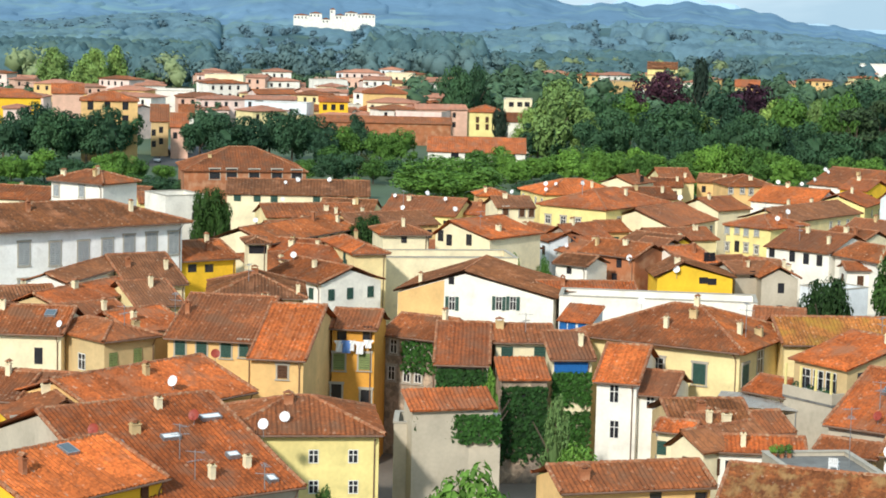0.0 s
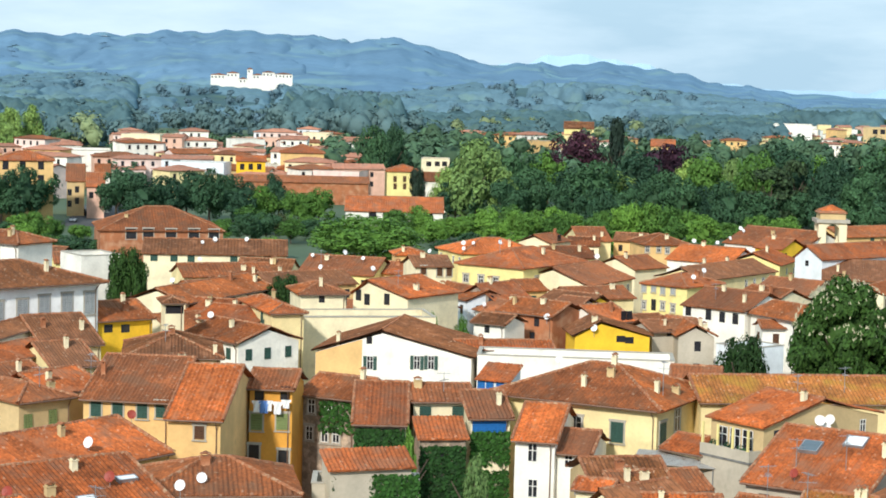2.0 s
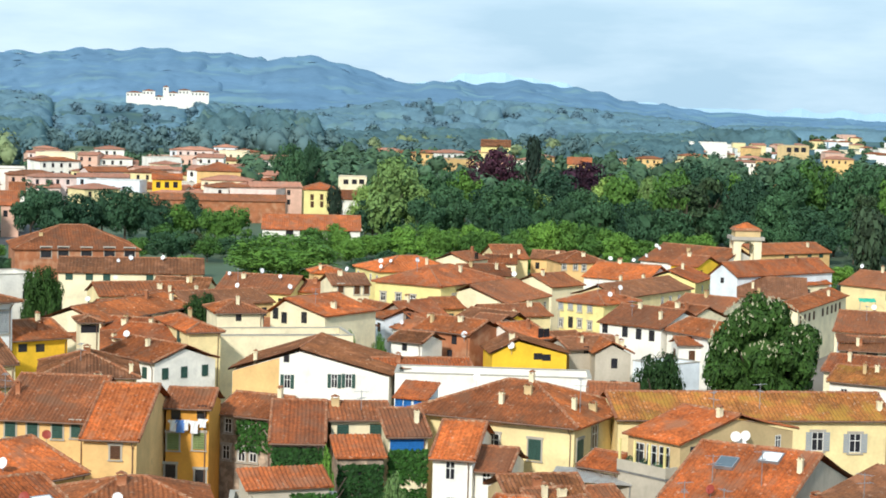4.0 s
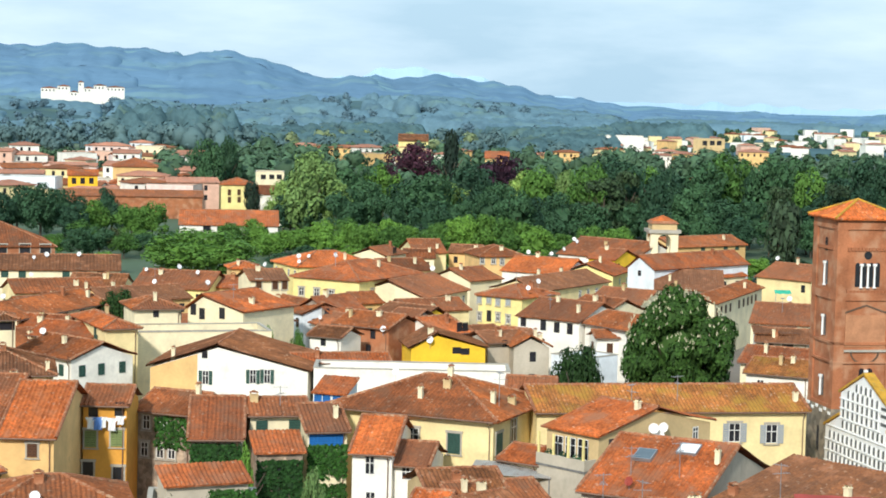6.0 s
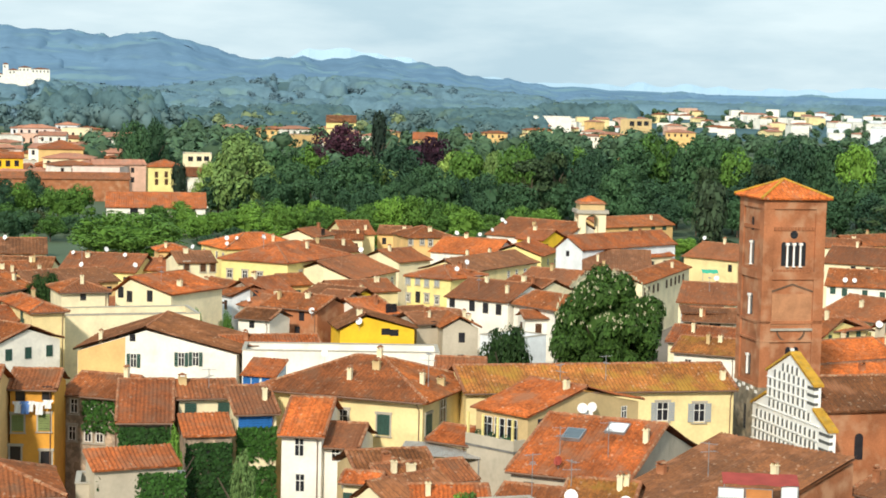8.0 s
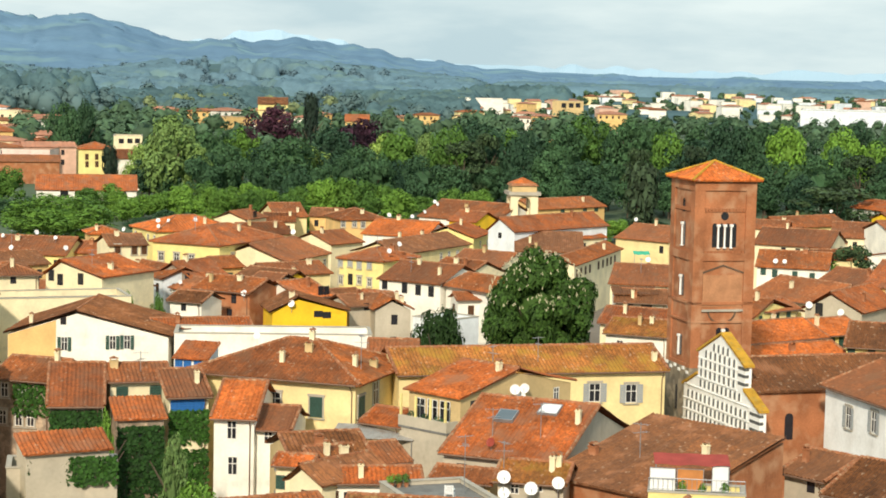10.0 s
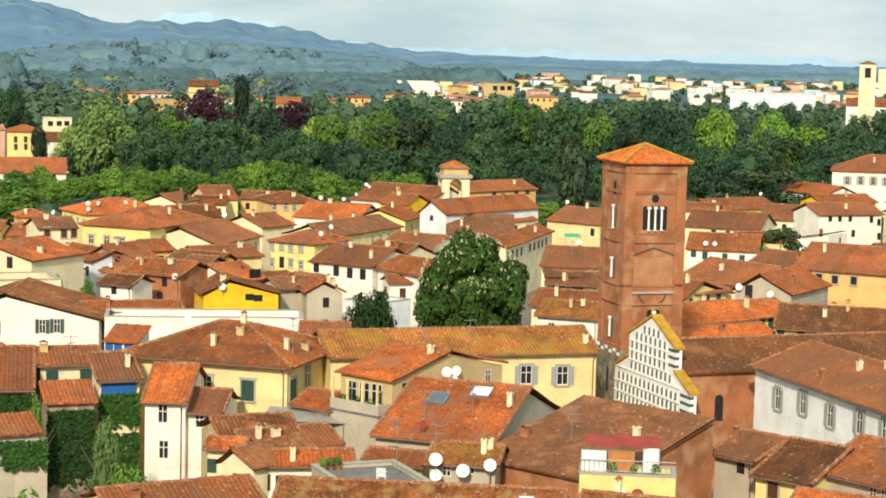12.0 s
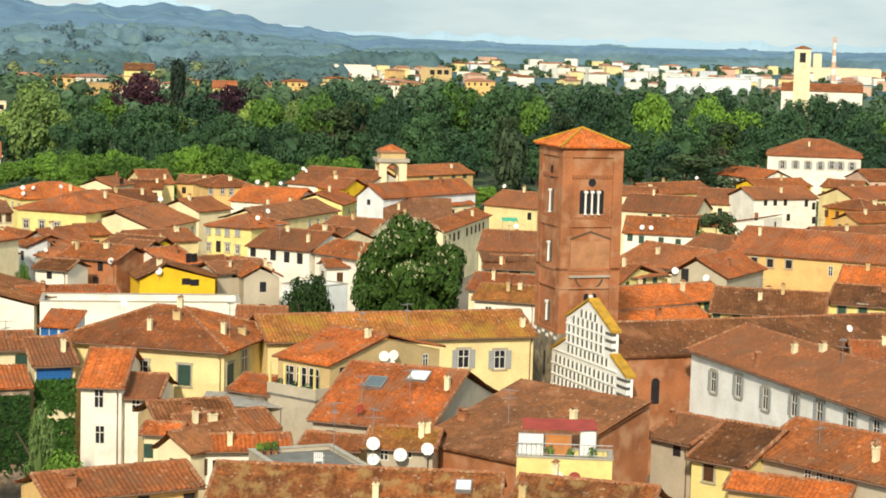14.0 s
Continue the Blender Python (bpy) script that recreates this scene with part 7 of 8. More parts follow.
tree_row(1.0, 12.0, 0.6, 505, 530, 6.5, 10.0, 8, 10, ["bright"])
tree_row(-4.0, 1.0, 0.7, 500, 520, 5.0, 8.0, 7, 9, ["bright", "dark"])
tree_row(11.0, 28.0, 0.55, 590, 640, 20.0, 27.0, 12, 18, ["dark", "dark", "dark", "bright"])
tree_row(11.4, 28.0, 0.65, 565, 590, 14.0, 23.0, 10, 17, ["dark", "dark", "dark", "pine"])
tree_row(13.0, 28.0, 0.9, 545, 560, 9.0, 14.0, 9, 12, ["dark"])

# ---- small things on the roofs ----
GLASS = mat("skylight_glass", (0.10, 0.13, 0.15), 0.12, 0.1, 1.0, 4.0, 0.0, spec=0.6)
SHEET = mat("corrugated_sheet", (0.42, 0.40, 0.37), 0.6, 0.15, 0.8, 5.0, 0.2, metal=0.3, stain=(0.28, 0.24, 0.20))
PLASTIC = mat("white_plastic", (0.8, 0.8, 0.78), 0.5, 0.04, 1.0, 5.0, 0.0)


def skylight(x, y, z, turn, pitch, w, h, pale=False):
    top = tagged(new("skylight"), "pale blind skylight set into a tile roof" if pale else "dark glazed skylight set into a tile roof", "skylight", "skylights")
    top.matrix_basis = pose(x, y, z, 0, 0, turn) @ pose(0, 0, 0, pitch)
    t = 0.09
    s = Shape().box(-w / 2 - t, -h / 2 - t, -0.1, -w / 2, h / 2 + t, 0.22).box(w / 2, -h / 2 - t, -0.1, w / 2 + t, h / 2 + t, 0.22)
    s.box(-w / 2, -h / 2 - t, -0.1, w / 2, -h / 2, 0.22).box(-w / 2, h / 2, -0.1, w / 2, h / 2 + t, 0.22)
    part("frame", s.mesh("frame"), METAL, top)
    part("glass", Shape().box(-w / 2, -h / 2, 0.1, w / 2, h / 2, 0.2).mesh("glass"), PLASTIC if pale else GLASS, top)


ANTENNA_BOOM = Shape().tube((-0.7, 0, 0), (0.7, 0, 0), 0.02, n=4).mesh("boom")
ANTENNA_ROD = Shape().tube((0, -0.35, 0), (0, 0.35, 0), 0.014, n=4).mesh("rod")


def antenna(x, y, z, h, turn):
    top = tagged(new("tv_antenna"), "thin metal television antenna on a roof mast", "antenna", "antennas on the roofs")
    top.matrix_basis = pose(x, y, z, 0, 0, turn)
    part("mast", Shape().tube((0, 0, -0.4), (0, 0, h), 0.035).mesh("mast"), METAL, top)
    for k, zz in enumerate((h - 0.15, h - 0.8)):
        boom = part("boom", ANTENNA_BOOM, METAL, top, m=pose(0, 0, zz, 0, 0, 60 * k))
        for q in range(6):
            part("rod", ANTENNA_ROD, METAL, boom, m=pose(-0.65 + q * 0.26, 0, 0) @ Matrix.Diagonal((1, 1 - 0.085 * q, 1, 1)))


def garden_chair(x, y, z, turn):
    top = tagged(new("garden_chair"), "white plastic garden chair on a roof terrace", "chair")
    top.matrix_basis = pose(x, y, z, 0, 0, turn) @ Matrix.Diagonal((1.25, 1.25, 1.25, 1))
    part("seat", Shape().box(-0.28, -0.28, 0.40, 0.28, 0.28, 0.45).mesh("seat"), PLASTIC, top)
    for k in range(5):
        part("slat", Shape().box(-0.27 + k * 0.115, 0.27, 0.45, -0.19 + k * 0.115, 0.31, 0.95).mesh("slat"), PLASTIC, top)
    for lx in (-0.25, 0.25):
        for ly in (-0.25, 0.25):
            part("leg", Shape().tube((lx * 1.15, ly * 1.15, 0), (lx, ly, 0.41), 0.03).mesh("leg"), PLASTIC, top)
        part("armrest", Shape().box(lx - 0.04, -0.28, 0.64, lx + 0.04, 0.29, 0.68).mesh("armrest"), PLASTIC, top)


def canopy(x, y, z, turn, w, d, drop):
    top = tagged(new("canopy"), "grey corrugated sheet canopy on thin posts over a terrace", "canopy")
    top.matrix_basis = pose(x, y, 0, 0, 0, turn)
    n = int(w / 0.12)
    vs, fs = [], []
    for i in range(n + 1):
        q = 0.04 if i % 2 else 0.0
        vs += [(w * i / n, 0, z - drop + q), (w * i / n, d, z + q), (w * i / n, 0, z - drop - 0.05), (w * i / n, d, z - 0.05)]
    for i in range(n):
        k = 4 * i
        fs += [(k, k + 4, k + 5, k + 1), (k + 2, k + 3, k + 7, k + 6), (k, k + 2, k + 6, k + 4), (k + 1, k + 5, k + 7, k + 3)]
    part("sheet", mesh("sheet", vs, fs), SHEET, top)
    for k in range(4):
        part("post", Shape().tube((0.2 + k * (w - 0.4) / 3, 0.15, 0), (0.2 + k * (w - 0.4) / 3, 0.15, z - drop), 0.05).mesh("post"), METAL, top)


def awning(x, y, z, turn, w, d, drop, green=False):
    top = tagged(new("awning"), "bright green cloth awning over a roof terrace" if green else "faded red cloth awning over a roof terrace", "awning")
    top.matrix_basis = pose(x, y, 0, 0, 0, turn)
    n = 12
    vs = []
    for i in range(n + 1):
        q = 0.05 * math.sin(i * 1.3)
        vs += [(w * i / n, 0, z - drop + q), (w * i / n, d, z + q * 0.4), (w * i / n, 0, z - drop + q - 0.03), (w * i / n, d, z + q * 0.4 - 0.03)]
    fs = []
    for i in range(n):
        k = 4 * i
        fs += [(k, k + 4, k + 5, k + 1), (k + 2, k + 3, k + 7, k + 6), (k, k + 2, k + 6, k + 4), (k + 1, k + 5, k + 7, k + 3)]
    part("cloth", mesh("cloth", vs, fs), mat("awning_green", (0.06, 0.42, 0.26), 0.9, 0.15, 1.0, 6.0, 0.1) if green else mat("awning_red", (0.36, 0.06, 0.045), 0.9, 0.15, 1.0, 6.0, 0.1), top)
    for px in (0.1, w - 0.1):
        part("post", Shape().tube((px, 0.1, 0), (px, 0.1, z - drop), 0.04).mesh("post"), METAL, top)


def balcony(x, y, turn, d, z, out):
    """A walled balcony along a house's left side, with posts that carry the eave."""
    top = tagged(new("balcony"), "weathered plaster balcony with square posts and plants", "balcony")
    top.matrix_basis = pose(x, y, 0, 0, 0, turn)
    part("floor_slab", Shape().box(-out, 0.2, z - 0.2, -0.03, d - 0.2, z).mesh("floor_slab"), CONCRETE, top)
    part("front_wall", Shape().box(-out, 0.2, z + 0.001, -out + 0.18, d - 0.2, z + 0.95).mesh("front_wall"), WALLS["grey"], top)
    part("side_wall", Shape().box(-out + 0.18, 0.2, z + 0.001, -0.03, 0.38, z + 0.95).mesh("side_wall"), WALLS["grey"], top)
    part("support_wall", Shape().box(-out + 0.1, 0.3, 0, -0.03, d - 0.3, z - 0.201).mesh("support_wall"), WALLS["grey"], top)
    for k in range(4):
        py = 0.35 + k * (d - 0.9) / 3
        part("post", Shape().box(-out, py, z + 0.951, -out + 0.18, py + 0.18, z + 2.9).mesh("post"), WALLS["lemon"], top)
    rnd = random.Random(8)
    for k in range(3):
        py = 1.3 + k * 1.7
        part("plant", mesh("plant", *leaf_cloud(rnd, [((-out + 0.6, py, z + 0.7), 0.4), ((-out + 0.5, py + 0.4, z + 1.0), 0.35)], 240, 0.1)), LEAF["dark"], top)


def railing(x, y, z, turn, w):
    top = tagged(new("railing"), "thin iron railing along a roof terrace", "railing")
    top.matrix_basis = pose(x, y, z, 0, 0, turn)
    part("rail", Shape().tube((0, 0, 0.95), (w, 0, 0.95), 0.035).mesh("rail"), METAL, top)
    part("lower_rail", Shape().tube((0, 0, 0.15), (w, 0, 0.15), 0.025).mesh("lower_rail"), METAL, top)
    n = int(w / 0.35)
    bar = Shape().tube((0, 0, -0.05), (0, 0, 0.95), 0.018, n=4).mesh("baluster")
    for k in range(n + 1):
        part("baluster", bar, METAL, top, m=pose(w * k / n, 0, 0))


def privacy_screen(x, y, z, turn, w, h, material, label):
    top = tagged(new("privacy_screen"), label, "screen")
    top.matrix_basis = pose(x, y, z, 0, 0, turn)
    part("panel", Shape().box(0.05, 0, 0.05, w - 0.05, 0.06, h - 0.05).mesh("panel"), material, top)
    s = Shape().box(0, -0.02, 0, 0.05, 0.08, h).box(w - 0.05, -0.02, 0, w, 0.08, h)
    part("frame", s.box(0.05, -0.02, h - 0.05, w - 0.05, 0.08, h).mesh("frame"), METAL, top)


def potted_plant(x, y, z, h):
    rnd = random.Random(int(x * 50 + y * 9))
    top = tagged(new("potted_plant"), "leafy green plant in a clay pot on a terrace", "plant", "potted plants")
    top.matrix_basis = pose(x, y, z)
    part("pot", Shape().tube((0, 0, 0), (0, 0, 0.35), 0.16, 0.22, 10).mesh("pot"), CAP, top)
    part("leaves", mesh("leaves", *leaf_cloud(rnd, [((rnd.uniform(-0.15, 0.15), rnd.uniform(-0.15, 0.15), 0.35 + h * (0.3 + 0.2 * k)), 0.28) for k in range(3)], 160, 0.10)), LEAF["bright"], top)


dish(33.84, 149.42, 11.10, -10, 0.85)
dish(33.87, 149.41, 9.87, -10, 0.75)
dish(35.88, 148.94, 10.27, -10, 0.85)
dish(37.89, 148.44, 10.77, -10, 0.8)
dish(-18.33, 149.66, 12.58, -20, 0.7, red=True)
dish(-24.94, 144.32, 12.44, -20, 0.7, red=True)
dish(-13.20, 150.57, 11.83, -20, 0.7)
dish(-22.73, 170.75, 11.15, -33, 0.8)
skylight(-19.69, 146.89, 12.16, 36.1, 18.3, 1.3, 0.5, True)
skylight(-17.28, 151.16, 12.83, 36.1, 18.3, 1.5, 0.5, True)
skylight(-23.16, 144.18, 12.11, 36.1, 18.3, 0.8, 0.6)
skylight(-15.03, 146.21, 11.07, 36.1, 18.3, 0.8, 0.5, True)
skylight(-12.00, 143.99, 9.89, 36.1, 18.3, 0.6, 0.7, True)
antenna(-18.67, 144.23, 11.20, 2.6, 138)
antenna(-17.24, 141.70, 10.25, 2.2, 165)
antenna(-12.34, 142.36, 9.47, 2.0, 108)
skylight(37.89, 166.82, 13.35, -33.5, 19.8, 1.5, 1.6)
skylight(41.56, 166.28, 13.91, -33.5, 19.8, 1.6, 1.5, True)
skylight(-25.67, 138.37, 12.92, 52.8, 19.8, 0.9, 1.1)
skylight(-38.12, 196.37, 13.43, -3.6, 19.8, 0.9, 1.0)
skylight(37.14, 134.99, 11.68, -18.3, 19.8, 1.0, 1.2, True)
antenna(36.17, 164.40, 12.06, 2.5, 161)
antenna(39.80, 162.28, 12.14, 3.2, 4)
antenna(47.89, 197.30, 13.09, 2.8, 27)
antenna(34.43, 152.11, 11.74, 2.4, 114)
antenna(29.11, 192.07, 13.89, 3.0, 95)
antenna(-26.05, 196.91, 13.42, 2.4, 95)
antenna(79.06, 162.68, 14.77, 2.6, 63)
antenna(50.91, 320.90, 12.30, 2.4, 119)
antenna(23.02, 338.18, 13.57, 2.6, 71)
antenna(-7.05, 349.65, 10.22, 2.4, 105)
antenna(131.63, 280.62, 13.49, 2.8, 129)
antenna(40.72, 185.77, 14.14, 2.6, 56)
antenna(45.18, 151.40, 13.20, 2.4, 137)
antenna(68.11, 143.41, 12.02, 2.2, 148)
antenna(8.15, 193.94, 13.07, 2.0, 178)
antenna(-30.51, 193.68, 12.70, 2.2, 11)
antenna(-22.19, 231.12, 12.25, 2.2, 77)
antenna(5.25, 289.10, 13.25, 2.2, 30)
antenna(52.89, 300.27, 10.98, 2.4, 30)
antenna(89.05, 301.07, 10.80, 2.4, 85)
antenna(99.72, 228.52, 11.52, 2.6, 140)
antenna(30.84, 149.71, 10.55, 4.6, 20)
garden_chair(29.31, 147.70, 10.55, 160)
canopy(25.10, 183.56, 9.2, -18.6, 7.74, 3.6, 0.6)
awning(43.90, 143.20, 14.35, -14.0, 5.6, 2.6, 0.35)
awning(91.88, 314.87, 12.79, -10, 2.6, 2.0, 0.4, green=True)
railing(42.82, 141.09, 12.50, -18.2, 7.03)
potted_plant(43.98, 141.40, 11.95, 0.7)
potted_plant(45.40, 140.93, 11.95, 0.9)
potted_plant(46.83, 140.46, 11.95, 0.7)
potted_plant(48.25, 139.99, 11.95, 0.9)
dish(46.75, 139.27, 10.30, -20, 0.75, red=True)
dish(45.52, 139.68, 10.30, -35, 0.8)
privacy_screen(42.95, 141.30, 11.95, -18.25, 1.9, 2.2, PLASTIC, "white panel screen on a roof terrace")
privacy_screen(45.60, 143.10, 11.95, -18.25, 2.0, 1.7, mat("orange_cloth", (0.55, 0.22, 0.07), 0.9, 0.15, 1.0, 6.0, 0.1), "faded orange cloth screen on a roof terrace")
privacy_screen(48.10, 142.40, 11.95, -18.25, 1.3, 2.0, PLASTIC, "white panel screen on a roof terrace")
potted_plant(25.66, 152.34, 10.55, .6)
potted_plant(26.25, 152.43, 10.55, .6)
potted_plant(26.84, 152.52, 10.55, .6)
balcony(36.26, 178.61, 36.01, 6.50, 9.82, 1.6)


# ---- suburb houses beyond the walls ----
def suburb(az0, az1, r0, r1, n, walls, flat=0.1, tall=(7, 12)):
    for _ in range(n):
        az, r = rnd.uniform(az0, az1), rnd.uniform(r0, r1)
        x, y = polar(az, r)
        w, d, e = rnd.uniform(8, 18), rnd.uniform(8, 12), rnd.uniform(*tall)
        k = "f" if rnd.random() < flat else rnd.choice("hhp")
        win = []
        for f in range(2 if r < 900 else 1 if r < 1300 else 0):
            for c in range(int(w / 3.6)):
                win.append(("F", "pdw", 1.8 + c * 3.6, e - 1.9 - f * 3.2, 1.1, 1.7))
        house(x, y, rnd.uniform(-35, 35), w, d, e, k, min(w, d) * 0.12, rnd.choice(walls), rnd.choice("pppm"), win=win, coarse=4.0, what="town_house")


suburb(-12.8, -8.5, 640, 1000, 18, ["pink", "rose", "white", "peach"])
suburb(-7.6, -0.5, 640, 1050, 92, ["pink", "white", "rose", "pale", "bluewhite", "rose", "white", "cream"], 0.18, (6, 13))
suburb(2.5, 7.5, 900, 1200, 22, ["cream", "peach", "white"])
suburb(9.0, 16.0, 1000, 1500, 16, ["white", "cream", "peach"])
suburb(12.0, 28.0, 1420, 2350, 165, ["white", "bluewhite", "cream", "pink", "white", "white"], 0.45, (4, 8))

# ---- cars on the avenue ----
CARPAINT = [mat("car_" + k, c, 0.3, 0.05, 1.0, 4.0, 0.0, spec=0.5) for k, c in (("white", (0.7, 0.7, 0.7)), ("silver", (0.4, 0.42, 0.44)), ("dark", (0.04, 0.05, 0.07)), ("red", (0.35, 0.03, 0.02)))]
TYRE = mat("tyre", (0.02, 0.02, 0.02), 0.9, 0.1, 1.0, 4.0, 0.0)
CARBODY = Shape().prism([(-2.1, 0.35), (2.1, 0.35), (2.15, 0.75), (1.2, 0.92), (-1.95, 0.98), (-2.15, 0.8)], -0.85, 0.85).mesh("body")
CARCABIN = Shape().prism([(-1.7, 0.97), (1.15, 0.93), (0.55, 1.42), (-1.2, 1.46)], -0.72, 0.72).mesh("cabin")
WHEEL = Shape().tube((0, -0.1, 0), (0, 0.1, 0), 0.32, n=12).mesh("wheel")
for k in range(16):
    t = 0.03 + k * 0.033
    c = Vector((-72, 545)).lerp(Vector((-95, 1000)), t) + Vector((6.5 if k % 2 else -6.5, 0))
    car = tagged(new("car"), ["white", "silver", "dark", "red"][k % 4] + " small car parked along the avenue kerb", "car", "cars along the avenue")
    car.matrix_basis = pose(c.x, c.y, 0.08, 0, 0, 93)
    body = part("body", CARBODY, CARPAINT[k % 4], car)
    body.material_slots[0].link = "OBJECT"
    body.material_slots[0].material = CARPAINT[k % 4]
    part("cabin", CARCABIN, PANE, car)
    for wx in (-1.3, 1.3):
        for wy in (-0.8, 0.8):
            part("wheel", WHEEL, TYRE, car, m=pose(wx, wy, 0.32))

# a striped chimney stack far off
stack = tagged(new("factory_chimney"), "tall thin banded factory chimney far away", "chimney")
stack.matrix_basis = pose(*polar(25.3, 1700), 0)
for k in range(8):
    part("band", Shape().tube((0, 0, k * 5.2), (0, 0, k * 5.2 + 5.2), 2.4 - 0.15 * k, 2.25 - 0.15 * k, 10).mesh("band"), WALLS["pink"] if k % 2 else WALLS["white"], stack)

# the long white villa on the far slope
villa = tagged(new("hill_villa"), "long white villa with several wings on a distant slope", "villa")
villa.matrix_basis = pose(-166, 2190, 27, 0, 0, 4) @ Matrix.Diagonal((0.95, 1, 0.75, 1))
for x0, x1, h in ((0, 18, 8), (18, 32, 11), (32, 41, 3), (41, 47, 17), (47, 58, 9), (58, 72, 13), (72, 92, 11)):
    part("wing", Shape().box(x0, 0, -13, x1 - 0.05, 14, h).mesh("wing"), WALLS["white"], villa)
    part("wing_roof", Shape().prism([(x0 - 0.6, h), (x1 + 0.5, h), ((x0 + x1) / 2, h + 2.2)], -0.6, 14.6).mesh("wing_roof"), ROOFS["m"], villa)
    for k in range(int((x1 - x0) / 4)):
        part("window", Shape().box(x0 + 1.2 + k * 4, -0.1, h - 4.5, x0 + 2.6 + k * 4, 0.1, h - 2.0).mesh("window"), PANE, villa)

# ---- ground, woods and hills ----
GROUND = mat("ground", (0.085, 0.125, 0.07), 0.95, 0.35, 0.004, 0.05, 0.0, stain=(0.13, 0.18, 0.10), stain_at=0.55)
# Hills and forest floor carry the distance haze as blue in their base colour.
HILLS = mat("hill_woodland_hazed", (0.150, 0.252, 0.36), 1.0, 0.16, 0.006, 0.045, 1.0,  stain=(0.21, 0.34, 0.36), stain_at=0.56, spec=0.0)
FOREST = mat("forest_floor_hazed", (0.095, 0.160, 0.175), 1.0, 0.2, 0.006, 0.05, 0.0, stain=(0.13, 0.19, 0.12), stain_at=0.6, spec=0.0)
PAVE = mat("street_paving", (0.20, 0.17, 0.14), 0.9, 0.2, 0.1, 2.0, 0.2)


def ground_height(az, r):
    """The plain, a near wooded spur and the main hill behind it."""
    h = 0.0
    ridge = 44 + 4300 / 3600 * (52 * math.exp(-((az + 3.2) / 5.2) ** 2) + 20 * math.exp(-((az - 1.2) / 1.5) ** 2) + 38 * math.exp(-((az + 12) / 5.0) ** 2) + 14 * math.exp(-((az - 7.0) / 2.2) ** 2) - 26 / (1 + math.exp(-(az - 9.5) * 1.3)))
    ridge += 3.0 * math.sin(az * 3.1) + 2.0 * math.sin(az * 7.7 + 1)
    ridge = max(ridge, 0) * (1 if az < 11 else max(0, 1 - (az - 11) / 5))
    t = max(0.0, min(1.0, (r - 2700) / 1600))
    h += ridge * t * t * (3 - 2 * t) + (26.0 * noise.noise((az * 0.55, r * 0.0016, 2.0)) * t * (1 - t) * 2)
    s = max(0.0, 1 - ((r - 2900) / 700) ** 2)
    spur = 30 / (1 + math.exp((az - 9.5) * 0.9)) / (1 + math.exp(-(az - 2.0) * 1.2))
    h = max(h, spur * s)
    t2 = max(0.0, 1 - ((r - 2250) / 500) ** 2) * math.exp(-((az + 6) / 5.5) ** 2)
    return max(h, 20 * t2)


vs, fs = [], []
azs = [-180 + 2.5 * k for k in range(64)] + [-20 + 0.5 * k for k in range(110)] + [35 + 2.5 * k for k in range(58)]
rs = [0.01, 60, 140, 300, 500, 700, 1000, 1400] + [1800 + 90 * k for k in range(35)]
for r in rs:
    for az in azs:
        x, y = polar(az, r)
        vs.append((x, y, ground_height(az, r) if r > 1500 and -20 <= az <= 35 else 0.0))
n = len(azs)
slots = []
for j in range(len(rs) - 1):
    for i in range(n):
        k = j * n + i
        fs.append(((j + 1) * n + i, (j + 1) * n + (i + 1) % n, j * n + (i + 1) % n, k))
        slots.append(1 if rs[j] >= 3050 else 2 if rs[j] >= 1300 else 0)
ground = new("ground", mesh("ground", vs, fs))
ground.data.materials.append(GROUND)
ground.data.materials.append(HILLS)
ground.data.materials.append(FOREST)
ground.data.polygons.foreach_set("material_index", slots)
ground.data.polygons.foreach_set("use_smooth", [True] * len(slots))
tagged(ground, "green plain with fields rising to low wooded hills", "ground", kind="structure")

ROAD = mat("asphalt", (0.09, 0.09, 0.09), 0.9, 0.15, 0.1, 2.0, 0.1)
pave = new("pavement", mesh("pavement", [(x * s, y * s, 0.06) for s, ring in ((1, [polar(a, 440) for a in range(-30, 41, 2)]),) for x, y in ring] + [(110, 60, 0.06), (-50, 60, 0.06)], [tuple(range(37, -1, -1))]))
pave.data.materials.append(PAVE)
tagged(pave, "stone paving of narrow streets and courtyards", "pavement", kind="structure")
p0, p1 = Vector((-72, 545)), Vector((-95, 1000))
side = Vector((9, 0))
road = new("road", mesh("road", [(*(p0 - side), 0.08), (*(p0 + side), 0.08), (*(p1 + side), 0.08), (*(p1 - side), 0.08)], [(0, 1, 2, 3)]))
road.data.materials.append(ROAD)
tagged(road, "straight asphalt avenue running out of town", "road", kind="structure")


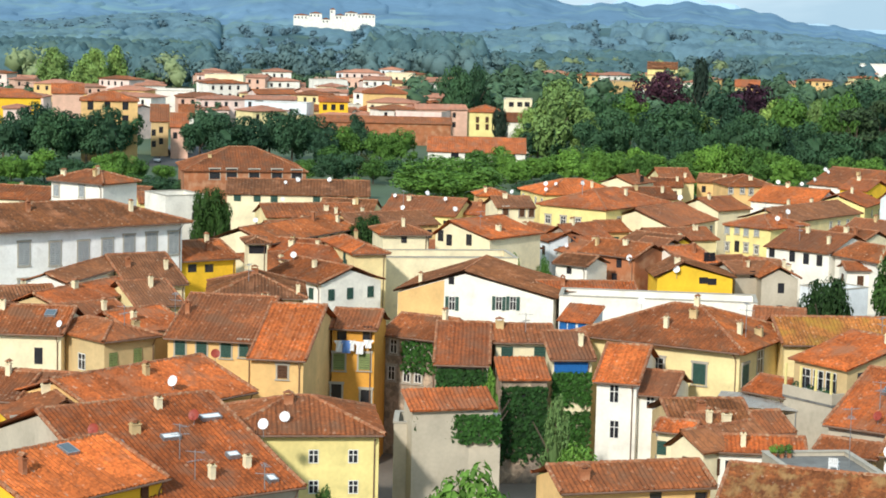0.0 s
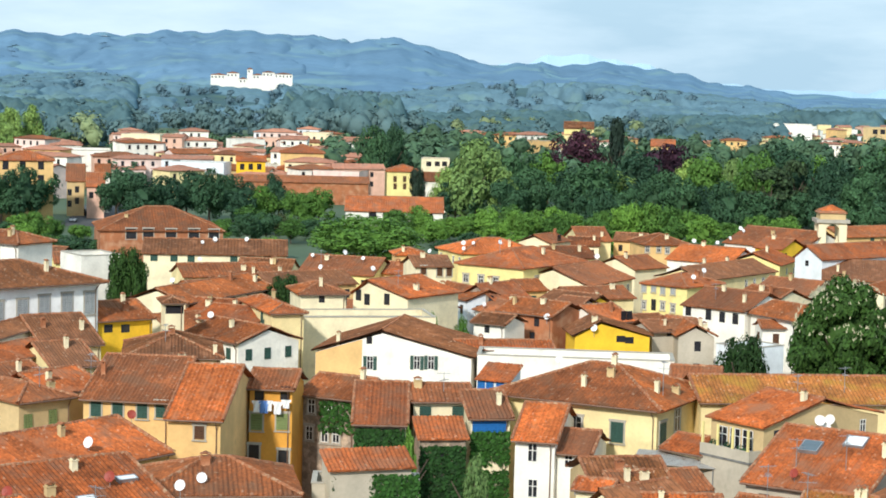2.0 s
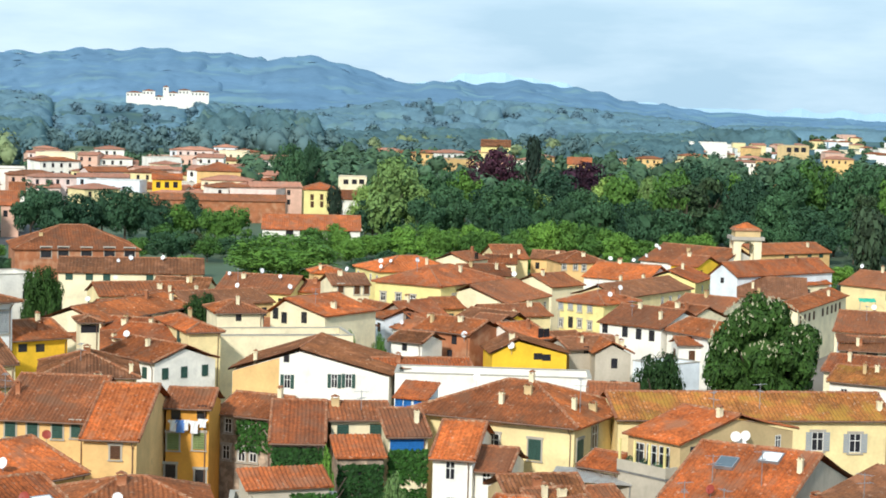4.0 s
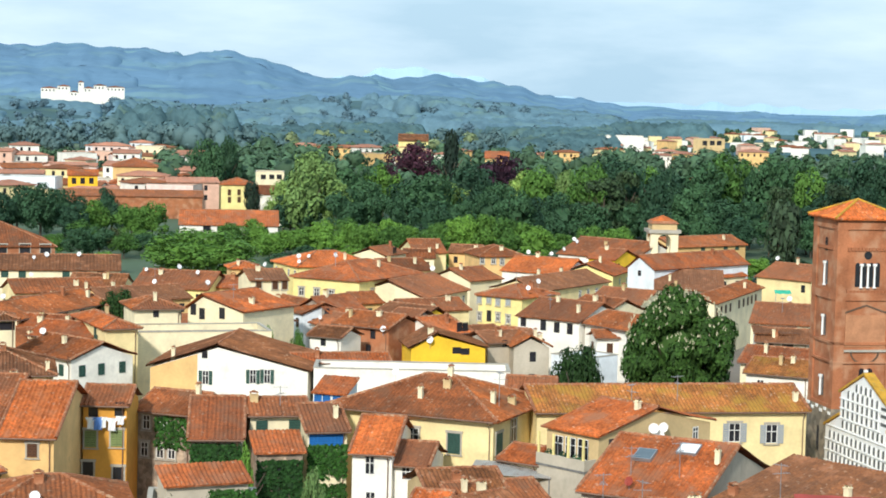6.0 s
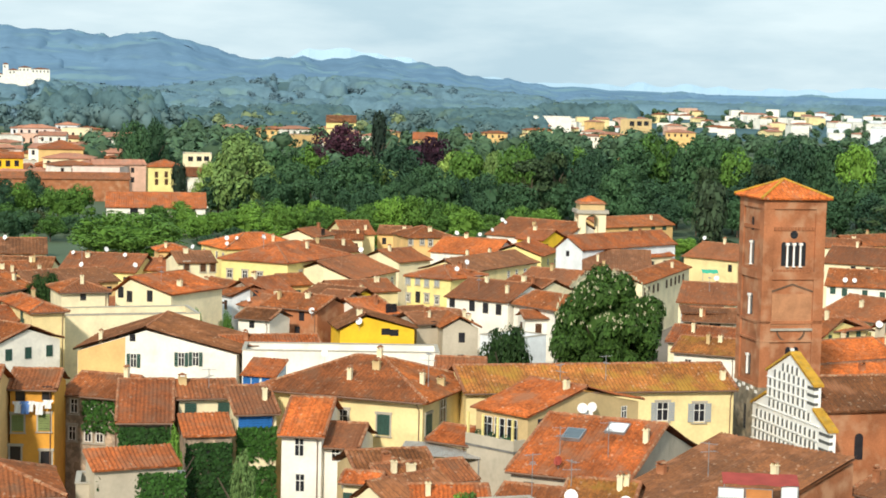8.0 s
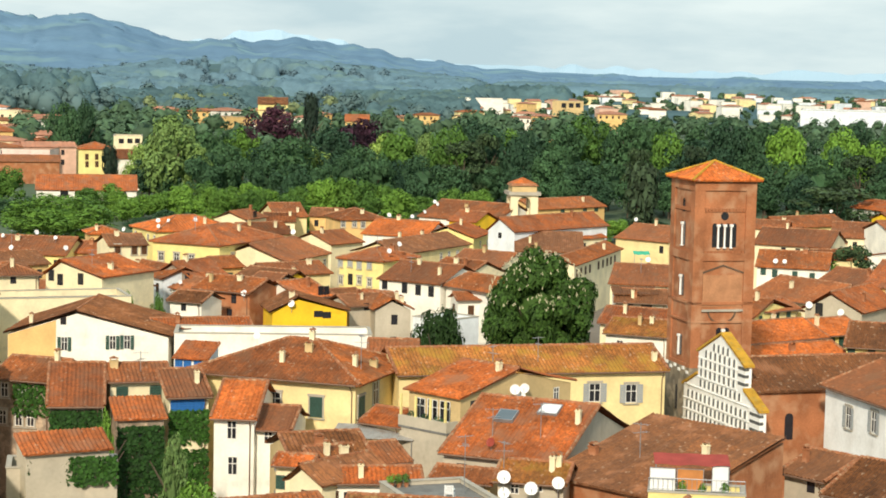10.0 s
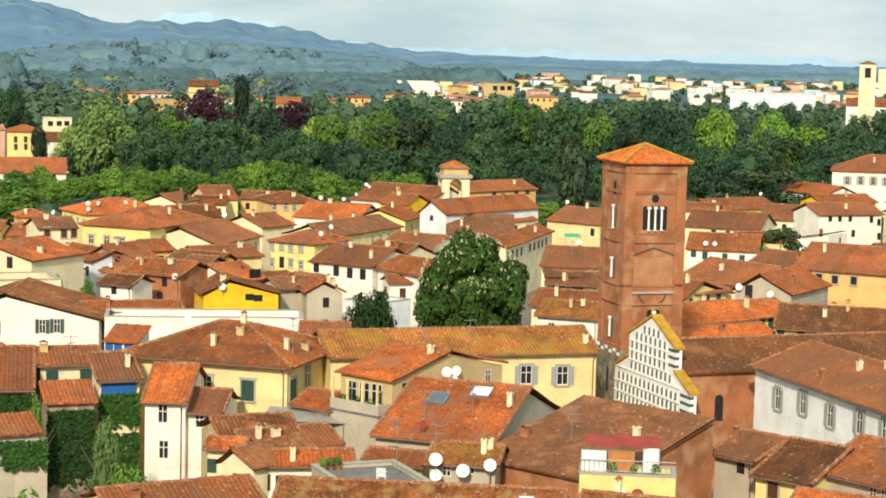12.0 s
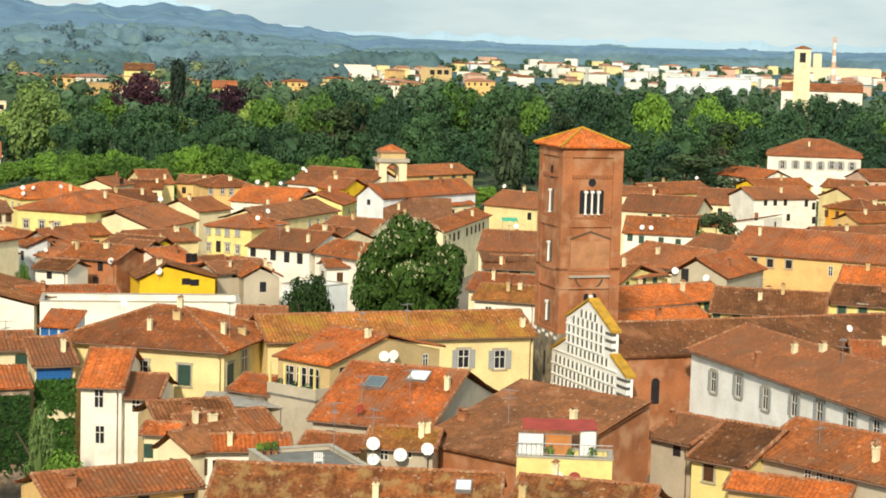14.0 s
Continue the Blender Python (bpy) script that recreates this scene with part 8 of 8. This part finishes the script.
def far_woods(name, zones, label, leaf, size=1.25, tufts=120, core=0.66):
    vs, fs = [], []
    for az0, az1, r0, r1, count, h0, h1 in zones:
        for _ in range(count):
            az, r = rnd.uniform(az0, az1), rnd.uniform(r0, r1)
            x, y = polar(az, r)
            z = ground_height(az, r) if r > 1500 else 0.0
            h = rnd.uniform(h0, h1)
            w = h * rnd.uniform(0.34, 0.5)
            lobes = [((x + rnd.uniform(-w, w) * 0.5, y + rnd.uniform(-w, w) * 0.5, z + h * rnd.uniform(0.25, 0.62)), w * rnd.uniform(0.6, 0.9)) for _ in range(4)]
            q = size * max(1.0, r / 1600)
            a, b = leaf_cloud(rnd, lobes, tufts, q, 0.9)
            k = len(vs)
            vs += a
            fs += [tuple(i + k for i in f) for f in b]
            for c, rad in lobes:
                k = len(vs)
                for j in range(4):
                    st, ct = math.sin(math.pi * (j + 0.3) / 3.6), math.cos(math.pi * (j + 0.3) / 3.6)
                    for i in range(6):
                        e = rad * core * rnd.uniform(0.75, 1.2)
                        vs.append((c[0] + e * st * math.cos(i * math.tau / 6), c[1] + e * st * math.sin(i * math.tau / 6), c[2] + e * 0.9 * ct))
                for j in range(3):
                    for i in range(6):
                        fs.append((k + j * 6 + i, k + (j + 1) * 6 + i, k + (j + 1) * 6 + (i + 1) % 6, k + j * 6 + (i + 1) % 6))
                fs.append(tuple(k + i for i in range(6)))
    ob = new(name, mesh(name, vs, fs))
    ob.data.materials.append(leaf)
    ob.data.polygons.foreach_set("use_smooth", [True] * len(fs))
    tagged(ob, label, "woods", kind="stuff")


far_woods("suburb_trees", [(-13, -8.3, 640, 1100, 50, 7, 12), (-7, 2, 680, 1150, 110, 7, 12), (-1.2, 2.4, 720, 1000, 60, 13, 20), (1.5, 15, 680, 1150, 190, 12, 19), (11, 28, 1000, 1300, 150, 8, 13), (11, 28, 1300, 2300, 380, 5, 9)],
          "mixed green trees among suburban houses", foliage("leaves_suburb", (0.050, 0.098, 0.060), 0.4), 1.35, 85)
# Leaf colour lifted towards blue-grey to paint in the haze over the plain.
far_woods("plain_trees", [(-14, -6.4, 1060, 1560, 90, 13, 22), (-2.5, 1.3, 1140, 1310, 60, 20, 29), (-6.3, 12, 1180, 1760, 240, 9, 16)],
          "dark haze-tinted trees at the edges of the woods", foliage("leaves_plain_hazed", (0.100, 0.168, 0.182), 0.08), 1.4, 110)
# Bluer and paler than the plain's leaves: thicker haze painted as colour.
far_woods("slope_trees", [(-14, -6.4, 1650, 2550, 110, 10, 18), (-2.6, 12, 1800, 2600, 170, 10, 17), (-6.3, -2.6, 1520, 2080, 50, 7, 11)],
          "haze-tinted blue-green trees on the rising slope", foliage("leaves_slope_hazed", (0.145, 0.235, 0.280), 0.08), 1.1, 110)
far_woods("willow_woods", [(-13, -7.5, 1050, 1150, 14, 16, 24), (-2.8, 8, 1300, 1500, 16, 12, 18)], "pale green willows among darker woods", foliage("leaves_willow", (0.15, 0.20, 0.115), 0.2))


def cell_noise(i, j, seed):
    return np.modf(np.abs(np.sin(i * 127.1 + j * 311.7 + seed * 74.7)) * 43758.5453)[0]


def soft_noise(x, y, seed):
    i, j = np.floor(x), np.floor(y)
    u, v = x - i, y - j
    u, v = u * u * (3 - 2 * u), v * v * (3 - 2 * v)
    a = cell_noise(i, j, seed) * (1 - u) + cell_noise(i + 1, j, seed) * u
    b = cell_noise(i, j + 1, seed) * (1 - u) + cell_noise(i + 1, j + 1, seed) * u
    return a * (1 - v) + b * v


def canopy(name, zones, label, material):
    """Closed woodland as a sheet of rounded tree heads, with clearings between the belts."""
    vs, fs = [], []
    for az0, az1, r0, r1, daz, dr, cell, h0, h1, cover, seed in zones:
        az, r = np.meshgrid(np.arange(az0, az1, daz), np.arange(r0, r1, dr))
        x, y = r * np.sin(np.radians(az)), r * np.cos(np.radians(az))
        head = np.zeros_like(x)
        ci, cj = np.floor(x / cell), np.floor(y / cell)
        for di in (-1, 0, 1):
            for dj in (-1, 0, 1):
                i, j = ci + di, cj + dj
                tx, ty = (i + 0.15 + 0.7 * cell_noise(i, j, seed)) * cell, (j + 0.15 + 0.7 * cell_noise(i, j, seed + 1)) * cell
                size = 0.7 + 0.5 * cell_noise(i, j, seed + 2)
                dist = np.hypot(x - tx, y - ty) / (cell * 0.78 * size)
                head = np.maximum(head, size * np.sqrt(np.clip(1 - dist * dist, 0, 1)))
        belt = 0.65 * soft_noise(x / 70, y / 240, seed + 3) + 0.35 * soft_noise(x / 22, y / 70, seed + 4)
        on = belt < cover
        on[0, :] = on[-1, :] = on[:, 0] = on[:, -1] = False
        tall = h0 + (h1 - h0) * soft_noise(x / 120, y / 200, seed + 5)
        rim = np.clip((cover - belt) / 0.05, 0, 1) * np.clip(np.minimum(az - az0, az1 - az) / 0.35, 0, 1) * np.clip(np.minimum(r - r0, r1 - r) / 30, 0, 1)
        on &= rim > 0.02
        rim = np.sqrt(rim)
        h = tall * rim * (0.22 + 0.72 * head ** 0.8) + (soft_noise(x / 2.1, y / 2.1, seed + 6) - 0.5) * 0.16 * tall * rim
        h = np.where(on, h, -1.0)
        base = np.array([ground_height(p, q) if q > 1500 else 0.0 for p, q in zip(az.ravel(), r.ravel())]).reshape(az.shape)
        n, m = az.shape
        k0 = len(vs)
        vs += list(zip(x.ravel().tolist(), y.ravel().tolist(), (base + h).ravel().tolist()))
        for p in range(n - 1):
            for q in range(m - 1):
                if on[p, q] or on[p + 1, q] or on[p, q + 1] or on[p + 1, q + 1]:
                    k = k0 + p * m + q
                    fs.append((k, k + 1, k + m + 1, k + m))
    ob = new(name, mesh(name, vs, fs))
    ob.data.materials.append(material)
    ob.data.polygons.foreach_set("use_smooth", [True] * len(fs))
    tagged(ob, label, "woods", kind="stuff")


# The plain's haze is mixed into this canopy colour.
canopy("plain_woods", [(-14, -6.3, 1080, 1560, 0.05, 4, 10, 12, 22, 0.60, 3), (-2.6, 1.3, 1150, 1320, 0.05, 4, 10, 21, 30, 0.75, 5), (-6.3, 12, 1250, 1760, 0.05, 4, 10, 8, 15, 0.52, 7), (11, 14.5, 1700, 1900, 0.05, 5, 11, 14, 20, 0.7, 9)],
       "hazy belts of woodland across the plain", mat("canopy_plain_hazed", (0.092, 0.158, 0.170), 0.95, 0.30, 0.02, 0.4, 0.6, stain=(0.12, 0.175, 0.125), stain_at=0.6, spec=0.0))
# Base colour shifted to blue-green to imitate haze over the slope.
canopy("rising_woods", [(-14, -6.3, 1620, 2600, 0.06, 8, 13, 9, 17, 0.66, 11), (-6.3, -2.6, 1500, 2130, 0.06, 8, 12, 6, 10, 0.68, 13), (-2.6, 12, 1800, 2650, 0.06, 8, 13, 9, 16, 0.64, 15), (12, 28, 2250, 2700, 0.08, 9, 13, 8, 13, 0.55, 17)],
       "distant woods tinted haze blue-green where the plain rises", mat("canopy_rising_hazed", (0.136, 0.225, 0.272), 1.0, 0.22, 0.012, 0.2, 0.6, stain=(0.155, 0.24, 0.225), stain_at=0.58, spec=0.0))
# Blue here is haze put into the woods' colour, close to the hill ground.
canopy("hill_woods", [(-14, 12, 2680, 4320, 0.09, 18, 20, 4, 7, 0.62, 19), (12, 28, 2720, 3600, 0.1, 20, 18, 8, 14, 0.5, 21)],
       "haze-blue wooded slopes of the distant hills", mat("canopy_hill_hazed", (0.146, 0.246, 0.350), 1.0, 0.14, 0.006, 0.1, 0.6, stain=(0.185, 0.295, 0.330), stain_at=0.58, spec=0.0))

# pale mountains on the skyline, with the haze painted as their pale blue
MOUNT = mat("mountain_haze", (0.40, 0.55, 0.66), 1.0, 0.06, 0.002, 0.01, 0.0, spec=0.0)
vs, fs = [], []
for k in range(241):
    az = -16 + 46 * k / 240
    top = 44 + 4850 / 3600 * (50 * math.exp(-((az - 5.9) / 3.0) ** 2) + 40 * math.exp(-((az + 12) / 3.0) ** 2) - 20 + 13 * noise.noise((az * 0.6, 3.0, 0)) + 9 * noise.noise((az * 1.7, 7.0, 0)) + 2 * noise.noise((az * 6.0, 1.0, 0)))
    vs += [(*polar(az, 4700), -5), (*polar(az, 4850), max(top, 2))]
for k in range(240):
    fs.append((2 * k, 2 * k + 2, 2 * k + 3, 2 * k + 1))
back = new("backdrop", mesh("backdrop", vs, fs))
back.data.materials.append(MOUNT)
tagged(back, "mountains in pale haze blue on the horizon", "mountains", kind="structure")
